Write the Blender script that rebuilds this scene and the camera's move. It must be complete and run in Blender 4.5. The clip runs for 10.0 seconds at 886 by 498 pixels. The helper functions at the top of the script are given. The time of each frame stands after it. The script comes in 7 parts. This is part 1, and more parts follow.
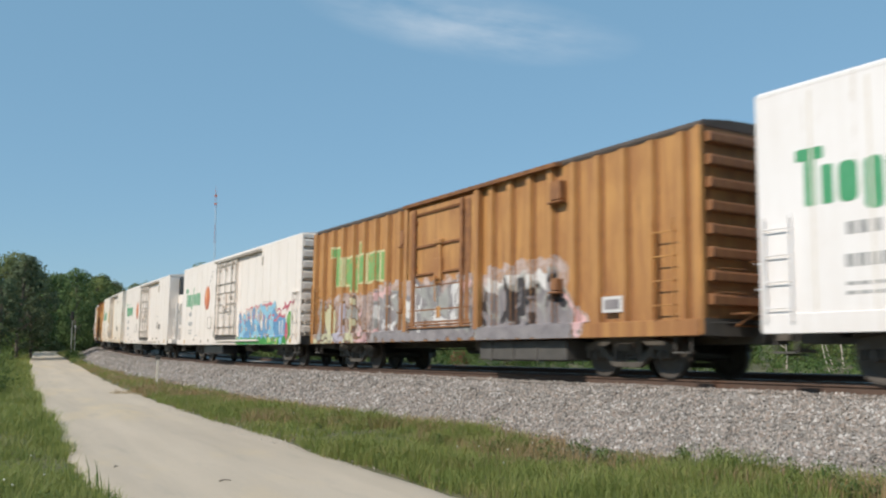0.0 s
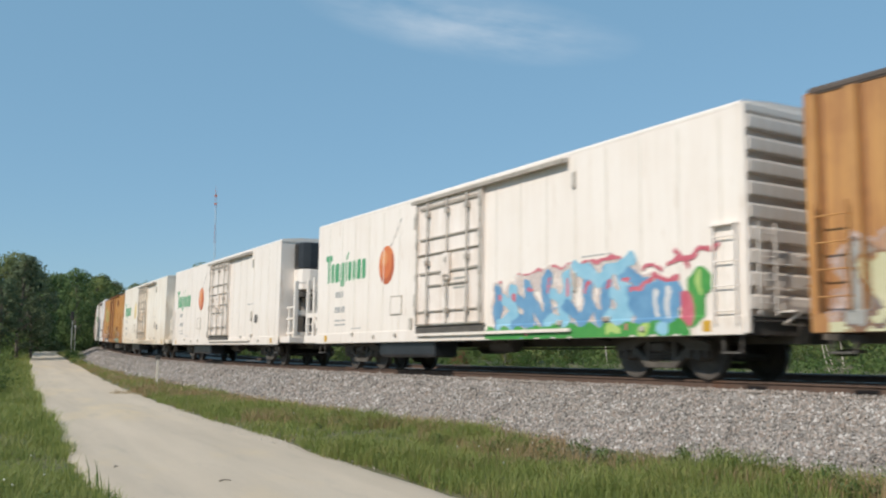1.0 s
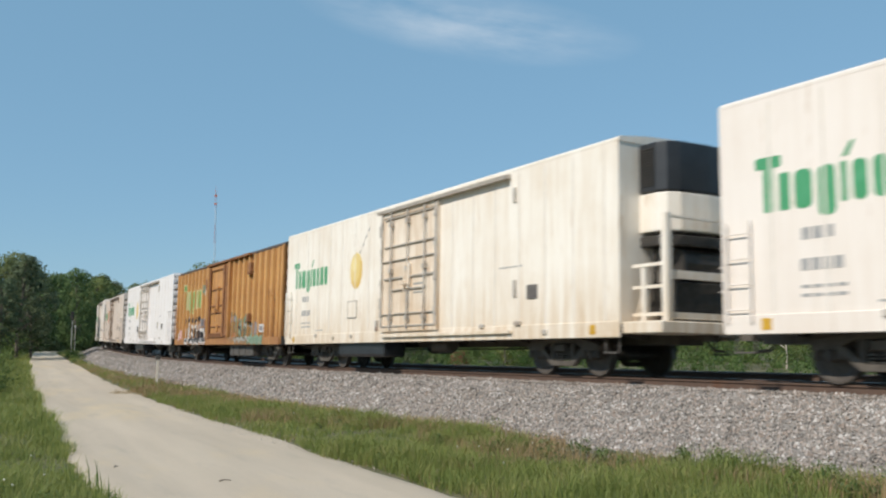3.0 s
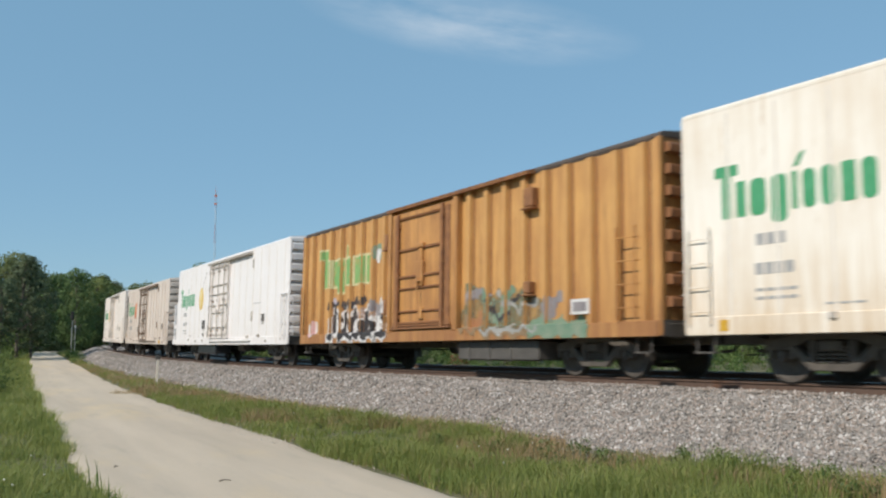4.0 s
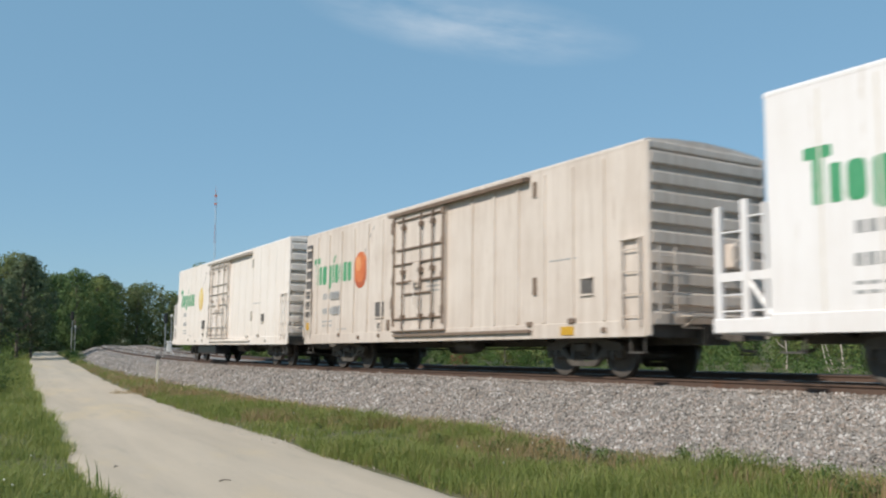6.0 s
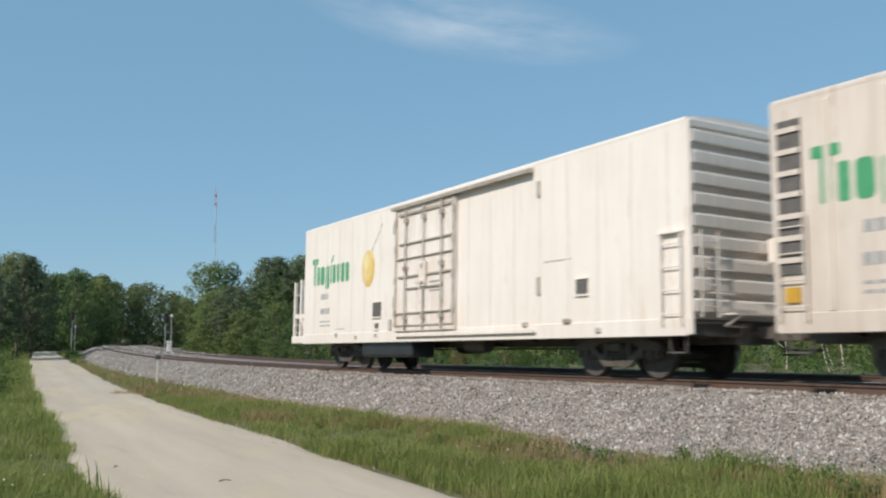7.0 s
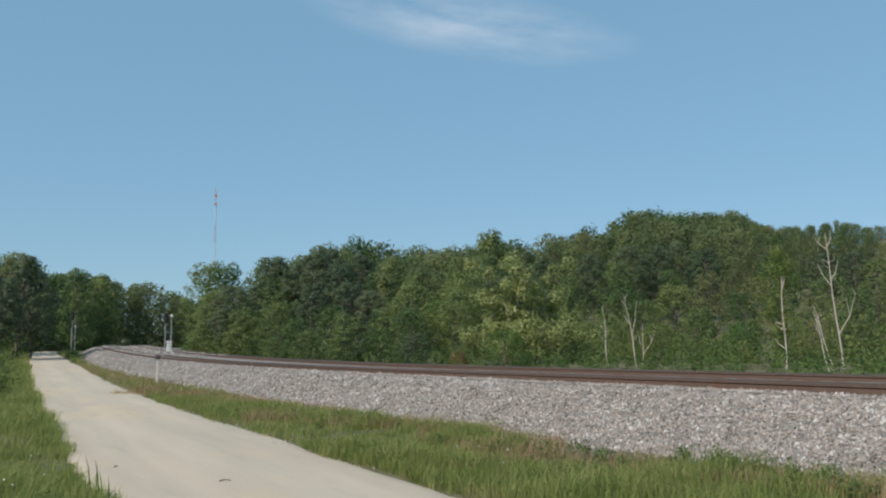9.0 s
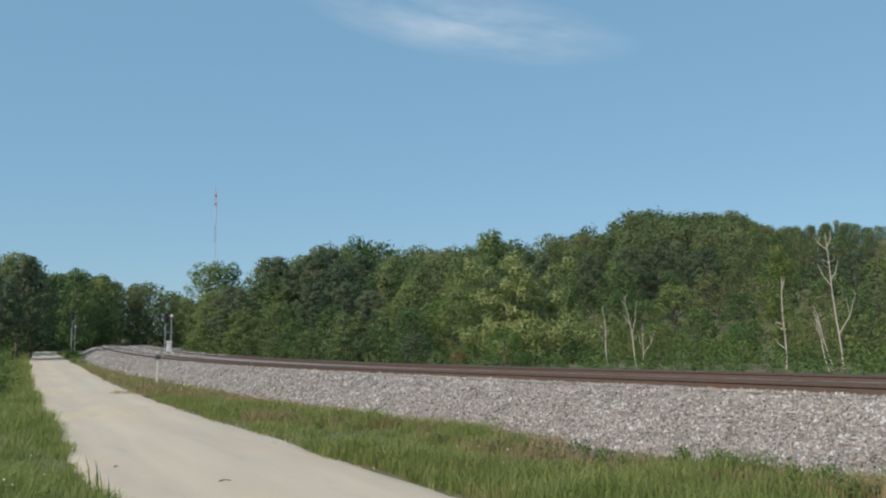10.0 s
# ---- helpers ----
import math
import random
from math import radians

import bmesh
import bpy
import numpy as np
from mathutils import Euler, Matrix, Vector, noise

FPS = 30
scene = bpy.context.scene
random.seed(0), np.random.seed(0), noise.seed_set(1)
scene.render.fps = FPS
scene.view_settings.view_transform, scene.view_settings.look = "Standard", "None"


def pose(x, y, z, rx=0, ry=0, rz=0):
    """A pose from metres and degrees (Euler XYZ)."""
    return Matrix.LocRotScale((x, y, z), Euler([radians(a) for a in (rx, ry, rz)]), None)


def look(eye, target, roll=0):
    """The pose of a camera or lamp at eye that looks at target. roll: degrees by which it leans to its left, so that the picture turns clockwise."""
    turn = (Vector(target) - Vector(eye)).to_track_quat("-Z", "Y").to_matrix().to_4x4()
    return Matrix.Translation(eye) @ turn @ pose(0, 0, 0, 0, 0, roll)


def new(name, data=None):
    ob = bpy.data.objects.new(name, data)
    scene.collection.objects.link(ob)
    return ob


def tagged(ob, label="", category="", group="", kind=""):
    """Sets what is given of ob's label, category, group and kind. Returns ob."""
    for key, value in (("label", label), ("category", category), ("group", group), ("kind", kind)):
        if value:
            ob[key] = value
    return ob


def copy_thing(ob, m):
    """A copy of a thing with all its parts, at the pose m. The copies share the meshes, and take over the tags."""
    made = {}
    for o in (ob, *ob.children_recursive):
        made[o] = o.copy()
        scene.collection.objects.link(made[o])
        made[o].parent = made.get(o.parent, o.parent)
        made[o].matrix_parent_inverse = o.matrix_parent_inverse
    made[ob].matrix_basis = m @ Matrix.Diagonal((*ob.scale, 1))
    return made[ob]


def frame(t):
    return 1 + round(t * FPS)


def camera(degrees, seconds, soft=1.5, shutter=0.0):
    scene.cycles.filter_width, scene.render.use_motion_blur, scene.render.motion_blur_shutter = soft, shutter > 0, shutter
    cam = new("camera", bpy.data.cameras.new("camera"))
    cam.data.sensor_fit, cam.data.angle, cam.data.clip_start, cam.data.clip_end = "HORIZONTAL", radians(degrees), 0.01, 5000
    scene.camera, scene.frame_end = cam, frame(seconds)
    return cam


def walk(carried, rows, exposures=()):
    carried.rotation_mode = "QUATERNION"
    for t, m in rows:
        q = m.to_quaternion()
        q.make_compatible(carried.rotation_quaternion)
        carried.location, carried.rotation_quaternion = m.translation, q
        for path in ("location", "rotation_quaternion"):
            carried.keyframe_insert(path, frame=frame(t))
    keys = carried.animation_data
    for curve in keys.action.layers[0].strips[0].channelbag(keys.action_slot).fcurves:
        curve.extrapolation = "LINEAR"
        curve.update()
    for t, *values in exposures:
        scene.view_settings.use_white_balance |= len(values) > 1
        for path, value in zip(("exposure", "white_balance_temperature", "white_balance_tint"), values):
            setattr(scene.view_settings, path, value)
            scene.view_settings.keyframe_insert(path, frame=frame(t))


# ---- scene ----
# ================= camera =================
FOV = 52.43
cam = camera(FOV, 10.0, soft=2.15, shutter=0.22)
EYE = (0.0, 0.0, 0.546)
PITCH = radians(6.419)
STAND = look(EYE, (0.0, math.cos(PITCH) * 10, EYE[2] + math.sin(PITCH) * 10), -0.24)
walk(cam, [(0.0, STAND), (10.0, STAND)], [(0.0, 0.0, 6500, 10), (10.0, 0.0, 6500, 10)])

# ================= world, sun =================
SUN_WAY = Vector((-0.55, -0.52, 0.65)).normalized()
world = bpy.data.worlds.new("summer_sky")
scene.world = world
world.use_nodes = True
wt = world.node_tree
wt.nodes.clear()
w_out = wt.nodes.new("ShaderNodeOutputWorld")
w_bg = wt.nodes.new("ShaderNodeBackground")
w_sky = wt.nodes.new("ShaderNodeTexSky")
w_sky.sky_type = "NISHITA"
w_sky.sun_disc = False
w_sky.sun_elevation = math.asin(SUN_WAY.z)
w_sky.sun_rotation = math.atan2(SUN_WAY.x, SUN_WAY.y)
w_sky.air_density = 1.0
w_sky.dust_density = 0.25
w_sky.ozone_density = 2.6
w_bg.inputs["Strength"].default_value = 0.135
# summer haze evens the blue out; a thin wisp of cirrus, high over the trees
w_geo = wt.nodes.new("ShaderNodeTexCoord")
w_map = wt.nodes.new("ShaderNodeMapping")
w_map.vector_type = "POINT"
w_map.inputs["Rotation"].default_value = (0.0, radians(-4), 0.0)
w_map.inputs["Scale"].default_value = (5.0, 1.0, 22.0)
w_noise = wt.nodes.new("ShaderNodeTexNoise")
w_noise.inputs["Scale"].default_value = 1.6
w_noise.inputs["Detail"].default_value = 6.0
w_noise.inputs["Roughness"].default_value = 0.55
w_sub = wt.nodes.new("ShaderNodeVectorMath")
w_sub.operation = "SUBTRACT"
w_sub.inputs[1].default_value = (0.026, 0.937, 0.349)
w_rot = wt.nodes.new("ShaderNodeMapping")
w_pre = wt.nodes.new("ShaderNodeMapping")
w_pre.inputs["Rotation"].default_value = (0.0, radians(-9), 0.0)
w_rot.inputs["Scale"].default_value = (5.2, 3.2, 27.0)
w_len = wt.nodes.new("ShaderNodeVectorMath")
w_len.operation = "LENGTH"
w_ramp = wt.nodes.new("ShaderNodeMapRange")
w_ramp.inputs["From Min"].default_value = 1.0
w_ramp.inputs["From Max"].default_value = 0.0
w_nr = wt.nodes.new("ShaderNodeMapRange")
w_nr.inputs["From Min"].default_value = 0.35
w_nr.inputs["From Max"].default_value = 0.75
w_mul = wt.nodes.new("ShaderNodeMath")
w_mul.operation = "MULTIPLY"
w_mul2 = wt.nodes.new("ShaderNodeMath")
w_mul2.operation = "MULTIPLY"
w_mul2.inputs[1].default_value = 0.66
w_mix = wt.nodes.new("ShaderNodeMix")
w_mix.data_type = "RGBA"
w_mix.inputs["B"].default_value = (5.6, 6.0, 6.4, 1)
w_tint = wt.nodes.new("ShaderNodeMix")
w_tint.data_type = "RGBA"
w_tint.inputs["Factor"].default_value = 0.7
w_tint.inputs["B"].default_value = (1.5, 3.0, 4.25, 1)
L = wt.links.new
L(w_map.outputs["Vector"], w_noise.inputs["Vector"])
L(w_geo.outputs["Generated"], w_sub.inputs[0])
L(w_sub.outputs["Vector"], w_pre.inputs["Vector"])
L(w_pre.outputs["Vector"], w_rot.inputs["Vector"])
L(w_pre.outputs["Vector"], w_map.inputs["Vector"])
L(w_rot.outputs["Vector"], w_len.inputs[0])
L(w_len.outputs["Value"], w_ramp.inputs["Value"])
L(w_noise.outputs["Fac"], w_nr.inputs["Value"])
L(w_ramp.outputs["Result"], w_mul.inputs[0])
L(w_nr.outputs["Result"], w_mul.inputs[1])
L(w_mul.outputs["Value"], w_mul2.inputs[0])
L(w_mul2.outputs["Value"], w_mix.inputs["Factor"])
L(w_sky.outputs["Color"], w_tint.inputs["A"])
L(w_tint.outputs["Result"], w_mix.inputs["A"])
L(w_mix.outputs["Result"], w_bg.inputs["Color"])
L(w_bg.outputs["Background"], w_out.inputs["Surface"])

sun = new("sun", bpy.data.lights.new("sun", "SUN"))
sun.data.energy = 4.1
sun.data.angle = radians(0.53)
sun.data.color = (1.0, 0.92, 0.815)
sun.matrix_world = look(tuple(SUN_WAY * 100), (0, 0, 0))

# ================= the plan: a curved, canted track =================
# s runs along the track away from the camera's foot point, off runs towards the camera's side
TRACK_D, TRACK_TURN, TRACK_K, CANT = 13.059, radians(32.585), 0.00178, radians(1.13)
SPEED = 18.731
NV = np.array([math.cos(TRACK_TURN), math.sin(TRACK_TURN)])
UV = np.array([-math.sin(TRACK_TURN), math.cos(TRACK_TURN)])
CURVE_MID = TRACK_D * NV + NV / TRACK_K


def lift(s):
    """The gentle rise of the line towards the bend."""
    t = np.clip((np.asarray(s, float) - 25) / 125, 0, 1)
    return 1.5 * t * t * (3 - 2 * t)


def plan(s, off):
    """Plan coordinates (x, y) of a point beside the track."""
    a = np.asarray(s, float) * TRACK_K
    r = 1 / TRACK_K + np.asarray(off, float)
    return (CURVE_MID[0] - r * (np.cos(a) * NV[0] - np.sin(a) * UV[0]),
            CURVE_MID[1] - r * (np.cos(a) * NV[1] - np.sin(a) * UV[1]))


def beside(x, y):
    """(s, off) of a plan point."""
    dx, dy = np.asarray(x, float) - CURVE_MID[0], np.asarray(y, float) - CURVE_MID[1]
    a = np.arctan2(-NV[1], -NV[0]) - np.arctan2(dy, dx)
    a = (a + np.pi) % (2 * np.pi) - np.pi
    return a / TRACK_K, np.hypot(dx, dy) - 1 / TRACK_K


def track_pose(s):
    """Rail-level frame at s: x in the direction of travel, y away from the camera's side, z up, canted."""
    x, y = plan(s, 0.0)
    a = s * TRACK_K
    u = np.cos(a) * UV + np.sin(a) * NV
    slope = float(lift(s + 0.5) - lift(s - 0.5))
    fx = Vector((-u[0], -u[1], -slope)).normalized()
    fz = Vector((0, 0, 1))
    fy = fz.cross(fx).normalized()
    fz = fx.cross(fy)
    m = Matrix((fx, fy, fz)).transposed().to_4x4()
    return Matrix.Translation((float(x), float(y), float(lift(s)))) @ m @ Matrix.Rotation(-CANT, 4, "X")


ROAD_S = (-60, 0, 8, 12, 15, 19, 26, 34, 51, 69, 93, 113, 150, 200, 320)
ROAD_R = (9.0, 8.3, 7.87, 7.5, 7.1, 6.9, 6.3, 5.65, 4.6, 4.0, 4.3, 5.3, 8.0, 11, 14)
ROAD_L = (13.0, 11.6, 11.05, 10.8, 10.45, 10.1, 9.5, 8.9, 7.95, 7.35, 7.5, 8.2, 11.0, 14, 17)


def road_edges(s):
    return np.interp(s, ROAD_S, ROAD_R), np.interp(s, ROAD_S, ROAD_L)


def ground_z(x, y):
    """Height of the earth sheet (grass, verge, wood floor)."""
    s, off = beside(x, y)
    near = np.abs(s) < 620
    prof = np.interp(off, (-300, -190, -165, -140, -112, -80, -60, -40, -16, -9.5, -7.2, -4, 1.0, 3.0, 3.8, 5.0, 6.2, 9, 13, 20, 34, 60, 110),
                     (31.0, 27.5, 24.0, 18.5, 11.5, 5.5, 2.6, 0.2, -0.6, -1.15, -1.1, -0.75, -0.75, -1.05, -0.93, -0.86, -0.93, -1.0, -0.93, -0.9, 0.4, 3.5, 8.0))
    r, l = road_edges(s)
    on_road = np.clip(np.minimum(off - r, l - off) / 0.35 + 0.5, 0, 1)
    prof = prof * (1 - on_road) + (-1.03) * on_road
    return np.where(near, prof + lift(s), -1.0 + lift(np.clip(s, -330, 330)))

# ================= materials =================
def nodes_of(name):
    m = bpy.data.materials.new(name)
    m.use_nodes = True
    nt = m.node_tree
    return m, nt, nt.nodes["Principled BSDF"]


def noise_node(nt, scale, detail=4, rough=0.6, stretch=None, space="Object"):
    tc = nt.nodes.new("ShaderNodeTexCoord")
    mp = nt.nodes.new("ShaderNodeMapping")
    if stretch:
        mp.inputs["Scale"].default_value = stretch
    n = nt.nodes.new("ShaderNodeTexNoise")
    n.inputs["Scale"].default_value = scale
    n.inputs["Detail"].default_value = detail
    n.inputs["Roughness"].default_value = rough
    nt.links.new(tc.outputs[space], mp.inputs["Vector"])
    nt.links.new(mp.outputs["Vector"], n.inputs["Vector"])
    return n


def ranged(nt, socket, a, b, lo=0.0, hi=1.0):
    r = nt.nodes.new("ShaderNodeMapRange")
    r.inputs["From Min"].default_value, r.inputs["From Max"].default_value = a, b
    r.inputs["To Min"].default_value, r.inputs["To Max"].default_value = lo, hi
    nt.links.new(socket, r.inputs["Value"])
    return r.outputs["Result"]


def mixed(nt, fac, a, b, blend="MIX"):
    x = nt.nodes.new("ShaderNodeMix")
    x.data_type, x.blend_type = "RGBA", blend
    for key, v in (("A", a), ("B", b)):
        if isinstance(v, tuple):
            x.inputs[key].default_value = (*v, 1)
        else:
            nt.links.new(v, x.inputs[key])
    if isinstance(fac, (int, float)):
        x.inputs["Factor"].default_value = fac
    else:
        nt.links.new(fac, x.inputs["Factor"])
    return x.outputs["Result"]


def bumped(nt, bsdf, socket, strength, distance):
    b = nt.nodes.new("ShaderNodeBump")
    b.inputs["Strength"].default_value, b.inputs["Distance"].default_value = strength, distance
    nt.links.new(socket, b.inputs["Height"])
    nt.links.new(b.outputs["Normal"], bsdf.inputs["Normal"])


def surface(name, c1, c2, scale=6.0, rough=0.6, metal=0.0, fine=60.0, bump=0.2, dist=0.004, stretch=None, c3=None, c3_from=0.6, c3_scale=1.2):
    """Two colours mixed by a coarse and a fine noise, with a third for stains."""
    m, nt, b = nodes_of(name)
    n1 = noise_node(nt, scale, stretch=stretch)
    n2 = noise_node(nt, fine, 3)
    col = mixed(nt, ranged(nt, n1.outputs["Fac"], 0.32, 0.68), c1, c2)
    col = mixed(nt, ranged(nt, n2.outputs["Fac"], 0.3, 0.7, 0.0, 0.35), col, tuple(v * 0.72 for v in c1))
    if c3:
        n3 = noise_node(nt, c3_scale, 5, 0.65, stretch)
        col = mixed(nt, ranged(nt, n3.outputs["Fac"], c3_from, c3_from + 0.16), col, c3)
    nt.links.new(col, b.inputs["Base Color"])
    b.inputs["Metallic"].default_value = metal
    nt.links.new(ranged(nt, n2.outputs["Fac"], 0.2, 0.8, max(rough - 0.12, 0.05), min(rough + 0.12, 1)), b.inputs["Roughness"])
    bumped(nt, b, n2.outputs["Fac"], bump, dist)
    return m


def car_paint(name, clean, dirt, rust, streak=0.35, rough=0.45, low=0.5):
    """Railway car paint: vertical run-off streaks, dust that gathers low down, a few rust runs."""
    m, nt, b = nodes_of(name)
    run = noise_node(nt, 2.6, 7, 0.7, (2.6, 2.6, 0.18))
    blot = noise_node(nt, 0.8, 5, 0.6)
    fine = noise_node(nt, 45, 3)
    rst = noise_node(nt, 2.2, 7, 0.7, (2.0, 2.0, 0.3))
    col = mixed(nt, ranged(nt, run.outputs["Fac"], 0.42, 0.64, 0.0, streak), clean, dirt)
    col = mixed(nt, ranged(nt, blot.outputs["Fac"], 0.45, 0.68, 0.0, streak * 0.8), col, dirt)
    tc = nt.nodes.new("ShaderNodeTexCoord")
    sp = nt.nodes.new("ShaderNodeSeparateXYZ")
    nt.links.new(tc.outputs["Object"], sp.inputs["Vector"])
    splash = nt.nodes.new("ShaderNodeMath")
    splash.operation = "MULTIPLY"
    nt.links.new(ranged(nt, sp.outputs["Z"], 2.2, 0.8, 0.0, low), splash.inputs[0])
    nt.links.new(ranged(nt, run.outputs["Fac"], 0.3, 0.65), splash.inputs[1])
    col = mixed(nt, splash.outputs["Value"], col, dirt)
    col = mixed(nt, ranged(nt, rst.outputs["Fac"], 0.60, 0.76, 0.0, 0.8), col, rust)
    nt.links.new(col, b.inputs["Base Color"])
    nt.links.new(ranged(nt, fine.outputs["Fac"], 0.3, 0.7, rough - 0.08, rough + 0.12), b.inputs["Roughness"])
    bumped(nt, b, blot.outputs["Fac"], 0.25, 0.02)
    return m


def by_island(name, cols, rough=0.7, trans=0.0, space_scale=0.35, obj_random=0.0, gloss=0.35, drift=0.5):
    """Leaves, blades, stones: a colour for each loose piece, drifting over the area."""
    m, nt, b = nodes_of(name)
    g = nt.nodes.new("ShaderNodeNewGeometry")
    ramp = nt.nodes.new("ShaderNodeValToRGB")
    els = ramp.color_ramp.elements
    while len(els) < len(cols):
        els.new(0.5)
    for i, c in enumerate(cols):
        els[i].position = i / (len(cols) - 1)
        els[i].color = (*c, 1)
    n = noise_node(nt, space_scale, 4)
    add = nt.nodes.new("ShaderNodeMath")
    add.operation = "MULTIPLY_ADD"
    add.inputs[1].default_value = 1 - drift
    nt.links.new(g.outputs["Random Per Island"], add.inputs[0])
    nt.links.new(ranged(nt, n.outputs["Fac"], 0.32, 0.68, 0.0, drift), add.inputs[2])
    nt.links.new(add.outputs["Value"], ramp.inputs["Fac"])
    col = ramp.outputs["Color"]
    if obj_random:
        oi = nt.nodes.new("ShaderNodeObjectInfo")
        hsv = nt.nodes.new("ShaderNodeHueSaturation")
        nt.links.new(ranged(nt, oi.outputs["Random"], 0, 1, 0.5 - 0.035, 0.5 + 0.03), hsv.inputs["Hue"])
        nt.links.new(ranged(nt, oi.outputs["Random"], 0, 1, 1 + obj_random, 1 - obj_random), hsv.inputs["Value"])
        nt.links.new(col, hsv.inputs["Color"])
        col = hsv.outputs["Color"]
    nt.links.new(col, b.inputs["Base Color"])
    b.inputs["Roughness"].default_value = rough
    b.inputs["Specular IOR Level"].default_value = gloss
    if trans:
        tr = nt.nodes.new("ShaderNodeBsdfTranslucent")
        nt.links.new(col, tr.inputs["Color"])
        mx = nt.nodes.new("ShaderNodeMixShader")
        mx.inputs["Fac"].default_value = trans
        out = nt.nodes["Material Output"]
        nt.links.new(b.outputs["BSDF"], mx.inputs[1])
        nt.links.new(tr.outputs["BSDF"], mx.inputs[2])
        nt.links.new(mx.outputs["Shader"], out.inputs["Surface"])
    return m


RUST = (0.16, 0.07, 0.03)
M_WHITE = car_paint("bright_white_car_paint", (0.82, 0.79, 0.78), (0.66, 0.60, 0.55), (0.50, 0.40, 0.30), 0.22, 0.42, 0.28)
M_CREAM = car_paint("cream_white_car_paint", (0.815, 0.75, 0.69), (0.68, 0.58, 0.49), (0.50, 0.37, 0.26), 0.26, 0.45, 0.40)
M_STAINED = car_paint("stained_white_car_paint", (0.85, 0.80, 0.72), (0.60, 0.46, 0.31), (0.46, 0.29, 0.14), 0.32, 0.46, 1.0)
M_PLUG_DOOR = car_paint("grimy_white_door_paint", (0.82, 0.755, 0.70), (0.60, 0.49, 0.405), (0.36, 0.235, 0.15), 0.50, 0.48, 0.8)
M_PLUG_DOOR_WHITE = car_paint("grimy_bright_door_paint", (0.82, 0.775, 0.75), (0.64, 0.56, 0.50), (0.40, 0.28, 0.20), 0.36, 0.48, 0.5)
M_PLUG_DOOR_OLD = car_paint("rust_stained_door_paint", (0.80, 0.71, 0.60), (0.55, 0.40, 0.26), (0.34, 0.19, 0.09), 0.70, 0.5, 1.0)
M_BEIGE = car_paint("beige_car_paint", (0.68, 0.60, 0.53), (0.50, 0.41, 0.34), (0.28, 0.16, 0.09), 0.50, 0.5, 0.50)
M_ORANGE = car_paint("faded_orange_car_paint", (0.60, 0.335, 0.115), (0.37, 0.172, 0.06), (0.16, 0.075, 0.038), 0.68, 0.5, 0.95)
M_ORANGE_OLD = car_paint("dull_brown_orange_car_paint", (0.50, 0.265, 0.092), (0.29, 0.125, 0.05), (0.12, 0.055, 0.03), 0.75, 0.52, 0.85)
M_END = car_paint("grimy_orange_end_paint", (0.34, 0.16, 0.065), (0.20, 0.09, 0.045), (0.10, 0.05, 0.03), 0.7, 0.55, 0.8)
M_ORANGE_DOOR = car_paint("orange_door_paint", (0.56, 0.285, 0.09), (0.31, 0.14, 0.05), (0.13, 0.055, 0.025), 0.8, 0.5, 1.0)
M_ROOF_DARK = surface("dark_tarred_roof", (0.075, 0.06, 0.05), (0.11, 0.085, 0.07), 2.0, 0.75)
M_SEAM = surface("grimy_seam", (0.78, 0.725, 0.66), (0.68, 0.62, 0.55), 4.0, 0.6)
M_BAR = surface("worn_door_hardware", (0.58, 0.53, 0.47), (0.42, 0.37, 0.32), 5.0, 0.55, 0.2, c3=RUST, c3_from=0.58)
M_BAR_RUST = surface("rusty_door_hardware", (0.36, 0.165, 0.066), (0.19, 0.088, 0.044), 5.0, 0.65, 0.1)
M_BAR_BROWN = surface("grimy_brown_hardware", (0.27, 0.195, 0.145), (0.17, 0.12, 0.09), 5.0, 0.65, 0.1)
M_UNDER = surface("dusty_underframe", (0.085, 0.077, 0.069), (0.135, 0.12, 0.105), 4.0, 0.7, 0.2)
M_TRUCK = surface("dusty_cast_steel", (0.10, 0.088, 0.076), (0.16, 0.14, 0.118), 5.0, 0.75, 0.3, c3=(0.11, 0.06, 0.035))
M_WHEEL = surface("wheel_steel", (0.085, 0.072, 0.062), (0.125, 0.105, 0.088), 6.0, 0.6, 0.3)
M_TREAD = surface("polished_tread", (0.22, 0.21, 0.20), (0.16, 0.15, 0.14), 8.0, 0.35, 0.9)
M_UNIT = surface("black_cooling_unit", (0.022, 0.024, 0.028), (0.035, 0.038, 0.042), 3.0, 0.35)
M_MACH = surface("oily_machinery", (0.05, 0.045, 0.04), (0.09, 0.08, 0.07), 6.0, 0.5, 0.4)
M_GREEN = surface("green_lettering", (0.055, 0.30, 0.13), (0.09, 0.36, 0.18), 5.0, 0.5)
M_GREEN_OLD = surface("faded_green_lettering", (0.16, 0.38, 0.12), (0.24, 0.42, 0.16), 5.0, 0.55, c3=(0.46, 0.28, 0.10), c3_from=0.55, c3_scale=3.0)
M_PALE = surface("pale_lettering_edge", (0.62, 0.60, 0.34), (0.55, 0.50, 0.28), 5.0, 0.55)
M_FRUIT = surface("orange_fruit_decal", (0.58, 0.13, 0.04), (0.70, 0.23, 0.07), 1.6, 0.45, fine=25)
M_LEMON = surface("yellow_fruit_decal", (0.74, 0.54, 0.17), (0.78, 0.61, 0.26), 1.6, 0.45, fine=25)
M_FRUIT_LOW = surface("orange_fruit_shade", (0.42, 0.085, 0.03), (0.50, 0.13, 0.04), 3, 0.45)
M_FRUIT_HI = surface("orange_fruit_light", (0.74, 0.30, 0.11), (0.78, 0.36, 0.15), 3, 0.45)
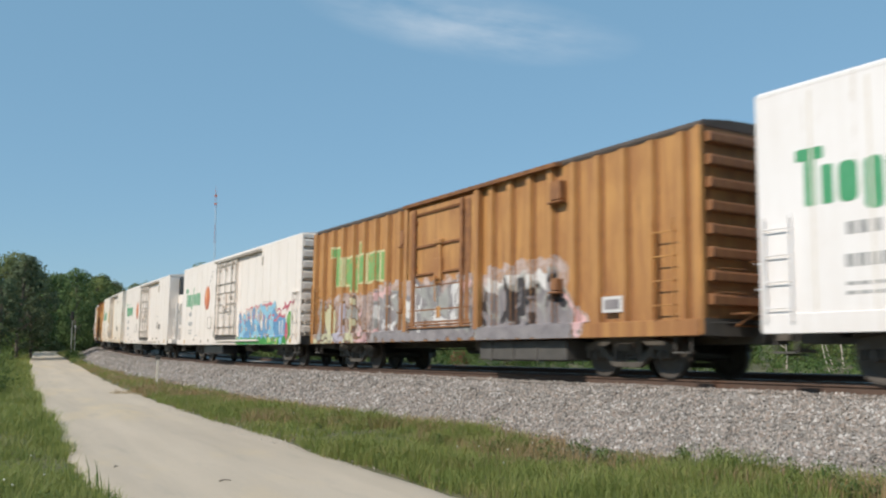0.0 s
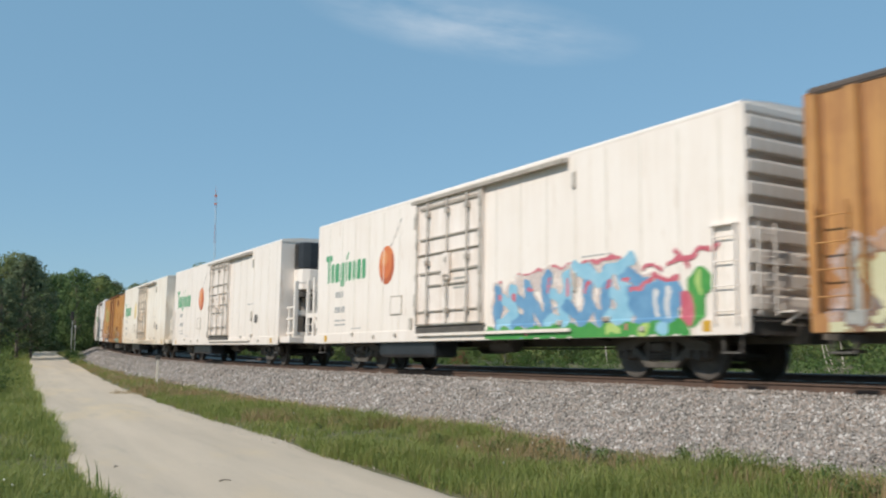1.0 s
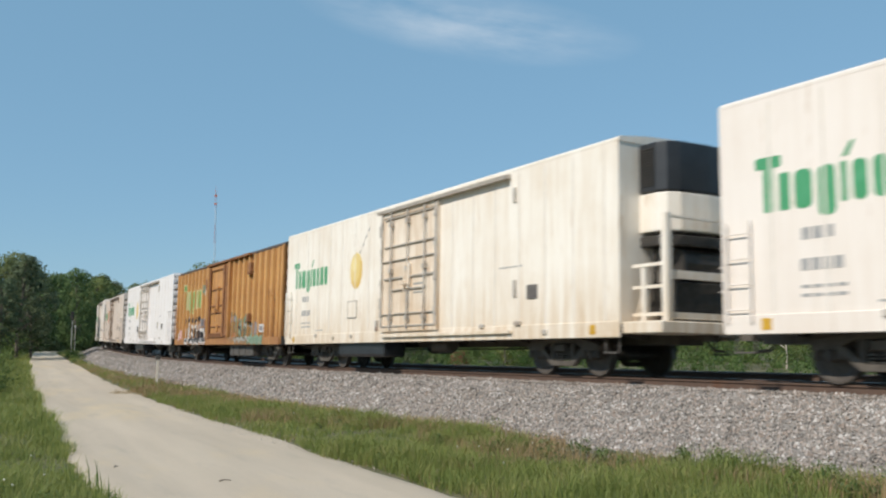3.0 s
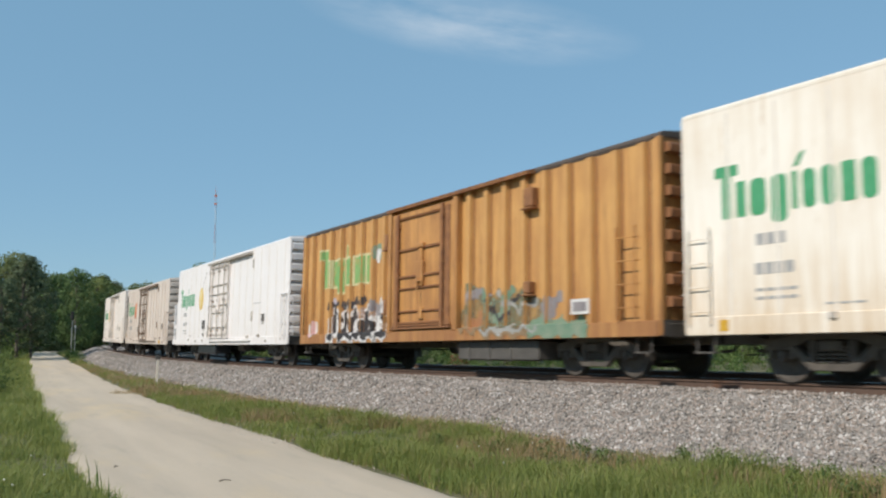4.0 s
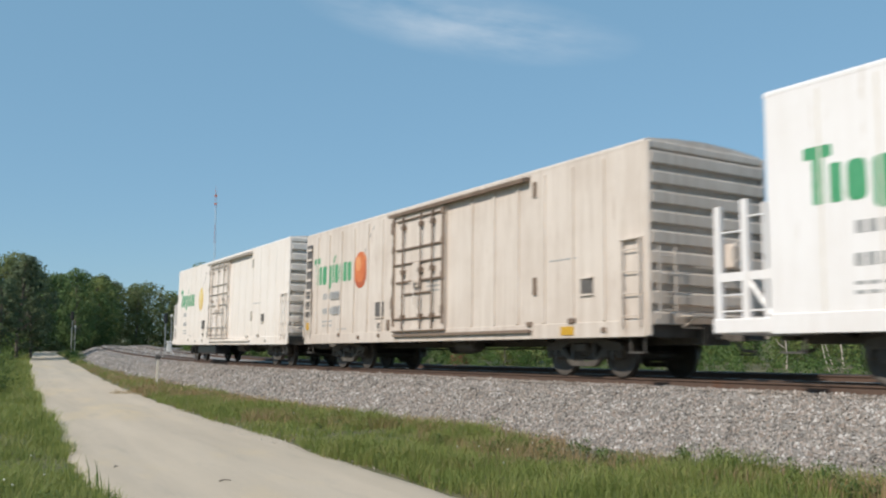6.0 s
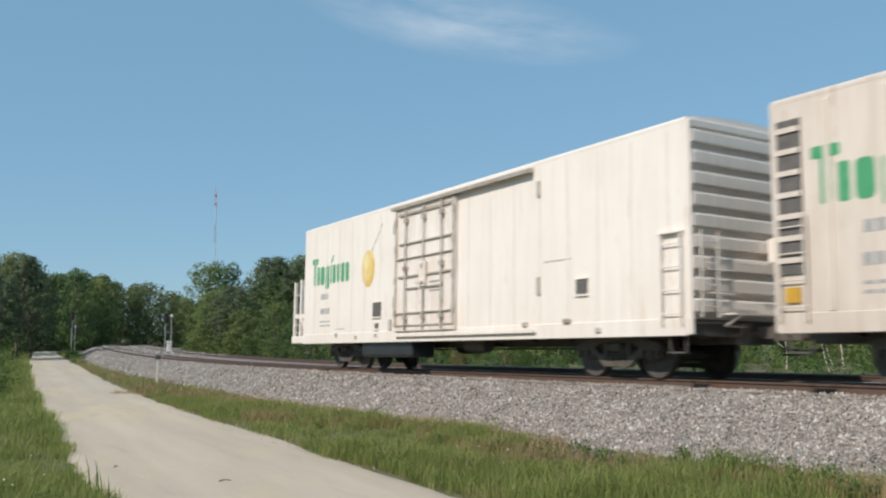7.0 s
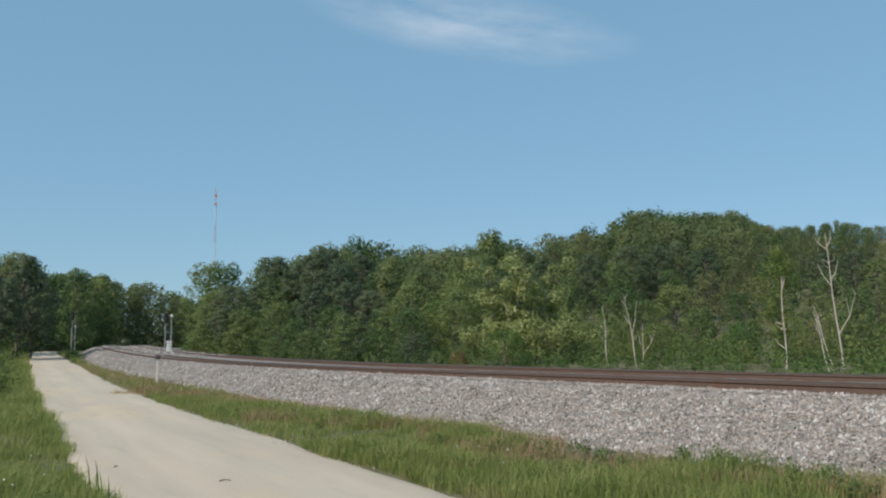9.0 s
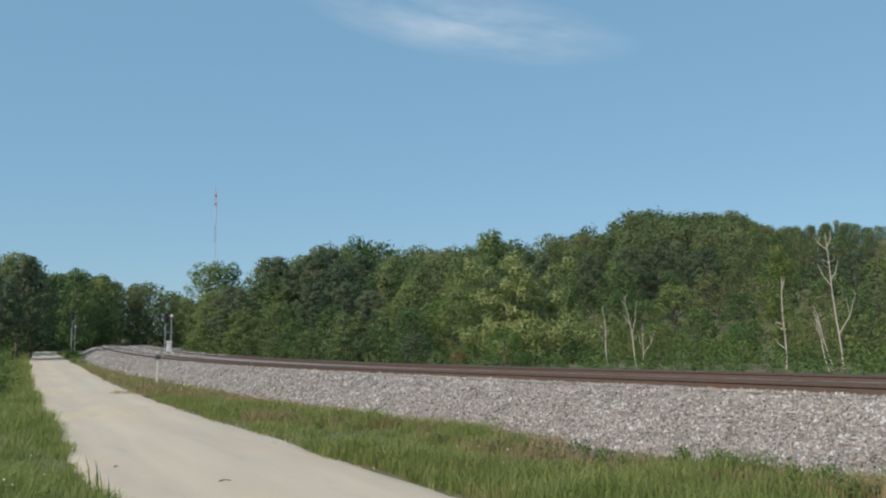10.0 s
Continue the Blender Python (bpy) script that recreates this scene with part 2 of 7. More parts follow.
M_LEMON_LOW = surface("yellow_fruit_shade", (0.68, 0.44, 0.10), (0.72, 0.50, 0.15), 3, 0.45)
M_LEMON_HI = surface("yellow_fruit_light", (0.84, 0.68, 0.28), (0.86, 0.72, 0.36), 3, 0.45)
M_TANKGREY = surface("dusty_grey_steel", (0.075, 0.07, 0.064), (0.115, 0.105, 0.095), 4, 0.7)
M_STRAW_A = surface("straw_pale", (0.66, 0.60, 0.56), (0.60, 0.52, 0.48), 6, 0.5)
M_STRAW_B = surface("straw_grey", (0.22, 0.21, 0.21), (0.30, 0.29, 0.28), 6, 0.5)
M_MARK = surface("grey_stencil", (0.33, 0.33, 0.33), (0.42, 0.41, 0.40), 8, 0.6)
M_BOX = surface("dark_vent_box", (0.10, 0.09, 0.085), (0.16, 0.145, 0.13), 9, 0.55)
M_YELLOW = surface("yellow_end_plate", (0.62, 0.36, 0.03), (0.5, 0.28, 0.03), 6, 0.5)
P_RED = surface("spray_red", (0.52, 0.10, 0.14), (0.60, 0.20, 0.24), 4, 0.5)
P_BLUE = surface("spray_blue", (0.11, 0.26, 0.44), (0.18, 0.36, 0.54), 2.5, 0.5)
P_SKY = surface("spray_light_blue", (0.22, 0.46, 0.60), (0.34, 0.56, 0.68), 2.5, 0.5)
P_LEAF = surface("spray_green", (0.05, 0.26, 0.06), (0.09, 0.33, 0.07), 3, 0.5)
P_LIME = surface("spray_lime", (0.36, 0.52, 0.13), (0.46, 0.58, 0.22), 3, 0.5)
P_WHITE = surface("spray_white", (0.72, 0.70, 0.68), (0.58, 0.56, 0.55), 3, 0.55)
P_BLACK = surface("spray_black", (0.028, 0.024, 0.026), (0.07, 0.06, 0.06), 3, 0.5)
P_GREY = surface("spray_grey", (0.20, 0.18, 0.19), (0.33, 0.30, 0.30), 3, 0.55)
P_SILVER = surface("spray_silver", (0.29, 0.285, 0.265), (0.40, 0.39, 0.365), 3, 0.5)
P_LILAC = surface("spray_lilac", (0.40, 0.37, 0.44), (0.50, 0.46, 0.53), 3, 0.55)
P_YEL = surface("spray_pale_yellow", (0.52, 0.50, 0.31), (0.58, 0.55, 0.38), 3, 0.55)
P_PINK = surface("spray_pink", (0.62, 0.38, 0.38), (0.68, 0.47, 0.46), 3, 0.55)
P_TEAL = surface("spray_dull_green", (0.13, 0.24, 0.16), (0.26, 0.30, 0.22), 3, 0.55)


def overspray(name, c1, c2):
    """A thin dusting of paint that leaves the ground showing."""
    m, nt, b = nodes_of(name)
    n, fine = noise_node(nt, 3.0, 5, 0.65), noise_node(nt, 38, 3)
    nt.links.new(mixed(nt, n.outputs["Fac"], c1, c2), b.inputs["Base Color"])
    b.inputs["Roughness"].default_value = 0.6
    add = nt.nodes.new("ShaderNodeMath")
    add.operation = "MULTIPLY_ADD"
    add.inputs[1].default_value = 0.4
    nt.links.new(fine.outputs["Fac"], add.inputs[0])
    nt.links.new(ranged(nt, n.outputs["Fac"], 0.35, 0.65, 0.0, 0.6), add.inputs[2])
    nt.links.new(add.outputs["Value"], b.inputs["Alpha"])
    return m


PAINTS = dict(mist=overspray("white_overspray", (0.66, 0.60, 0.58), (0.60, 0.47, 0.44)), fern=overspray("dull_green_overspray", (0.10, 0.15, 0.10), (0.20, 0.22, 0.15)), smoke=overspray("grey_overspray", (0.16, 0.14, 0.14), (0.26, 0.23, 0.22)),
              red=P_RED, blue=P_BLUE, sky=P_SKY, leaf=P_LEAF, lime=P_LIME, white=P_WHITE, black=P_BLACK, grey=P_GREY, silver=P_SILVER,
              lilac=P_LILAC, yel=P_YEL, pink=P_PINK, teal=P_TEAL,
              murk=surface("faded_murky_spray", (0.24, 0.165, 0.095), (0.33, 0.21, 0.11), 3.0, 0.6), rust=surface("faded_brown_spray", (0.42, 0.19, 0.08), (0.30, 0.14, 0.07), 3.0, 0.6))

M_RAIL = surface("rusty_rail", (0.14, 0.088, 0.064), (0.10, 0.064, 0.048), 7, 0.75, 0.2, c3=(0.14, 0.065, 0.035), c3_from=0.6)
M_RAILHEAD = surface("worn_rail_head", (0.10, 0.09, 0.08), (0.06, 0.055, 0.05), 9, 0.4, 0.7)
M_TIE = surface("weathered_tie", (0.10, 0.085, 0.07), (0.16, 0.14, 0.12), 5, 0.85, stretch=(0.4, 5, 5))


def road_dust():
    """Pale packed gravel, streaked along the wheel tracks."""
    m, nt, b = nodes_of("pale_gravel_road")
    tc = nt.nodes.new("ShaderNodeTexCoord")
    turn = nt.nodes.new("ShaderNodeMapping")
    turn.inputs["Rotation"].default_value = (0, 0, radians(-116))
    nt.links.new(tc.outputs["Object"], turn.inputs["Vector"])

    def streak(scale, stretch, detail=5):
        mp = nt.nodes.new("ShaderNodeMapping")
        mp.inputs["Scale"].default_value = stretch
        n = nt.nodes.new("ShaderNodeTexNoise")
        n.inputs["Scale"].default_value, n.inputs["Detail"].default_value, n.inputs["Roughness"].default_value = scale, detail, 0.62
        nt.links.new(turn.outputs["Vector"], mp.inputs["Vector"])
        nt.links.new(mp.outputs["Vector"], n.inputs["Vector"])
        return n.outputs["Fac"]
    col = mixed(nt, ranged(nt, streak(1.5, (0.09, 1.0, 1.0)), 0.35, 0.65), (0.535, 0.442, 0.335), (0.455, 0.375, 0.282))
    col = mixed(nt, ranged(nt, streak(0.5, (0.35, 1.0, 1.0)), 0.54, 0.7, 0.0, 0.8), col, (0.58, 0.455, 0.29))
    col = mixed(nt, ranged(nt, streak(2.2, (0.2, 1.0, 1.0), 7), 0.58, 0.74, 0.0, 0.6), col, (0.37, 0.315, 0.25))
    fine = streak(40, (1, 1, 1), 3)
    col = mixed(nt, ranged(nt, fine, 0.35, 0.7, 0.0, 0.3), col, (0.36, 0.32, 0.275))
    nt.links.new(col, b.inputs["Base Color"])
    b.inputs["Roughness"].default_value = 0.93
    bumped(nt, b, fine, 0.35, 0.01)
    return m


M_ROAD = road_dust()
M_EARTH = surface("grassy_earth", (0.10, 0.105, 0.045), (0.15, 0.13, 0.07), 1.1, 0.95, fine=14, bump=0.6, dist=0.03, c3=(0.21, 0.155, 0.10), c3_from=0.57)
M_BEDDING = surface("ballast_bed", (0.215, 0.193, 0.175), (0.30, 0.275, 0.25), 10, 0.9, fine=30, bump=1.0, dist=0.04)
M_STONE = by_island("crushed_ballast", [(0.058, 0.052, 0.047), (0.185, 0.168, 0.152), (0.295, 0.272, 0.248), (0.285, 0.228, 0.19), (0.42, 0.385, 0.357), (0.66, 0.63, 0.60)], 0.85, 0, 2.0, drift=0.25)
M_GRAVEL = by_island("road_gravel", [(0.34, 0.30, 0.26), (0.48, 0.425, 0.365), (0.60, 0.54, 0.48)], 0.9, 0, 1.5)
M_GRASS = by_island("meadow_grass", [(0.125, 0.165, 0.042), (0.20, 0.245, 0.062), (0.275, 0.305, 0.09), (0.39, 0.335, 0.15)], 0.6, 0.45, 1.1)
M_DRY = by_island("dry_grass", [(0.19, 0.18, 0.07), (0.32, 0.245, 0.12), (0.42, 0.3, 0.17), (0.36, 0.22, 0.14)], 0.7, 0.4, 0.6)
M_WEED = by_island("broad_weeds", [(0.062, 0.100, 0.030), (0.100, 0.150, 0.038), (0.155, 0.200, 0.060)], 0.55, 0.25, 0.8)
M_BARK = surface("grey_brown_bark", (0.09, 0.075, 0.06), (0.15, 0.13, 0.11), 5, 0.9, stretch=(4, 4, 0.6), bump=0.6, dist=0.02)
M_DEAD = surface("bleached_dead_wood", (0.56, 0.49, 0.43), (0.42, 0.35, 0.29), 3, 0.8, stretch=(5, 5, 0.5), bump=0.4)
M_LEAF_A = by_island("oak_leaves", [(0.122, 0.158, 0.070), (0.138, 0.178, 0.077), (0.154, 0.194, 0.083), (0.174, 0.214, 0.092)], 0.65, 0.45, 0.25, 0.22, 0.2)
M_LEAF_B = by_island("sweetgum_leaves", [(0.114, 0.164, 0.061), (0.135, 0.190, 0.068), (0.156, 0.212, 0.077), (0.178, 0.232, 0.088)], 0.6, 0.42, 0.3, 0.25, 0.2)
M_LEAF_P = by_island("pine_needles", [(0.102, 0.138, 0.080), (0.118, 0.158, 0.088), (0.134, 0.172, 0.094)], 0.65, 0.45, 0.3, 0.2, 0.2)
M_LEAF_O = by_island("scrub_leaves", [(0.128, 0.158, 0.066), (0.150, 0.178, 0.074), (0.170, 0.192, 0.082), (0.188, 0.212, 0.088)], 0.65, 0.45, 0.3, 0.2, 0.2)
M_LEAF_Y = by_island("willow_leaves", [(0.115, 0.178, 0.050), (0.145, 0.215, 0.060), (0.175, 0.245, 0.072)], 0.6, 0.42, 0.3, 0.15, 0.2)
M_LEAF_S = by_island("sycamore_leaves", [(0.14, 0.19, 0.055), (0.21, 0.26, 0.08), (0.29, 0.33, 0.12), (0.56, 0.57, 0.34)], 0.45, 0.30, 4.0, 0.1)
M_LEAF_V = by_island("brush_leaves", [(0.075, 0.118, 0.038), (0.105, 0.160, 0.048), (0.14, 0.200, 0.060), (0.18, 0.235, 0.08)], 0.6, 0.4, 0.15, 0.15, 0.2)
M_LEAF_R = by_island("withered_leaves", [(0.22, 0.075, 0.05), (0.28, 0.10, 0.065), (0.30, 0.14, 0.09)], 0.7, 0.3, 0.5)
M_MAST_R = surface("mast_red", (0.45, 0.14, 0.10), (0.5, 0.2, 0.15), 0.2, 0.6)
M_MAST_W = surface("mast_white", (0.7, 0.68, 0.66), (0.6, 0.6, 0.6), 0.2, 0.6)
M_POST_W = surface("weathered_white_post", (0.70, 0.66, 0.58), (0.55, 0.48, 0.38), 5, 0.7, c3=(0.25, 0.13, 0.07), c3_from=0.6, c3_scale=4)
M_POST_D = surface("dark_post_cap", (0.05, 0.045, 0.04), (0.08, 0.07, 0.06), 8, 0.6)
M_POLE = surface("galvanised_pole", (0.42, 0.42, 0.41), (0.33, 0.33, 0.32), 5, 0.5, 0.5)
M_CASE = surface("white_signal_case", (0.76, 0.73, 0.68), (0.68, 0.65, 0.60), 3, 0.6)
M_SIGNAL = surface("black_signal_head", (0.02, 0.02, 0.02), (0.035, 0.035, 0.035), 5, 0.6)
M_FLOWER = surface("white_flower_heads", (0.70, 0.70, 0.64), (0.6, 0.6, 0.5), 9, 0.7)


# ================= building helpers =================
def part(name, bm, material, parent=None, label="", smooth=False):
    me = bpy.data.meshes.new(name)
    bm.normal_update()
    bm.to_mesh(me)
    bm.free()
    for m in material if isinstance(material, (list, tuple)) else [material]:
        me.materials.append(m)
    if smooth:
        for p in me.polygons:
            p.use_smooth = True
    ob = new(name, me)
    if parent:
        ob.parent = parent
    if label:
        tagged(ob, label)
    return ob


def part_np(name, verts, faces, material, parent=None, mat_index=None, smooth=False, normals=None):
    me = bpy.data.meshes.new(name)
    me.from_pydata(np.asarray(verts, float).tolist(), [], np.asarray(faces, int).tolist())
    for m in material if isinstance(material, (list, tuple)) else [material]:
        me.materials.append(m)
    if mat_index is not None:
        me.polygons.foreach_set("material_index", np.asarray(mat_index, np.int32))
    if smooth or normals is not None:
        me.polygons.foreach_set("use_smooth", np.ones(len(me.polygons), bool))
    me.update()
    if normals is not None:
        me.normals_split_custom_set_from_vertices(np.asarray(normals, float).tolist())
    ob = new(name, me)
    if parent:
        ob.parent = parent
    return ob


def box(bm, x0, x1, y0, y1, z0, z1, mi=0):
    vs = [bm.verts.new((x, y, z)) for x in (x0, x1) for y in (y0, y1) for z in (z0, z1)]
    for f in ((0, 1, 3, 2), (4, 6, 7, 5), (0, 4, 5, 1), (2, 3, 7, 6), (0, 2, 6, 4), (1, 5, 7, 3)):
        bm.faces.new([vs[i] for i in f]).material_index = mi
    return vs


def tube(bm, a, b, r0, r1=None, n=8, mi=0, cap=True):
    a, b = Vector(a), Vector(b)
    r1 = r0 if r1 is None else r1
    q = (b - a).to_track_quat("Z", "Y")
    rings = []
    for p, r in ((a, r0), (b, r1)):
        rings.append([bm.verts.new(p + q @ Vector((r * math.cos(k * math.tau / n), r * math.sin(k * math.tau / n), 0))) for k in range(n)])
    for k in range(n):
        bm.faces.new((rings[0][k], rings[0][(k + 1) % n], rings[1][(k + 1) % n], rings[1][k])).material_index = mi
    if cap:
        bm.faces.new(rings[0][::-1]).material_index = mi
        bm.faces.new(rings[1]).material_index = mi


def prism(bm, pts, axis, a, b, mi=0):
    """Extrude a closed outline. axis 'x': pts are (y, z); axis 'y': pts are (x, z)."""
    def at(p, d):
        return (d, p[0], p[1]) if axis == "x" else (p[0], d, p[1])
    lo = [bm.verts.new(at(p, a)) for p in pts]
    hi = [bm.verts.new(at(p, b)) for p in pts]
    n = len(pts)
    for k in range(n):
        bm.faces.new((lo[k], lo[(k + 1) % n], hi[(k + 1) % n], hi[k])).material_index = mi
    bm.faces.new(lo[::-1]).material_index = mi
    bm.faces.new(hi).material_index = mi


def bevelled(bm, w=0.015, seg=1, angle=0.6):
    bmesh.ops.recalc_face_normals(bm, faces=bm.faces[:])
    es = [e for e in bm.edges if len(e.link_faces) == 2 and e.calc_face_angle(0) > angle]
    bmesh.ops.bevel(bm, geom=es, offset=w, segments=seg, affect="EDGES", profile=0.5)
    return bm


def closed(bm):
    bmesh.ops.recalc_face_normals(bm, faces=bm.faces[:])
    return bm


# ================= the ground =================
def hum(x, y, f, seed):
    """Cheap smooth unevenness, about -1 to 1."""
    return (np.sin(x * f + seed) * np.cos(y * f * 1.13 + seed * 2.1) + 0.5 * np.sin(x * f * 2.3 + y * f * 1.7 + seed) + 0.35 * np.cos(y * f * 4.1 - x * f * 3.3 + seed * 3)) / 1.85


def loft(name, s_list, offs, z_of, material, smooth=True):
    """A strip along the track: for every s a row of points at the offsets."""
    S = np.asarray(s_list, float)[:, None]
    O = offs(S)
    S = np.broadcast_to(S, O.shape)
    x, y = plan(S, O)
    z = z_of(S, O, x, y)
    n, m = O.shape
    i, k = np.meshgrid(np.arange(n - 1), np.arange(m - 1), indexing="ij")
    b = (i * m + k).ravel()
    f = np.stack([b, b + 1, b + m + 1, b + m], 1)
    # faces look up
    ob = part_np(name, np.stack([x, y, z], -1).reshape(-1, 3), f, material, smooth=smooth)
    if ob.data.polygons[0].normal.z < 0:
        ob.data.flip_normals()
    return ob


def spread(lo, hi, step, far, grow=1.12):
    """Coordinates dense from lo to hi, then ever wider out to far."""
    mid = np.arange(lo, hi + step, step)
    out, d = [], step
    v = mid[-1]
    while v < far:
        d *= grow
        v += d
        out.append(v)
    low, d, v = [], step, mid[0]
    while v > -far:
        d *= grow
        v -= d
        low.append(v)
    return np.array(low[::-1] + mid.tolist() + out)


gx, gy = spread(-40, 30, 0.6, 2500), spread(-6, 75, 0.6, 2500)
GX, GY = np.meshgrid(gx, gy, indexing="ij")
gs, go = beside(GX, GY)
GZ = ground_z(GX, GY) + np.where((go > 3.6) & (np.abs(gs) < 200), 0.035, 0.0) * hum(GX, GY, 0.9, 1.0)
gi, gk = np.meshgrid(np.arange(len(gx) - 1), np.arange(len(gy) - 1), indexing="ij")
gb = (gi * len(gy) + gk).ravel()
ground = part_np("ground", np.stack([GX, GY, GZ], -1).reshape(-1, 3), np.stack([gb, gb + len(gy), gb + len(gy) + 1, gb + 1], 1), M_EARTH, smooth=True)
tagged(ground, "grassy earth with bare brown patches beside the line", "ground", kind="structure")

road_s = np.concatenate([np.arange(-60, 60, 0.5), np.arange(60, 320, 3)])


def road_offs(S):
    r, l = road_edges(S)
    wob = 0.10 * np.sin(S * 1.7) + 0.07 * np.sin(S * 4.1 + 1)
    f = np.linspace(-0.06, 1.06, 25)[None, :]
    return (r + wob) + (l - r - wob + 0.09 * np.sin(S * 2.3 + 2)) * f


def road_z(S, O, x, y):
    r, l = road_edges(S)
    f = (O - r) / (l - r)
    z = -0.955 + 0.025 * np.sin(np.clip(f, 0, 1) * np.pi)
    for rut in (0.27, 0.73):
        z = z - 0.02 * np.exp(-((f - rut) / 0.09) ** 2)
    z = z - 0.12 * np.clip(np.abs(f - 0.5) - 0.5, 0, 1) / 0.06
    return z + lift(S) + 0.004 * hum(x, y, 0.8, 4.0)


road = loft("road", road_s, road_offs, road_z, M_ROAD)
tagged(road, "pale dusty gravel road with faint wheel ruts", "road", kind="structure")

BED_OFF = np.array([-8.2, -7.6, -6.7, -5.8, -5.2, -3.2, -2.2, -1.3, -0.9, -0.6, 0.6, 0.95, 1.3, 1.6, 1.9, 2.2, 2.5, 2.8, 3.1, 3.4, 3.7])
BED_Z = np.array([-1.2, -1.0, -0.5, -0.2, -0.12, -0.12, -0.2, -0.16, -0.13, -0.10, -0.10, -0.18, -0.21, -0.235, -0.29, -0.40, -0.55, -0.68, -0.82, -0.93, -1.08])
bed_s = np.concatenate([np.arange(-70, 70, 0.35), np.arange(70, 340, 2.0)])


def bed_z(O):
    return np.interp(O, BED_OFF, BED_Z) + O * math.sin(CANT) * np.clip(2.5 - np.abs(O), 0, 1)


bed = loft("track_bed", bed_s, lambda S: np.repeat(np.interp(np.linspace(0, 1, 61), np.linspace(0, 1, len(BED_OFF)), BED_OFF)[None, :], len(S), 0) + 0.0 * S,
           lambda S, O, x, y: bed_z(O) + lift(S) + 0.02 * hum(x, y, 5.0, 2.0) + 0.03 * hum(x, y, 1.3, 7.0) * (O > 1.6), M_BEDDING)
tagged(bed, "grey crushed-stone railway embankment", "track bed", kind="structure")


def stones(name, s0, s1, o0, o1, per_m2, size, rng, material, sheet_z):
    """Loose crushed stones, each its own lump, in one object."""
    n = int((s1 - s0) * (o1 - o0) * per_m2)
    S, O = rng.uniform(s0, s1, n), rng.uniform(o0, o1, n)
    x, y = plan(S, O)
    z = sheet_z(S, O, x, y)
    base = np.array([(1, 0, 0), (-1, 0, 0), (0, 1, 0), (0, -1, 0), (0, 0, 1), (0, 0, -1)], float)
    tri = np.array([(0, 2, 4), (2, 1, 4), (1, 3, 4), (3, 0, 4), (2, 0, 5), (1, 2, 5), (3, 1, 5), (0, 3, 5)])
    k = size * rng.uniform(0.55, 1.35, n)
    a, b = rng.uniform(0, np.pi * 2, n), rng.normal(0, 0.5, n)
    v = base[None] * (1 + rng.uniform(-0.35, 0.35, (n, 6, 3))) * (k[:, None, None] * np.stack([rng.uniform(0.8, 1.3, n), rng.uniform(0.7, 1.1, n), rng.uniform(0.75, 1.1, n)], 1)[:, None, :])
    v = v + rng.normal(0, 0.16, (n, 6, 3)) * k[:, None, None]
    ca, sa, cb, sb = np.cos(a)[:, None], np.sin(a)[:, None], np.cos(b)[:, None], np.sin(b)[:, None]
    X1, Z1 = v[..., 0] * cb - v[..., 2] * sb, v[..., 0] * sb + v[..., 2] * cb
    X2, Y2 = X1 * ca - v[..., 1] * sa, X1 * sa + v[..., 1] * ca
    P = np.stack([X2 + x[:, None], Y2 + y[:, None], Z1 + (z + k * 0.15)[:, None]], -1)
    F = tri[None] + (np.arange(n) * 6)[:, None, None]
    ob = part_np(name, P.reshape(-1, 3), F.reshape(-1, 3), material)
    return tagged(ob, "loose grey and tan crushed stones on the embankment" if name == "ballast" else "scattered small grey gravel on the dusty road", name, kind="stuff")


STONE_RNG = np.random.default_rng(11)


def bed_surface(S, O, x, y):
    return bed_z(O) + lift(S) + 0.02 * hum(x, y, 5.0, 2.0) + 0.03 * hum(x, y, 1.3, 7.0) * (O > 1.6)


stones("ballast", 5, 22, 0.82, 3.75, 900, 0.029, STONE_RNG, M_STONE, bed_surface)
stones("ballast", 22, 48, 0.82, 3.7, 380, 0.037, STONE_RNG, M_STONE, bed_surface)
stones("ballast", 48, 110, 0.85, 3.5, 130, 0.042, STONE_RNG, M_STONE, bed_surface)
stones("ballast", 2, 40, -0.6, 0.6, 60, 0.035, STONE_RNG, M_STONE, bed_surface)
stones("ballast", 62, 150, -6.2, 0.7, 18, 0.07, STONE_RNG, M_STONE, bed_surface)
# strays along the foot of the bank
stones("ballast", 3, 40, 3.5, 4.9, 22, 0.036, STONE_RNG, M_STONE, lambda S, O, x, y: ground_z(x, y))

# gravel lying on the road
stones("gravel", 5, 40, 6.2, 7.6, 40, 0.013, STONE_RNG, M_GRAVEL, lambda S, O, x, y: np.where(np.abs(O - road_edges(S)[0]) < 0.45, np.maximum(road_z(S, O, x, y), ground_z(x, y)), -1.2))

# ================= rails and ties =================
RAIL_PROF = [(-0.076, -0.172), (0.076, -0.172), (0.074, -0.160), (0.014, -0.142), (0.010, -0.050), (0.037, -0.036), (0.037, -0.006), (0.026, 0.0), (-0.026, 0.0), (-0.037, -0.006), (-0.037, -0.036), (-0.010, -0.050), (-0.014, -0.142), (-0.074, -0.160)]


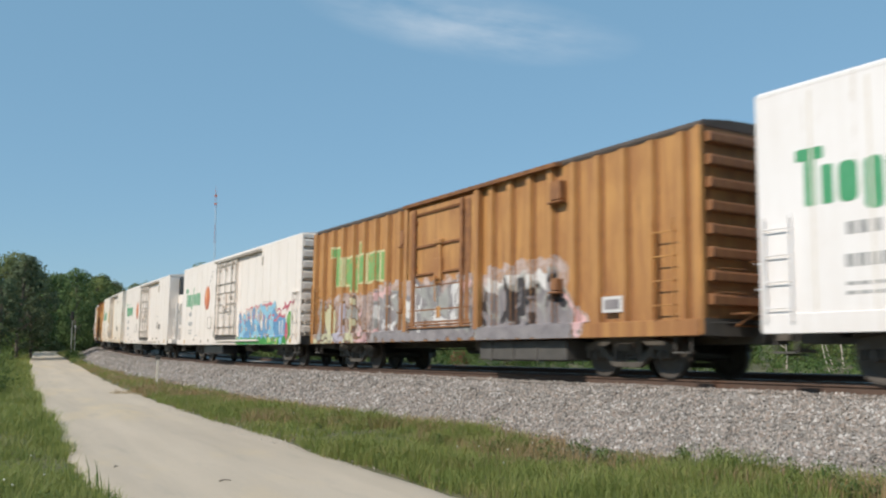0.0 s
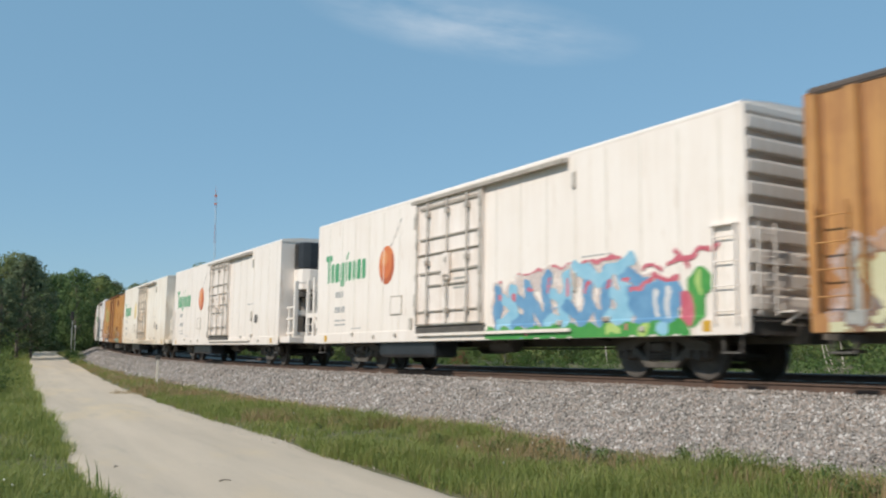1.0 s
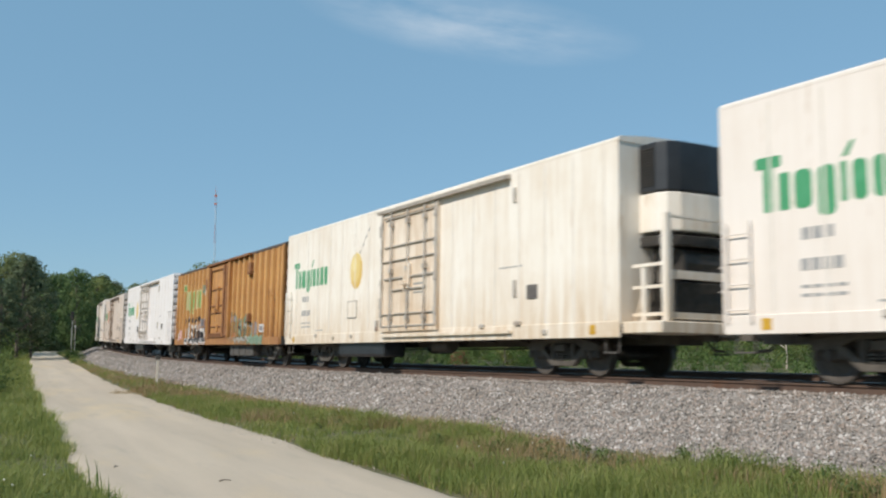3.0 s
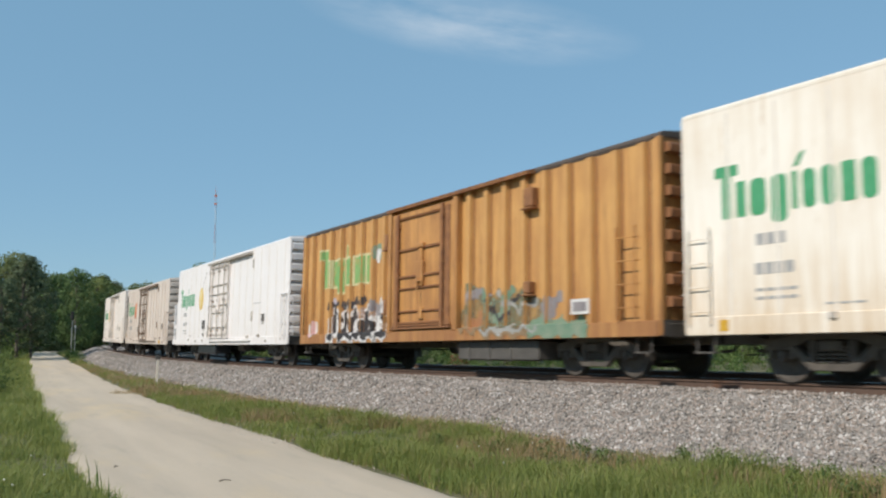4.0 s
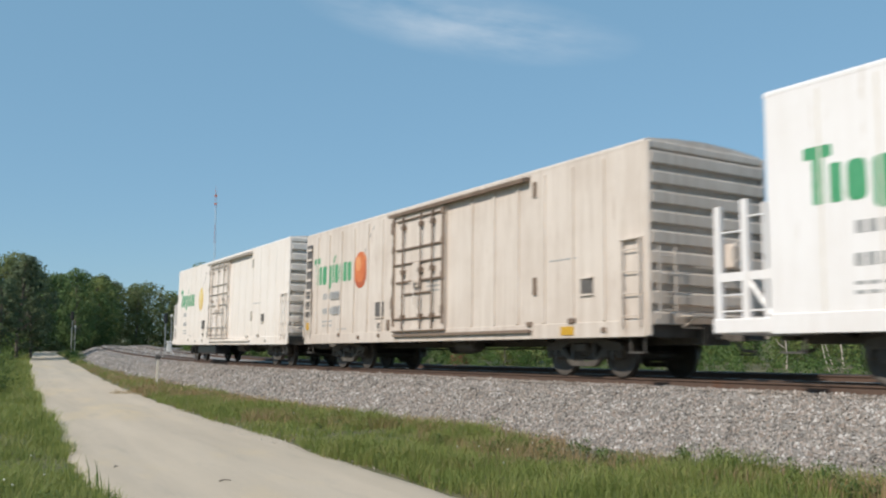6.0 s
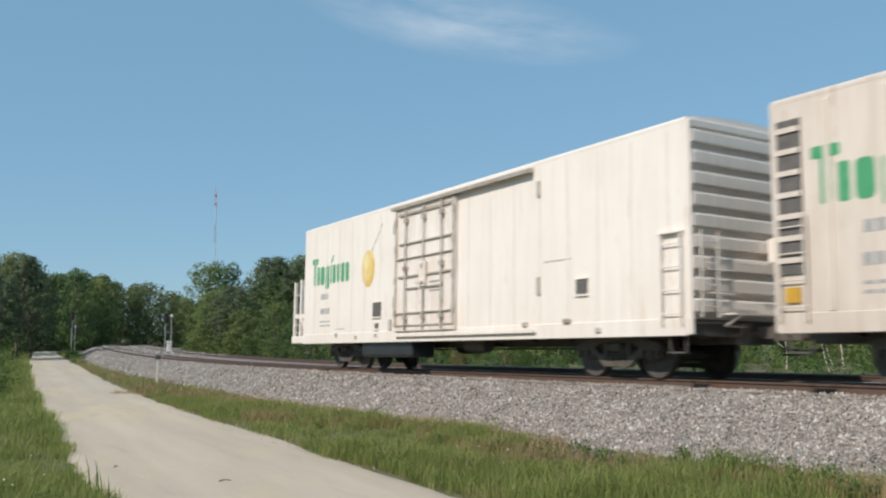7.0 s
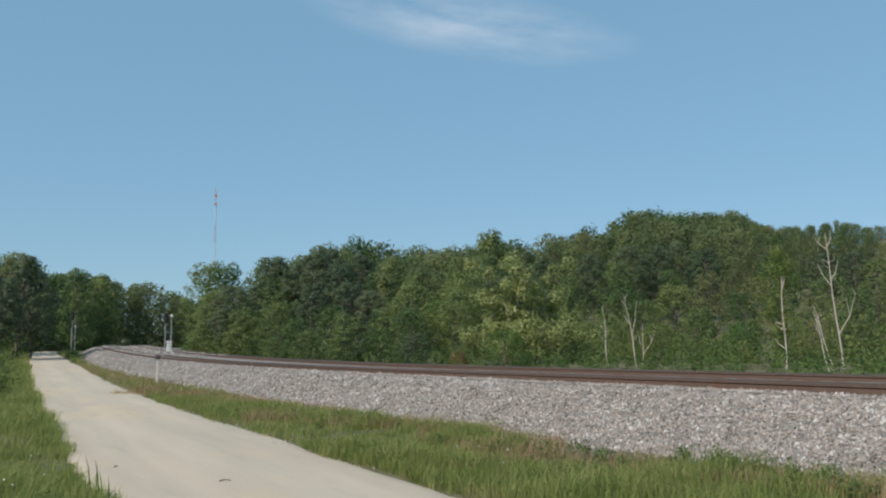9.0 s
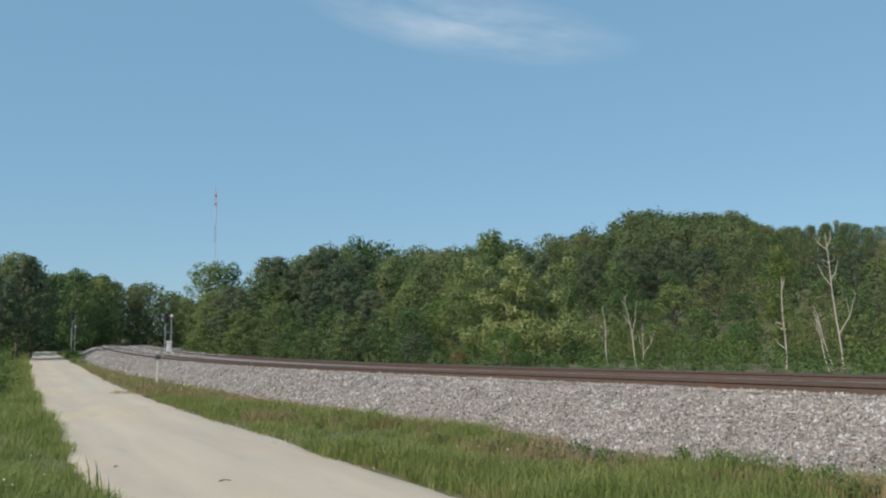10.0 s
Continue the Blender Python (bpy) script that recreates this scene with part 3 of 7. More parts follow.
def rail(off):
    ss = np.concatenate([np.arange(-120, 120, 1.0), np.arange(120, 341, 4.0)])
    prof = np.array(RAIL_PROF)
    S = np.repeat(ss[:, None], len(prof), 1)
    O = off + prof[None, :, 0]
    x, y = plan(S, O + 0 * S)
    z = lift(S) + prof[None, :, 1] + math.sin(CANT) * (off if off > -2 else off + 4.3)
    n, m = x.shape
    i, k = np.meshgrid(np.arange(n - 1), np.arange(m), indexing="ij")
    b0 = (i * m + k).ravel()
    b1 = (i * m + (k + 1) % m).ravel()
    f = np.stack([b0, b0 + m, b1 + m, b1], 1)
    mi = np.where((k.ravel() >= 6) & (k.ravel() <= 8), 1, 0)
    ob = part_np("rail", np.stack([x, y, z], -1).reshape(-1, 3), f, [M_RAIL, M_RAILHEAD], None, mi)
    return tagged(ob, "rust-brown steel rail with a worn head", "rail", "rails of the line", "structure")


for centre in (0.0, -4.3):
    for side in (-0.755, 0.755):
        rail(centre + side)


def ties(centre, s0, s1, step):
    root = new("railway_ties")
    tagged(root, "weathered wooden ties bedded in ballast", "ties", kind="structure")
    bm = bmesh.new()
    box(bm, -0.11, 0.11, -1.28, 1.28, -0.20, 0.0)
    bevelled(bm, 0.012)
    me = None
    n = int((s1 - s0) / step)
    for k in range(n):
        if me is None:
            ob = part("tie", closed(bm), M_TIE, root)
            me = ob.data
        else:
            ob = new("tie", me)
            ob.parent = root
        s = s0 + k * step
        x, y = plan(s, centre)
        m = track_pose(s)
        m.translation = (float(x), float(y), float(lift(s)) - 0.166)
        ob.matrix_local = m


ties(0.0, -6, 138, 0.5)
ties(-4.3, 20, 160, 0.7)


# ================= the train =================
CACHE = {}
ROLLERS = []


def shared(name, key, build, material, parent, loc=(0, 0, 0), smooth=False, label=""):
    """A part whose mesh is built once and then shared."""
    if key not in CACHE:
        ob = part(name, build(), material, parent, label, smooth)
        CACHE[key] = ob.data
    else:
        ob = new(name, CACHE[key])
        ob.parent = parent
        if label:
            tagged(ob, label)
    ob.location = loc
    return ob


WHEEL_R = 0.425


def wheelset_mesh():
    bm = bmesh.new()
    prof = ((0.0, 0.08), (0.03, 0.10), (0.045, 0.30), (0.02, 0.385), (0.02, WHEEL_R), (0.115, WHEEL_R - 0.006), (0.118, WHEEL_R + 0.026), (0.145, WHEEL_R + 0.024),
            (0.145, 0.385), (0.10, 0.30), (0.12, 0.12), (0.15, 0.10))
    n = 28
    for sign in (-1, 1):
        rings = []
        for d, r in prof:
            y = sign * (0.85 - d)
            rings.append([bm.verts.new((r * math.cos(k * math.tau / n), y, r * math.sin(k * math.tau / n))) for k in range(n)])
        for i in range(len(rings) - 1):
            for k in range(n):
                f = bm.faces.new((rings[i][k], rings[i][(k + 1) % n], rings[i + 1][(k + 1) % n], rings[i + 1][k]))
                f.material_index = 1 if i == 4 else 0
        bm.faces.new(rings[0])
        bm.faces.new(rings[-1])
        # bearing adapter cap with its three bolts
        tube(bm, (0, sign * 0.80, 0), (0, sign * 1.06, 0), 0.10, 0.095, 12)
        for k in range(3):
            a = k * math.tau / 3
            tube(bm, (0.05 * math.cos(a), sign * 1.06, 0.05 * math.sin(a)), (0.05 * math.cos(a), sign * 1.085, 0.05 * math.sin(a)), 0.018, n=6)
    tube(bm, (0, -0.75, 0), (0, 0.75, 0), 0.085, n=12)
    return closed(bm)


def side_frame_mesh():
    bm = bmesh.new()
    # cast side frame: arched top chord, dropped tension member, pedestal jaws
    top = [(-1.18, 0.60), (-1.10, 0.66), (-0.62, 0.74), (-0.30, 0.80), (0.30, 0.80), (0.62, 0.74), (1.10, 0.66), (1.18, 0.60)]
    low = [(1.18, 0.50), (0.72, 0.52), (0.42, 0.66), (-0.42, 0.66), (-0.72, 0.52), (-1.18, 0.50)]
    prism(bm, top + low, "y", -0.07, 0.07)
    prism(bm, [(-0.78, 0.53), (-0.68, 0.62), (-0.30, 0.30), (0.30, 0.30), (0.68, 0.62), (0.78, 0.53), (0.36, 0.19), (-0.36, 0.19)], "y", -0.065, 0.065)
    for x in (-0.33, 0.33):
        box(bm, x - 0.055, x + 0.055, -0.06, 0.06, 0.27, 0.68)
    for x in (-0.89, 0.89):
        box(bm, x - 0.24, x - 0.15, -0.08, 0.08, 0.36, 0.58)
        box(bm, x + 0.15, x + 0.24, -0.08, 0.08, 0.36, 0.58)
    bevelled(bm, 0.012)
    # coil springs
    for x in (-0.18, 0.0, 0.18):
        for i in range(5):
            tube(bm, (x, 0, 0.31 + i * 0.055), (x, 0, 0.345 + i * 0.055), 0.075, n=10)
    return closed(bm)


def truck(parent, x):
    def bolster():
        bm = bmesh.new()
        prism(bm, [(-1.12, 0.50), (-1.12, 0.64), (-0.35, 0.72), (0.35, 0.72), (1.12, 0.64), (1.12, 0.50), (0.5, 0.40), (-0.5, 0.40)], "x", -0.19, 0.19)
        bevelled(bm, 0.015)
        tube(bm, (0, 0, 0.72), (0, 0, 0.80), 0.2, n=14)
        for sx in (-0.5, 0.5):
            tube(bm, (sx, -0.9, 0.42), (sx, 0.9, 0.42), 0.045, n=8)
            for sy in (-0.72, 0.72):
                box(bm, sx * 1.0 - 0.05, sx * 1.0 + 0.05, sy - 0.07, sy + 0.07, 0.30, 0.55)
        return closed(bm)
    t = shared("truck", "bolster", bolster, M_TRUCK, parent, (x, 0, 0), label="dusty cast steel two-axle truck")
    for sy in (-1.0, 1.0):
        shared("side_frame", "side_frame", side_frame_mesh, M_TRUCK, t, (0, sy, 0))
    for sx in (-0.89, 0.89):
        w = shared("wheelset", "wheelset", wheelset_mesh, [M_WHEEL, M_TREAD], t, (sx, 0, WHEEL_R), label="steel wheelset with bright treads")
        ROLLERS.append((w, sx))


def underframe(root, length, tank=False):
    h = length / 2
    bm = bmesh.new()
    prism(bm, [(-0.33, 0.62), (-0.30, 0.98), (0.30, 0.98), (0.33, 0.62)], "x", -h - 0.25, h + 0.25)
    for k in range(-6, 7):
        x = k * (h - 0.6) / 6
        prism(bm, [(-1.46, 0.86), (-1.46, 0.98), (1.46, 0.98), (1.46, 0.86), (0.3, 0.70), (-0.3, 0.70)], "x", x - 0.05, x + 0.05)
    part("underframe", closed(bm), M_UNDER, root)
    # draft gear, couplers and cut levers
    for sgn in (-1, 1):
        bm = bmesh.new()
        x = sgn * (h + 0.1)
        box(bm, min(x, x + sgn * 0.5), max(x, x + sgn * 0.5), -0.09, 0.09, 0.72, 0.92)
        k = x + sgn * 0.5
        prism(bm, [(k, -0.16), (k + sgn * 0.18, -0.20), (k + sgn * 0.30, -0.12), (k + sgn * 0.20, -0.02), (k + sgn * 0.24, 0.12), (k + sgn * 0.1, 0.2), (k - sgn * 0.02, 0.14)], "y", -0.14, 0.14)
        for v in bm.verts[-14:]:
            v.co = Vector((v.co.x, v.co.z, 0.82 + v.co.y))
        part("coupler", closed(bm), M_TRUCK, root, "rusty knuckle coupler")
        bm = bmesh.new()
        tube(bm, (x + sgn * 0.05, -1.45, 0.95), (x + sgn * 0.12, -0.2, 0.98), 0.014, n=6)
        pts = [Vector((x + sgn * 0.2, 0.25, 0.80)), Vector((x + sgn * 0.45, 0.27, 0.52)), Vector((x + sgn * 0.75, 0.26, 0.50))]
        for a, b in zip(pts, pts[1:]):
            tube(bm, a, b, 0.03, n=8)
        part("brake_hose", closed(bm), M_UNDER, root)
    for x, y, r, l in ((-1.8, 0.75, 0.20, 1.1), (0.9, -0.75, 0.19, 0.9)):
        bm = bmesh.new()
        tube(bm, (x - l / 2, y, 0.66), (x + l / 2, y, 0.66), r, n=16)
        bevelled(bm, 0.05, 2)
        for d in (-0.25, 0.25):
            box(bm, x + d - 0.02, x + d + 0.02, y - r - 0.01, y + r + 0.01, 0.66, 0.95)
        part("air_reservoir", closed(bm), M_UNDER, root)
    bm = bmesh.new()
    tube(bm, (-h + 2.8, 0.5, 0.58), (h - 2.8, 0.5, 0.58), 0.022, n=6)
    tube(bm, (-h + 2.8, -0.45, 0.62), (h - 2.8, -0.3, 0.62), 0.018, n=6)
    part("brake_rod", closed(bm), M_UNDER, root)
    if tank:
        bm = bmesh.new()
        prism(bm, [(-1.40, 0.34), (-1.44, 0.42), (-1.44, 0.86), (-0.75, 0.86), (-0.75, 0.34)], "x", -4.3, -1.25)
        bevelled(bm, 0.05, 2)
        part("fuel_tank", closed(bm), M_UNIT, root, "dark side-hung fuel tank")
    for sgn in (-1, 1):
        truck(root, sgn * (h - 2.35))


def sheared_panel(bm, pts, y, mi=0, thick=0.004):
    """A thin flat painted shape on the near side, pts (x, z)."""
    prism(bm, pts, "y", y - thick, y + 0.002, mi)


def oval(cx, cz, rx, rz, n=24):
    return [(cx + rx * math.cos(k * math.tau / n), cz + rz * math.sin(k * math.tau / n)) for k in range(n)]


def rounded(x0, x1, z0, z1, r):
    pts = []
    for cx, cz, a in ((x1 - r, z1 - r, 0), (x0 + r, z1 - r, 90), (x0 + r, z0 + r, 180), (x1 - r, z0 + r, 270)):
        for k in range(4):
            b = radians(a + k * 30)
            pts.append((cx + r * math.cos(b), cz + r * math.sin(b)))
    return pts


def word_mark(root, y, x0, x1, z0, h, mats, conform=None):
    """The maker's word mark as a row of plain green blocks: one tall, the rest low."""
    w = x1 - x0
    shapes = [rounded(x0, x0 + 0.165 * w, z0 + 1.18 * h, z0 + 1.5 * h, 0.04), rounded(x0 + 0.05 * w, x0 + 0.115 * w, z0, z0 + 1.2 * h, 0.03)]
    for a, b, lo, hi, kind in ((0.15, 0.215, 0.0, 1.0, "b"), (0.245, 0.35, -0.02, 1.0, "o"), (0.385, 0.485, -0.28, 1.0, "o"), (0.515, 0.55, 0.0, 1.0, "b"), (0.58, 0.66, -0.02, 1.0, "o"),
                               (0.69, 0.775, -0.02, 1.0, "o"), (0.805, 0.885, 0.0, 1.0, "b"), (0.915, 1.0, -0.02, 1.0, "o")):
        xa, xb, za, zb = x0 + a * w, x0 + b * w, z0 + lo * h, z0 + hi * h
        shapes.append(rounded(xa, xb, za, zb, min(0.10, (xb - xa) * 0.48)) if kind == "o" else rounded(xa, xb, za, zb, 0.03))
    shapes.append([(x0 + 0.525 * w, z0 + 1.12 * h), (x0 + 0.56 * w, z0 + 1.12 * h), (x0 + 0.60 * w, z0 + 1.5 * h), (x0 + 0.57 * w, z0 + 1.46 * h)])
    if conform is None:
        for s in shapes:
            bm = bmesh.new()
            sheared_panel(bm, s, y)
            part("word_mark_block", closed(bm), mats[0], root)
    else:
        strokes = []
        for grow, key in ((0.045, "pale"), (0.0, "green")):
            for s in shapes:
                xs, zs = [p[0] for p in s], [p[1] for p in s]
                strokes.append((key, "rect", (min(xs) - grow, max(xs) + grow, min(zs) - grow, max(zs) + grow)))
        paint(root, "word_mark", strokes, conform, {"pale": M_PALE, "green": mats[0]}, 0.0, "faded green word mark of plain blocks with pale edges")


def paint(root, name, strokes, conform, mats, wobble=0.03, label="", cell=0.035):
    """Sprayed paint that follows the side's ribs: strokes are (colour, half width, points) or (colour, 'rect', box)."""
    xs_all, zs_all = [], []
    for key, w, pts in strokes:
        if w == "rect":
            xs_all += pts[:2]
            zs_all += pts[2:]
        else:
            xs_all += [p[0] - w for p in pts] + [p[0] + w for p in pts]
            zs_all += [p[1] - w for p in pts] + [p[1] + w for p in pts]
    x0, x1, z0, z1 = min(xs_all) - 0.05, max(xs_all) + 0.05, max(min(zs_all) - 0.05, 0.745), max(zs_all) + 0.05
    xs, zs = np.arange(x0, x1, cell), np.arange(z0, z1, cell)
    gx, gz = np.meshgrid(xs, zs, indexing="ij")
    cx, cz = gx[:-1, :-1] + cell / 2, gz[:-1, :-1] + cell / 2
    wx = cx + wobble * np.sin(cz * 9 + cx * 5) + wobble * 0.6 * np.sin(cx * 23 + cz * 3)
    wz = cz + wobble * np.sin(cx * 11 + 1.3) + wobble * 0.6 * np.sin(cz * 17 + cx * 13)
    keys = list(mats)
    idx = np.full(cx.shape, -1)
    for key, w, pts in strokes:
        if w == "rect":
            hit = (wx > pts[0]) & (wx < pts[1]) & (wz > pts[2]) & (wz < pts[3])
        else:
            d = np.full(cx.shape, 9.0)
            if len(pts) == 1:
                d = np.hypot(wx - pts[0][0], wz - pts[0][1])
            for (ax, az), (bx, bz) in zip(pts, pts[1:]):
                t = np.clip(((wx - ax) * (bx - ax) + (wz - az) * (bz - az)) / ((bx - ax) ** 2 + (bz - az) ** 2 + 1e-9), 0, 1)
                d = np.minimum(d, np.hypot(wx - ax - t * (bx - ax), wz - az - t * (bz - az)))
            hit = d < w
        idx[hit] = keys.index(key)
    gy = conform(gx, gz) - 0.006
    verts = np.stack([gx, gy, gz], -1).reshape(-1, 3)
    nz = len(zs)
    i, k = np.nonzero(idx >= 0)
    base = i * nz + k
    faces = np.stack([base, base + nz, base + nz + 1, base + 1], 1)
    used, inv = np.unique(faces, return_inverse=True)
    ob = part_np(name, verts[used], inv.reshape(-1, 4), [mats[q] for q in keys], root, idx[i, k])
    if label:
        tagged(ob, label)
    return ob


def marks(root, y, rows, mat, name="stencil_bar"):
    for x0, x1, z0, z1 in rows:
        n = max(1, int((x1 - x0) / 0.17))
        for k in range(n):
            a = x0 + (x1 - x0) * k / n
            bm = bmesh.new()
            sheared_panel(bm, [(a, z0), (a + (x1 - x0) / n * 0.78, z0), (a + (x1 - x0) / n * 0.78, z1), (a, z1)], y)
            part(name, closed(bm), mat, root)


def end_ribs(root, x, sgn, top, paint_mat, count=9, pitch=0.365, deep=0.15, w=1.48, gap=0.125):
    for k in range(count):
        def rib():
            bm = bmesh.new()
            prism(bm, [(0, 0), (deep - 0.02, -0.035), (deep, -0.06), (deep, -(pitch - gap - 0.012)), (deep - 0.02, -(pitch - gap)), (0, -(pitch - gap))], "y", -w, w)
            bevelled(bm, 0.008, 1)
            return closed(bm)
        ob = shared("end_rib", ("rib", pitch, deep, w, gap, paint_mat.name), rib, paint_mat, root, (x, 0, top - k * pitch))
        if sgn < 0:
            ob.rotation_euler = (0, 0, math.pi)


def ladder(root, x, y, z0, z1, wide, rungs, mat, along="x"):
    bm = bmesh.new()
    for k in range(rungs):
        z = z0 + (z1 - z0) * (k + 0.5) / rungs
        if along == "x":
            tube(bm, (x - wide / 2, y, z), (x + wide / 2, y, z), 0.013, n=6)
            for d in (-1, 1):
                tube(bm, (x + d * wide / 2, y, z), (x + d * wide / 2, y + (0.09 if y < 0 else -0.09), z), 0.013, n=6)
        else:
            tube(bm, (x, y - wide / 2, z), (x, y + wide / 2, z), 0.013, n=6)
    for d in (-1, 1):
        if along == "x":
            box(bm, x + d * wide / 2 - 0.02, x + d * wide / 2 + 0.02, y - 0.008, y + 0.02, z0, z1)
        else:
            box(bm, x - 0.01, x + 0.01, y + d * wide / 2 - 0.02, y + d * wide / 2 + 0.02, z0, z1)
    return part("ladder", closed(bm), mat, root)


def steps(root, x, mat):
    for sy in (-1, 1):
        bm = bmesh.new()
        y = sy * 1.45
        for d in (-0.2, 0.2):
            tube(bm, (x + d, y, 0.85), (x + d * 0.9, y, 0.46), 0.018, n=6)
        box(bm, x - 0.2, x + 0.2, y - 0.06, y + 0.06, 0.445, 0.475)
        part("sill_step", closed(bm), mat, root)


def brake_gear(root, x, mat, sgn=1):
    bm = bmesh.new()
    box(bm, x + 0.02 * sgn if sgn > 0 else x - 0.24, x + 0.24 if sgn > 0 else x - 0.02, 0.28, 0.62, 2.05, 2.5)
    bevelled(bm, 0.03, 2)
    c = Vector((x + sgn * 0.30, 0.45, 2.28))
    n = 22
    for k in range(n):
        a, b = k * math.tau / n, (k + 1) * math.tau / n
        tube(bm, c + Vector((0, 0.28 * math.cos(a), 0.28 * math.sin(a))), c + Vector((0, 0.28 * math.cos(b), 0.28 * math.sin(b))), 0.016, n=5, cap=False)
    for k in range(5):
        a = k * math.tau / 5
        tube(bm, c, c + Vector((0, 0.28 * math.cos(a), 0.28 * math.sin(a))), 0.011, n=5)
    part("brake_wheel", closed(bm), mat, root, "hand brake wheel and housing")
    bm = bmesh.new()
    for y in (-0.8, 0.8):
        tube(bm, (x, y, 0.92), (x + sgn * 0.36, y, 1.095), 0.02, n=6)
    tube(bm, (x, -0.8, 0.92), (x, 0.8, 0.92), 0.02, n=6)
    step = part("crossover_platform", closed(bm), mat, root)
    for k in range(6):
        bm = bmesh.new()
        box(bm, min(x + sgn * (0.02 + k * 0.06), x + sgn * (0.065 + k * 0.06)), max(x + sgn * (0.02 + k * 0.06), x + sgn * (0.065 + k * 0.06)), -0.95, 0.95, 1.10, 1.13)
        part("slat", closed(bm), mat, step)
    for ya, yb, z in ((-1.35, -0.75, 1.45), (-1.35, -0.75, 1.85), (-0.6, 0.15, 2.0)):
        bm = bmesh.new()
        tube(bm, (x + sgn * 0.16, ya, z), (x + sgn * 0.16, yb, z), 0.014, n=6)
        part("grab_iron", closed(bm), mat, root)


def plug_door(root, u0, u1, y, zb, zt, mat, bar_mat, rows, cols):
    """A plug door: panel, upright pipes, horizontal bars, locking gear."""
    bm = bmesh.new()
    box(bm, u0, u1, y - 0.055, y + 0.03, zb, zt)
    bevelled(bm, 0.02, 1)
    door = part("door", closed(bm), mat, root, "plug door with bars and upright pipes")
    mid = (u0 + u1) / 2
    # raised edge frame
    bm = bmesh.new()
    for a, b, c, d in ((u0, u0 + 0.12, zb, zt), (u1 - 0.12, u1, zb, zt), (u0 + 0.12, u1 - 0.12, zb, zb + 0.10), (u0 + 0.12, u1 - 0.12, zt - 0.12, zt)):
        box(bm, a, b, y - 0.085, y - 0.052, c, d)
    part("door_frame", closed(bm), mat, door)
    for z, a, b, hgt in rows:
        bm = bmesh.new()
        prism(bm, [(y - 0.115, z - 0.005), (y - 0.05, z + 0.02), (y - 0.05, z - hgt * 0.7), (y - 0.107, z - hgt * 0.6)], "x", u0 + a, u1 - b)
        part("door_bar", closed(bm), bar_mat, door)
    for u, r in cols:
        bm = bmesh.new()
        tube(bm, (u, y - 0.13, zb + 0.03), (u, y - 0.13, zt - 0.02), r, n=8)
        for z in (zb + 0.35, (zb + zt) / 2, zt - 0.35):
            box(bm, u - 0.06, u + 0.06, y - 0.17, y - 0.05, z - 0.06, z + 0.06)
        part("lock_pipe", closed(bm), bar_mat, door)
    bm = bmesh.new()
    box(bm, mid - 0.17, mid + 0.17, y - 0.15, y - 0.05, zb + 1.1, zb + 1.75)
    bevelled(bm, 0.03, 2)
    tube(bm, (mid - 0.02, y - 0.15, zb + 1.25), (mid - 0.02, y - 0.21, zb + 1.25), 0.05, n=10)
    tube(bm, (mid - 0.02, y - 0.20, zb + 1.25), (mid + 0.03, y - 0.20, zb + 0.65), 0.02, n=6)
    tube(bm, (mid - 0.22, y - 0.20, zb + 1.22), (mid + 0.2, y - 0.20, zb + 1.22), 0.018, n=6)
    part("door_lock", closed(bm), mat, door, "lock box with crank handle")
    return door


def door_tracks(root, u0, u1, y, zt, zb, mat, face_mat):
    bm = bmesh.new()
    prism(bm, [(y + 0.02, zt - 0.02), (y - 0.17, zt - 0.05), (y - 0.19, zt + 0.03), (y + 0.02, zt + 0.08)], "x", u0, u1)
    part("upper_door_track", closed(bm), mat, root)
    bm = bmesh.new()
    prism(bm, [(y + 0.02, zb), (y - 0.10, zb), (y - 0.10, zb + 0.03), (y - 0.05, zb + 0.05), (y + 0.02, zb + 0.05)], "x", u0 + 0.2, u1 + 0.1)
    box(bm, u0 + 0.2, u1 + 0.1, y - 0.10, y - 0.085, zb + 0.03, zb + 0.065)
    part("lower_door_track", closed(bm), face_mat, root)


def end_platform(root, x, sgn, mat, z_top=2.9):
    """Open end platform with posts and rails, on the end of a cushioned car."""
    bm = bmesh.new()
    a, b = sorted((x, x + sgn * 1.16))
    box(bm, a, b, -1.5, 1.5, 0.76, 1.0)
    bevelled(bm, 0.02)
    part("platform", closed(bm), mat, root)
    for y in (-1.42, 1.42):
        for d, wide, high in ((0.14, 0.03, z_top - 0.1), (0.52, 0.065, z_top), (1.06, 0.06, z_top - 0.06)):
            bm = bmesh.new()
            box(bm, x + sgn * d - wide, x + sgn * d + wide, y - 0.045, y + 0.045, 1.0, high)
            part("railing_post", closed(bm), mat, root)
        bm = bmesh.new()
        box(bm, min(x, x + sgn * 1.1), max(x, x + sgn * 1.1), y - 0.03, y + 0.03, 1.60, 1.74)
        part("waist_rail", closed(bm), mat, root)
        for z, d0, d1 in ((1.12, 0.1, 1.06), (1.38, 0.52, 1.06), (2.4, 0.52, 1.06), (2.62, 0.14, 0.52)):
            bm = bmesh.new()
            tube(bm, (x + sgn * d0, y, z), (x + sgn * d1, y, z), 0.016, n=6)
            part("rung", closed(bm), mat, root)
        bm = bmesh.new()
        tube(bm, (x + sgn * 0.08, y, 1.05), (x + sgn * 0.48, y, 1.60), 0.04, n=6)
        part("brace", closed(bm), mat, root)


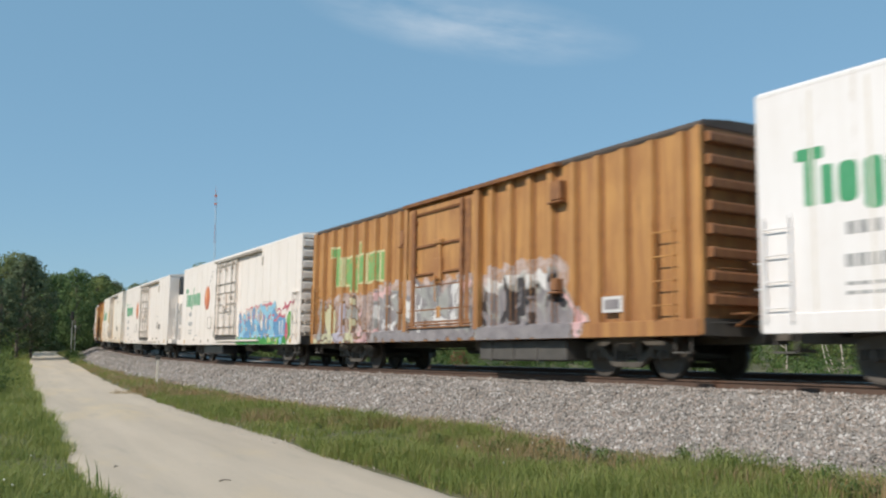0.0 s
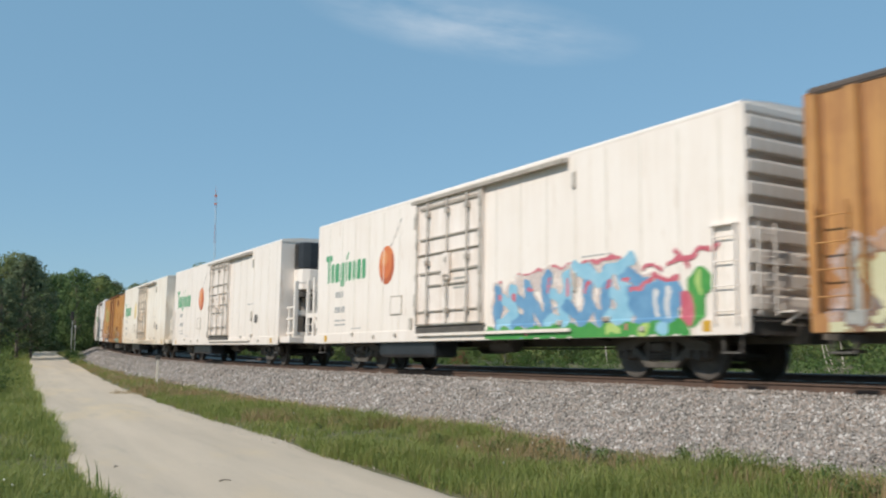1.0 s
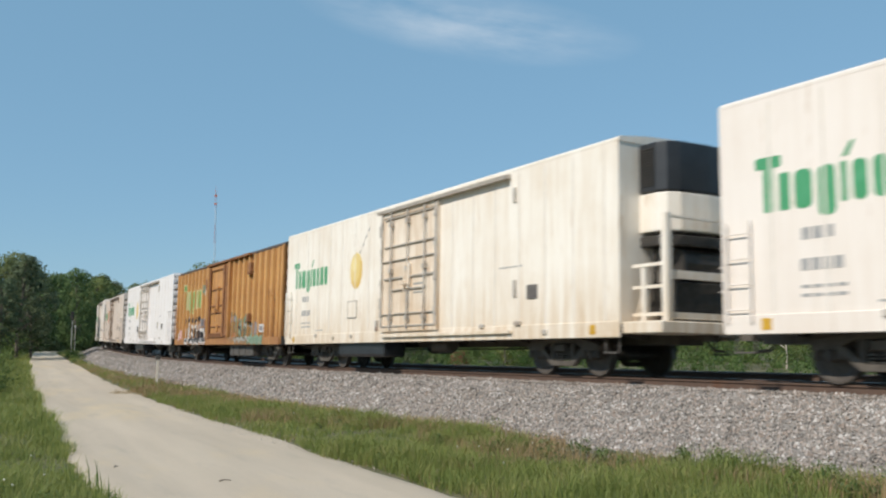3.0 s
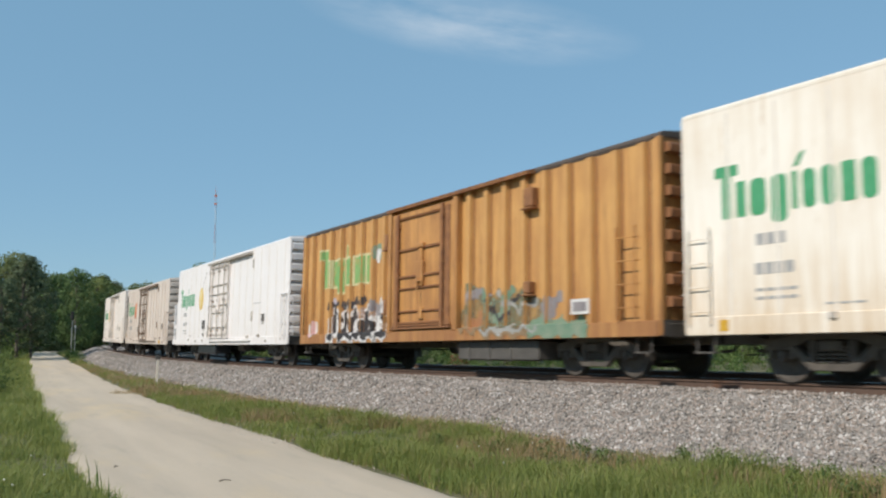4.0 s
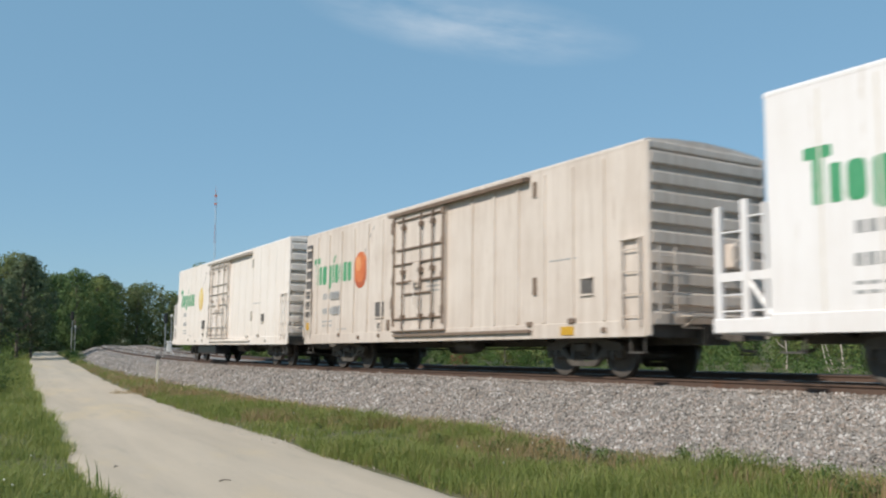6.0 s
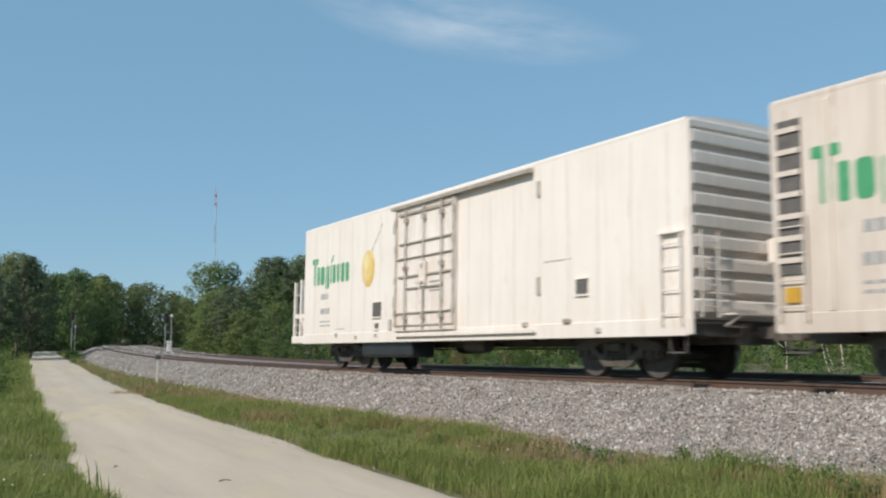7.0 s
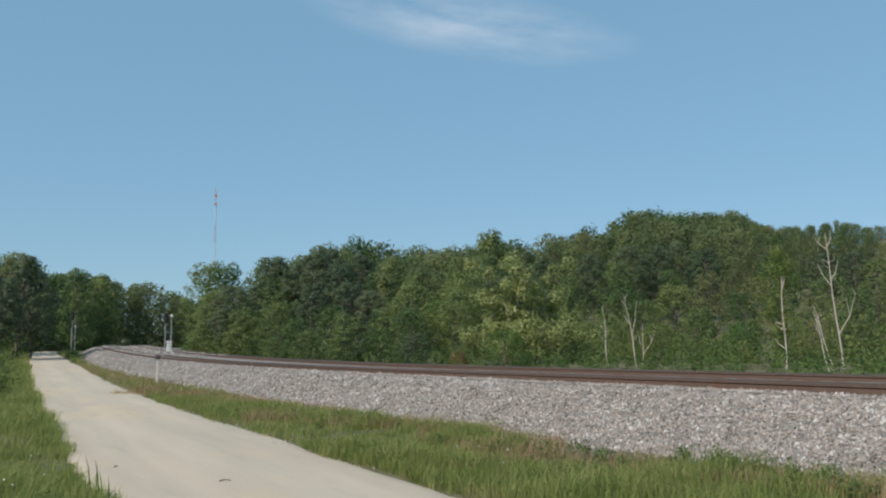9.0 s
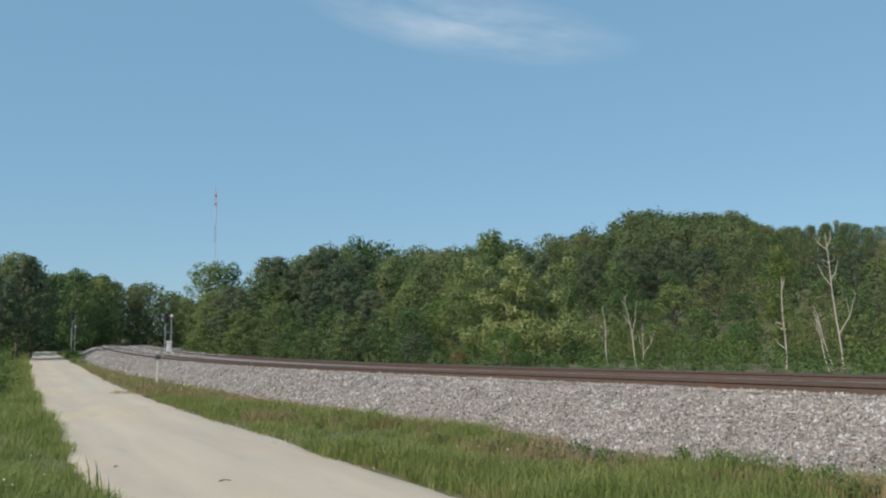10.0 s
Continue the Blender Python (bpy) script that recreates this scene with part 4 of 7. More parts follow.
def cooling_unit(root, x, mat):
    """Diesel cooling unit on the front end: black louvred hood, white belt, open machinery bay."""
    bm = bmesh.new()
    out = [(x, -1.04), (x + 0.45, -1.04), (x + 0.64, -0.94), (x + 0.75, -0.7), (x + 0.79, 0), (x + 0.75, 0.7), (x + 0.64, 0.94), (x + 0.45, 1.04), (x, 1.04)]

    def slab(z0, z1):
        lo = [bm.verts.new((p[0], p[1], z0)) for p in out]
        hi = [bm.verts.new((p[0], p[1], z1)) for p in out]
        n = len(out)
        for k in range(n):
            bm.faces.new((lo[k], lo[(k + 1) % n], hi[(k + 1) % n], hi[k]))
        bm.faces.new(lo[::-1])
        bm.faces.new(hi)
    slab(3.44, 4.38)
    bevelled(bm, 0.03, 2, 0.9)
    unit = part("cooling_unit", closed(bm), M_UNIT, root, "black rounded cooling unit hood with louvres")
    bm = bmesh.new()
    for k in range(14):
        z = 3.56 + k * 0.053
        box(bm, x + 0.08, x + 0.42, -1.065, -1.03, z, z + 0.022)
    part("louvre", closed(bm), M_MACH, unit)
    bm = bmesh.new()
    slab(2.69, 3.42)
    bevelled(bm, 0.03, 2, 0.9)
    part("belt_panel", closed(bm), mat, unit)
    bm = bmesh.new()
    slab(2.42, 2.62)
    tube(bm, (x + 0.45, -0.6, 2.1), (x + 0.45, 0.5, 2.1), 0.32, n=14)
    box(bm, x + 0.05, x + 0.78, -0.9, 0.95, 1.15, 1.75)
    box(bm, x + 0.15, x + 0.75, -0.3, 0.8, 1.75, 2.3)
    tube(bm, (x + 0.2, -0.85, 1.5), (x + 0.2, -0.85, 2.4), 0.05, n=8)
    bevelled(bm, 0.02)
    part("engine", closed(bm), M_MACH, unit, "oily diesel engine in an open bay")
    bm = bmesh.new()
    a, b = x, x + 1.02
    box(bm, a, b, -1.5, 1.5, 0.80, 1.02)
    bevelled(bm, 0.02)
    part("platform", closed(bm), mat, root)
    for y in (-1.25, 1.25):
        bm = bmesh.new()
        box(bm, x + 0.84, x + 0.98, y - 0.06, y + 0.06, 1.02, 2.95)
        box(bm, x + 0.30, x + 0.40, y - 0.05, y + 0.05, 1.02, 2.0)
        for z in (1.12, 1.62, 2.02):
            box(bm, x + 0.05, x + 0.92, y - 0.03, y + 0.03, z, z + 0.06)
        tube(bm, (x + 0.1, y, 1.05), (x + 0.34, y, 1.6), 0.03, n=6)
        part("unit_railing", closed(bm), mat, root)
    bm = bmesh.new()
    for z, tall in ((1.78, 0.15), (2.88, 0.04), (1.06, 0.12)):
        box(bm, x + 0.88, x + 0.95, -1.2, 1.2, z, z + tall)
    part("unit_crossbar", closed(bm), mat, root)
    bm = bmesh.new()
    box(bm, x + 0.36, x + 0.66, 1.12, 1.40, 1.02, 4.28)
    bevelled(bm, 0.03, 2)
    part("duct", closed(bm), mat, unit, "tall white duct beside the hood")
    return unit


def roof(root, length, zt, mat, wide=1.565):
    h = length / 2
    w = wide
    bm = bmesh.new()
    prism(bm, [(-w, zt), (-w, zt + 0.05), (-w + 0.06, zt + 0.10), (-0.8, zt + 0.17), (0, zt + 0.20), (0.8, zt + 0.17), (w - 0.06, zt + 0.10), (w, zt + 0.05), (w, zt)], "x", -h - 0.02, h + 0.02)
    r = part("roof", closed(bm), mat, root)
    for k in range(1, 16):
        x = -h + k * length / 16
        bm = bmesh.new()
        prism(bm, [(-1.30, zt + 0.11), (-0.8, zt + 0.165), (0, zt + 0.195), (0.8, zt + 0.165), (1.30, zt + 0.11), (1.28, zt + 0.14), (0.8, zt + 0.21), (0, zt + 0.245), (-0.8, zt + 0.21), (-1.28, zt + 0.14)], "x", x - 0.03, x + 0.03)
        part("roof_seam", closed(bm), mat, r)
    return r


WHITE_ROWS = ((4.10, 0.22, 0.22, 0.05), (3.33, 0.22, 0.2, 0.06), (2.93, 0.05, 0.03, 0.04), (2.46, 0.22, 0.2, 0.07), (2.13, 0.65, 0.65, 0.05), (1.49, 0.03, 0.06, 0.04), (1.17, 0.03, 0.03, 0.06))


def white_car(label, mat, fruit, length=17.15, front="ribs", rear="plain", top=4.42, hardware=M_BAR, boxes=True, roof_mat=None, rib_side=False, open_base=False, door_u=6.64, fruit_u=4.83):
    root = new("refrigerator_car")
    tagged(root, label, "railway car", "freight cars of the train")
    h = length / 2
    y = -1.545

    def X(u):
        return u - h
    bm = bmesh.new()
    sec = [(-1.545, 0.99), (-1.545, top), (1.545, top), (1.545, 0.99)]
    prism(bm, sec, "x", -h, h)
    body = part("body", closed(bm), mat, root)
    # side sill skirt
    for sy in (-1, 1):
        bm = bmesh.new()
        box(bm, -h, h, sy * 1.545 - 0.022, sy * 1.545 + 0.022, 0.735, 1.04)
        bevelled(bm, 0.012)
        part("side_sill", closed(bm), mat, root)
    # pressed side seams
    dd = door_u - 6.64
    us = [k * 0.93 for k in range(1, 19) if not 6.2 + dd < k * 0.93 < 10.0 + dd and k * 0.93 < length - 0.3]
    for sy in (-1, 1):
        for u in us:
            bm = bmesh.new()
            wd = 0.045 if rib_side else 0.02
            dp = 0.03 if rib_side else 0.008
            prism(bm, [(sy * 1.545, 1.04), (sy * (1.545 + dp), 1.06), (sy * (1.545 + dp), top - 0.1), (sy * 1.545, top - 0.07)], "x", X(u) - wd, X(u) + wd)
            part("side_seam", closed(bm), mat if sy > 0 or rib_side else M_SEAM, body)
    roof(root, length, top, roof_mat or mat, 1.549)
    door_mat = mat if rib_side else {M_STAINED: M_PLUG_DOOR_OLD, M_WHITE: M_PLUG_DOOR_WHITE}.get(mat, M_PLUG_DOOR)
    door_end = door_u + (3.12 if length > 16.5 else 2.75)
    door = plug_door(root, X(door_u), X(door_end), y, 1.02 if not open_base else 1.12, 4.27 - (4.42 - top), door_mat, hardware, [(z - (4.42 - top) * 0.8, a, b, hh) for z, a, b, hh in WHITE_ROWS],
              [(X(door_u + 0.65), 0.026), (X(door_u + 1.6), 0.022), (X(door_u + (2.51 if length > 16.5 else 2.2)), 0.026)])
    for ua, ub in ((door_u + 0.03, door_u + 0.10), (door_end - 0.12, door_end - 0.02)):
        bm = bmesh.new()
        box(bm, X(ua), X(ub), y - 0.11, y - 0.086, 1.16, top - 0.2)
        for z in (1.5, 2.35, 3.2, 3.95):
            box(bm, X(ua) - 0.015, X(ub) + 0.015, y - 0.13, y - 0.1, z - 0.09, z + 0.09)
        part("hinge_strip", closed(bm), hardware, door, "worn upright hinge strip")
    for k in range(3):
        bm = bmesh.new()
        box(bm, X(door_u + 1.85), X(door_u + 2.42), y - 0.062, y - 0.05, 1.98 + k * 0.11, 2.03 + k * 0.11)
        part("notice_bar", closed(bm), P_SILVER, door)
    door_tracks(root, X(6.5 + dd), X(12.82 + dd), y, top - 0.11, 0.87, hardware, hardware if rib_side else mat)
    if open_base:
        bm = bmesh.new()
        box(bm, X(6.6 + dd), X(9.8 + dd), y - 0.045, y, 0.90, 1.11)
        part("door_sill_recess", closed(bm), M_UNDER, root)
    # hinge plates and small boxes beside the door
    for u, z0, z1, w in ((6.47 + dd, 3.66, 3.98, 0.05), (6.50 + dd, 1.62, 1.95, 0.05), (13.0 + dd, 3.72, 4.05, 0.05), (13.0 + dd, 1.65, 2.02, 0.05), (6.30 + dd, 1.05, 1.35, 0.07)):
        bm = bmesh.new()
        box(bm, X(u) - w, X(u) + w, y - 0.05, y, z0, z1)
        bevelled(bm, 0.01)
        part("door_stop", closed(bm), hardware, root)
    for u, z, w in ((13.95, 1.08, 0.10), (12.54, 1.05, 0.08), (2.75, 0.99, 0.06), (4.15, 0.90, 0.05), (5.46, 0.93, 0.05), (14.9, 0.88, 0.06)):
        bm = bmesh.new()
        box(bm, X(u) - w, X(u) + w, y - 0.07, y, z - 0.05, z + 0.05)
        bevelled(bm, 0.012)
        part("sill_bracket", closed(bm), hardware, root)
    if boxes:
        for u, z0, z1, w in ((5.45, 1.46, 1.85, 0.25), (14.39, 1.60, 1.88, 0.17), (5.45, 1.13, 1.27, 0.10)):
            bm = bmesh.new()
            box(bm, X(u) - w, X(u) + w, y - 0.02, y + 0.01, z0, z1)
            bx = part("vent_box", closed(bm), M_BOX, root)
            for za, zb in ((z0 - 0.05, z0 - 0.015), (z1, z1 + 0.03)):
                bm = bmesh.new()
                box(bm, X(u) - w - 0.02, X(u) + w + 0.02, y - 0.045, y - 0.004, za, zb)
                part("vent_lip", closed(bm), mat, bx)
    else:
        bm = bmesh.new()
        box(bm, X(5.15), X(5.75), y - 0.02, y + 0.01, 1.5, 1.95)
        part("hatch", closed(bm), mat, root)
        bm = bmesh.new()
        for a, b, c, d in ((5.13, 5.77, 1.47, 1.495), (5.13, 5.77, 1.955, 1.98), (5.13, 5.15, 1.495, 1.955), (5.75, 5.77, 1.495, 1.955)):
            box(bm, X(a), X(b), y - 0.03, y, c, d)
        part("hatch_frame", closed(bm), M_BAR, root)
        if front == "unit":
            bm = bmesh.new()
            box(bm, X(14.25), X(14.61), y - 0.02, y + 0.01, 1.58, 1.88)
            part("vent_box", closed(bm), M_BOX, root)
        for u in (0.8, length - 0.75):
            bm = bmesh.new()
            box(bm, X(u) - 0.09, X(u) + 0.09, y - 0.028, y - 0.023, 0.80, 0.98)
            part("reflector", closed(bm), M_YELLOW, root, "faded yellow reflector plate")
    # decals
    dy = y - 0.001
    word_mark(root, dy, X(0.66), X(3.5), 2.60, 0.58, [M_GREEN])
    marks(root, dy, ((X(1.45), X(2.02), 2.12, 2.30), (X(1.42), X(2.15), 1.66, 1.84), (X(1.42), X(2.2), 1.40, 1.45), (X(1.42), X(2.2), 1.27, 1.32), (X(2.62), X(3.3), 1.15, 1.18),
                     (X(13.2), X(14.1), 2.30, 2.33), (X(8.5), X(9.0), 1.75, 1.79), (X(8.5), X(9.0), 1.85, 1.89)), M_MARK)
    if fruit:
        rx = 0.455 if fruit is M_FRUIT else 0.415
        bm = bmesh.new()
        sheared_panel(bm, oval(X(fruit_u), 2.86, rx, 0.535, 32), dy)
        f = part("fruit_decal", closed(bm), fruit, root, "painted round fruit on the side")
        # airbrushed shade along the lower edge and a pale light patch, as painted
        for nm, mm, pts in (("fruit_shade", M_FRUIT_LOW if fruit is M_FRUIT else M_LEMON_LOW,
                             [(X(fruit_u) + (rx - 0.005) * math.cos(v), 2.86 + 0.53 * math.sin(v)) for v in np.linspace(-2.4, 0.5, 14)] + [(X(fruit_u) - 0.05 + (rx - 0.095) * math.cos(v), 2.93 + 0.44 * math.sin(v)) for v in np.linspace(0.5, -2.4, 14)]),
                            ("fruit_light", M_FRUIT_HI if fruit is M_FRUIT else M_LEMON_HI, oval(X(fruit_u) - 0.14, 3.05, 0.17, 0.22, 18))):
            bm = bmesh.new()
            sheared_panel(bm, pts, dy - 0.003, 0, 0.003)
            part(nm, closed(bm), mm, f)
        for k in range(7):
            a, b = k / 7, (k + 0.92) / 7
            x0, z0, x1, z1 = X(fruit_u + 0.23), 3.36, X(fruit_u + 0.85), 4.06
            bm = bmesh.new()
            pa = (x0 + (x1 - x0) * a, z0 + (z1 - z0) * a)
            pb = (x0 + (x1 - x0) * b, z0 + (z1 - z0) * b)
            sheared_panel(bm, [(pa[0] - 0.018, pa[1]), (pa[0] + 0.02, pa[1] - 0.015), (pb[0] + 0.02, pb[1] - 0.015), (pb[0] - 0.018, pb[1])], dy)
            part("straw_stripe", closed(bm), M_STRAW_A if k % 2 else M_STRAW_B, f)
    # ladders and ends
    for sy in (-1, 1):
        if front == "ribs":
            ladder(root, h - 0.32, sy * 1.62, 0.92, 2.52, 0.46, 4, mat)
        if rear != "platform":
            ladder(root, -h + 0.32, sy * 1.62, 0.92, 2.52, 0.46, 4, mat)
    steps(root, h - 0.32, M_UNDER)
    steps(root, -h + 0.32, M_UNDER)
    ribbed = [d for d, kind in ((1, front), (-1, rear)) if kind in ("ribs", "plain")]
    for d in ribbed:
        out = 0.10 if d > 0 else 0.05
        for sy in (-1, 1):
            bm = bmesh.new()
            box(bm, min(d * h, d * (h + out)), max(d * h, d * (h + out)), sy * 1.51 - 0.034, sy * 1.51 + 0.034, 0.76, top + 0.04)
            bevelled(bm, 0.012)
            part("corner_flange", closed(bm), mat, root)
        bm = bmesh.new()
        box(bm, min(d * h, d * (h + out - 0.008)), max(d * h, d * (h + out - 0.008)), -1.475, 1.475, top - 0.09, top + 0.06)
        bevelled(bm, 0.02)
        part("end_cap", closed(bm), mat, root)
    if front == "ribs":
        bm = bmesh.new()
        box(bm, h - 0.62, h - 0.06, y - 0.10, y, 2.50, 2.53)
        part("ladder_hood", closed(bm), mat, root)
        end_ribs(root, h, 1, top - 0.10, mat, 9, 0.365, 0.12, 1.47, 0.10)
        brake_gear(root, h + 0.14, mat)
        ladder(root, h + 0.2, -1.2, 1.05, top - 1.9, 0.4, 4, mat, "y")
    else:
        cooling_unit(root, h, mat)
    if rear == "platform":
        end_platform(root, -h, -1, mat)
    else:
        end_ribs(root, -h, -1, top - 0.10, mat, 9, 0.365, 0.05, 1.47, 0.10)
        brake_gear(root, -h - 0.1, mat, -1)
    if front == "ribs":
        bm = bmesh.new()
        box(bm, h + 0.002, h + 0.03, -1.52, 1.52, 0.74, 1.03)
        part("end_sill", closed(bm), M_UNDER, root)
    underframe(root, length, tank=front == "unit" or rear == "platform")
    return root


def orange_car(label, paint_mat=None, length=16.65, top=4.30):
    paint_mat = paint_mat or M_ORANGE
    root = new("box_car")
    tagged(root, label, "railway car", "freight cars of the train")
    h = length / 2
    door_mat = M_ORANGE_OLD if paint_mat == M_ORANGE_OLD else M_ORANGE_DOOR
    yp, yr = -1.445, -1.555

    def X(u):
        return u - h
    bm = bmesh.new()
    prism(bm, [(yp, 0.99), (yp, top), (-yp, top), (-yp, 0.99)], "x", -h, h)
    body = part("body", closed(bm), paint_mat, root)
    posts = [0.71 + 0.742 * k for k in range(8)] + [10.35 + 0.735 * k for k in range(9)]
    posts = [0.06] + posts + [length - 0.06]
    posts = [u for u in posts if u <= length - 0.05]
    half, rise = 0.105, yp - yr
    for sy in (-1, 1):
        for u in posts:
            def post():
                b = bmesh.new()
                prism(b, [(-half, 0), (-half * 0.75, -rise), (half * 0.75, -rise), (half, 0)], "x", 1.0, top - 0.04)
                for v in b.verts:
                    v.co = Vector((v.co.y, v.co.z, v.co.x))
                return closed(b)
            ob = shared("side_post", ("post", top, paint_mat.name), post, paint_mat, root, (X(u), sy * -yp, 0))
            if sy > 0:
                ob.rotation_euler = (0, 0, math.pi)

            # dark strip in the crease beside the post: its shade put in as colour
            def shade_strip():
                b = bmesh.new()
                box(b, 0.0, 0.055, -0.006, 0.004, 1.03, top - 0.05)
                return closed(b)
            if u < length - 0.3:
                ob = shared("grime_seam", ("shade_strip", top), shade_strip, M_BAR_RUST, root, (X(u) + (half if sy < 0 else -half), sy * -yp, 0))
                if sy > 0:
                    ob.rotation_euler = (0, 0, math.pi)
        bm = bmesh.new()
        box(bm, -h, h, sy * 1.565 - 0.03, sy * 1.565 + 0.012, 0.735, 1.02)
        bevelled(bm, 0.012)
        part("side_sill", closed(bm), M_ORANGE_OLD, root)
        bm = bmesh.new()
        box(bm, -h, h, min(sy * 1.40, sy * 1.462), max(sy * 1.40, sy * 1.462), top - 0.02, top + 0.05)
        part("top_chord", closed(bm), M_ROOF_DARK, root)

    def conform(x, z):
        u = np.asarray(x) + h
        y = np.full(np.shape(u), yp)
        for p in posts:
            d = np.abs(u - p)
            y = np.minimum(y, np.where(d < half * 0.75, yr, np.where(d < half, yp - rise * (half - d) / (half * 0.25), yp)))
        y = np.where((u > 6.4) & (u < 9.8), -1.60, y)
        return np.where(z < 1.03, np.minimum(y, -1.604), y)
    roof(root, length, top + 0.01, M_ROOF_DARK, 1.475)
    door = plug_door(root, X(6.55), X(9.72), -1.50, 1.05, top - 0.14, door_mat, M_BAR_RUST, ((4.02, 0.15, 0.15, 0.06), (3.18, 0.2, 0.2, 0.09), (2.46, 0.2, 0.2, 0.08), (2.14, 0.3, 0.3, 0.06), (1.54, 0.1, 0.1, 0.06), (1.24, 0.1, 0.1, 0.08)),
                     ((X(6.93), 0.05), (X(9.27), 0.06)))
    for ua, ub in ((6.72, 6.86), (9.36, 9.58)):
        bm = bmesh.new()
        box(bm, X(ua), X(ub), -1.61, -1.55, 1.1, top - 0.2)
        bevelled(bm, 0.015)
        part("hinge_strip", closed(bm), M_BAR_RUST, door, "rust-brown upright strip")
    for ua, ub, za, zb, dep in ((8.05, 8.25, 2.52, 3.12, 0.09), (7.98, 8.34, 3.14, 3.26, 0.12), (8.06, 8.26, 1.30, 1.60, 0.07)):
        bm = bmesh.new()
        box(bm, X(ua), X(ub), -1.55 - dep, -1.545, za, zb)
        bevelled(bm, 0.02)
        part("lock_guide", closed(bm), door_mat, door)
    for za, zb, dep in ((1.055, 1.10, 0.10), (1.13, 1.17, 0.07)):
        bm = bmesh.new()
        box(bm, X(6.6), X(9.68), -1.56 - dep, -1.55, za, zb)
        bevelled(bm, 0.01)
        part("foot_beam", closed(bm), M_BAR_RUST, door)
    for u in (6.40, 9.84):
        bm = bmesh.new()
        box(bm, X(u) - 0.09, X(u) + 0.09, -1.62, -1.45, 0.98, top - 0.02)
        bevelled(bm, 0.015)
        part("door_post", closed(bm), door_mat, root)
    door_tracks(root, X(6.3), X(12.9), -1.48, top - 0.0, 0.90, M_BAR_RUST, M_BAR_RUST)
    for u, z0, z1, w in ((12.85, 3.55, 3.95, 0.16), (12.8, 1.7, 1.95, 0.1), (6.2, 3.3, 3.7, 0.09), (6.2, 1.55, 1.9, 0.08)):
        bm = bmesh.new()
        box(bm, X(u) - w, X(u) + w, -1.64, -1.46, z0, z1)
        box(bm, X(u) - w - 0.08, X(u) + w + 0.04, -1.66, -1.46, z0 - 0.06, z0 - 0.02)
        bevelled(bm, 0.015)
        part("door_stop", closed(bm), M_BAR_RUST, root)
    bm = bmesh.new()
    box(bm, X(14.22), X(14.78), -1.575, -1.555, 1.20, 1.50)
    plate = part("route_card_holder", closed(bm), P_WHITE, root)
    bm = bmesh.new()
    box(bm, X(14.30), X(14.70), -1.582, -1.574, 1.26, 1.44)
    part("card", closed(bm), P_GREY, plate)
    for sy in (-1, 1):
        ladder(root, h - 0.75, sy * 1.66, 1.05, 2.75, 0.5, 4, M_ORANGE_DOOR)
        ladder(root, -h + 0.4, sy * 1.66, 1.05, 2.6, 0.5, 4, M_ORANGE_DOOR)
    steps(root, h - 0.5, M_UNDER)
    steps(root, -h + 0.4, M_UNDER)
    for sgn in (-1, 1):
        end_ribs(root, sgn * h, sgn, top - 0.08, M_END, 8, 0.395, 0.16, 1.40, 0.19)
        brake_gear(root, sgn * (h + 0.1), M_BAR_RUST, sgn)
        for sy in (-1, 1):
            bm = bmesh.new()
            box(bm, sgn * h - 0.05, sgn * h + 0.05, sy * 1.5 - 0.06, sy * 1.5 + 0.06, 0.75, top)
            bevelled(bm, 0.02)
            part("corner_post", closed(bm), M_ORANGE_DOOR, root)
        bm = bmesh.new()
        box(bm, min(sgn * h, sgn * (h + 0.06)), max(sgn * h, sgn * (h + 0.06)), -1.52, 1.52, 0.74, 1.03)
        part("end_sill", closed(bm), M_UNDER, root)
    word_mark(root, 0, X(1.42), X(4.98), 2.50, 0.78, [M_GREEN_OLD], conform)
    bm = bmesh.new()
    box(bm, X(9.7), X(12.9), -1.38, -0.55, 0.30, 0.72)
    bevelled(bm, 0.03, 2)
    for u in (10.2, 11.05, 11.9):
        box(bm, X(u) - 0.03, X(u) + 0.03, -1.40, -0.53, 0.28, 0.95)
    part("underfloor_box", closed(bm), M_TANKGREY, root, "dusty grey box slung under the floor")
    underframe(root, length)
    return root, conform, X


def wild_letters(rng, u0, u1, z0, z1, n, fill, edge, spark, fat=0.17):
    """Interlocking sprayed strokes, none of them a letter."""
    out_edge, out_fill, out_spark = [], [], []
    w = (u1 - u0) / n
    for k in range(n):
        a = u0 + w * (k + 0.15)
        top, lean = z1 - rng.random() * 0.25, (rng.random() - 0.4) * 0.3
        pts = [(a, z0 + 0.05), (a + lean * 0.5, (z0 + z1) / 2), (a + lean, top)]
        out_fill.append((fill[k % len(fill)], fat, pts))
        out_edge.append((edge, fat + 0.075, pts))
        kind = rng.randrange(3)
        m = (z0 + z1) / 2 + rng.uniform(-0.2, 0.15)
        if kind == 0:
            pts = [(a + lean, top), (a + w * 0.75, top - 0.2), (a + w * 0.7, m), (a + 0.1, m - 0.05)]
        elif kind == 1:
            pts = [(a, z0 + 0.1), (a + w * 0.7, z0 + 0.12), (a + w * 0.85, m), (a + w * 0.3, m + 0.12)]
        else:
            pts = [(a + lean * 0.5, m), (a + w * 0.8, z0 + 0.1)]
        out_fill.append((fill[(k + 1) % len(fill)], fat * 0.75, pts))
        out_edge.append((edge, fat * 0.75 + 0.07, pts))
        if spark:
            out_spark.append((spark, 0.045, [(a + 0.05, m + 0.2), (a + lean + 0.05, top - 0.1)]))
    return out_edge + out_fill + out_spark


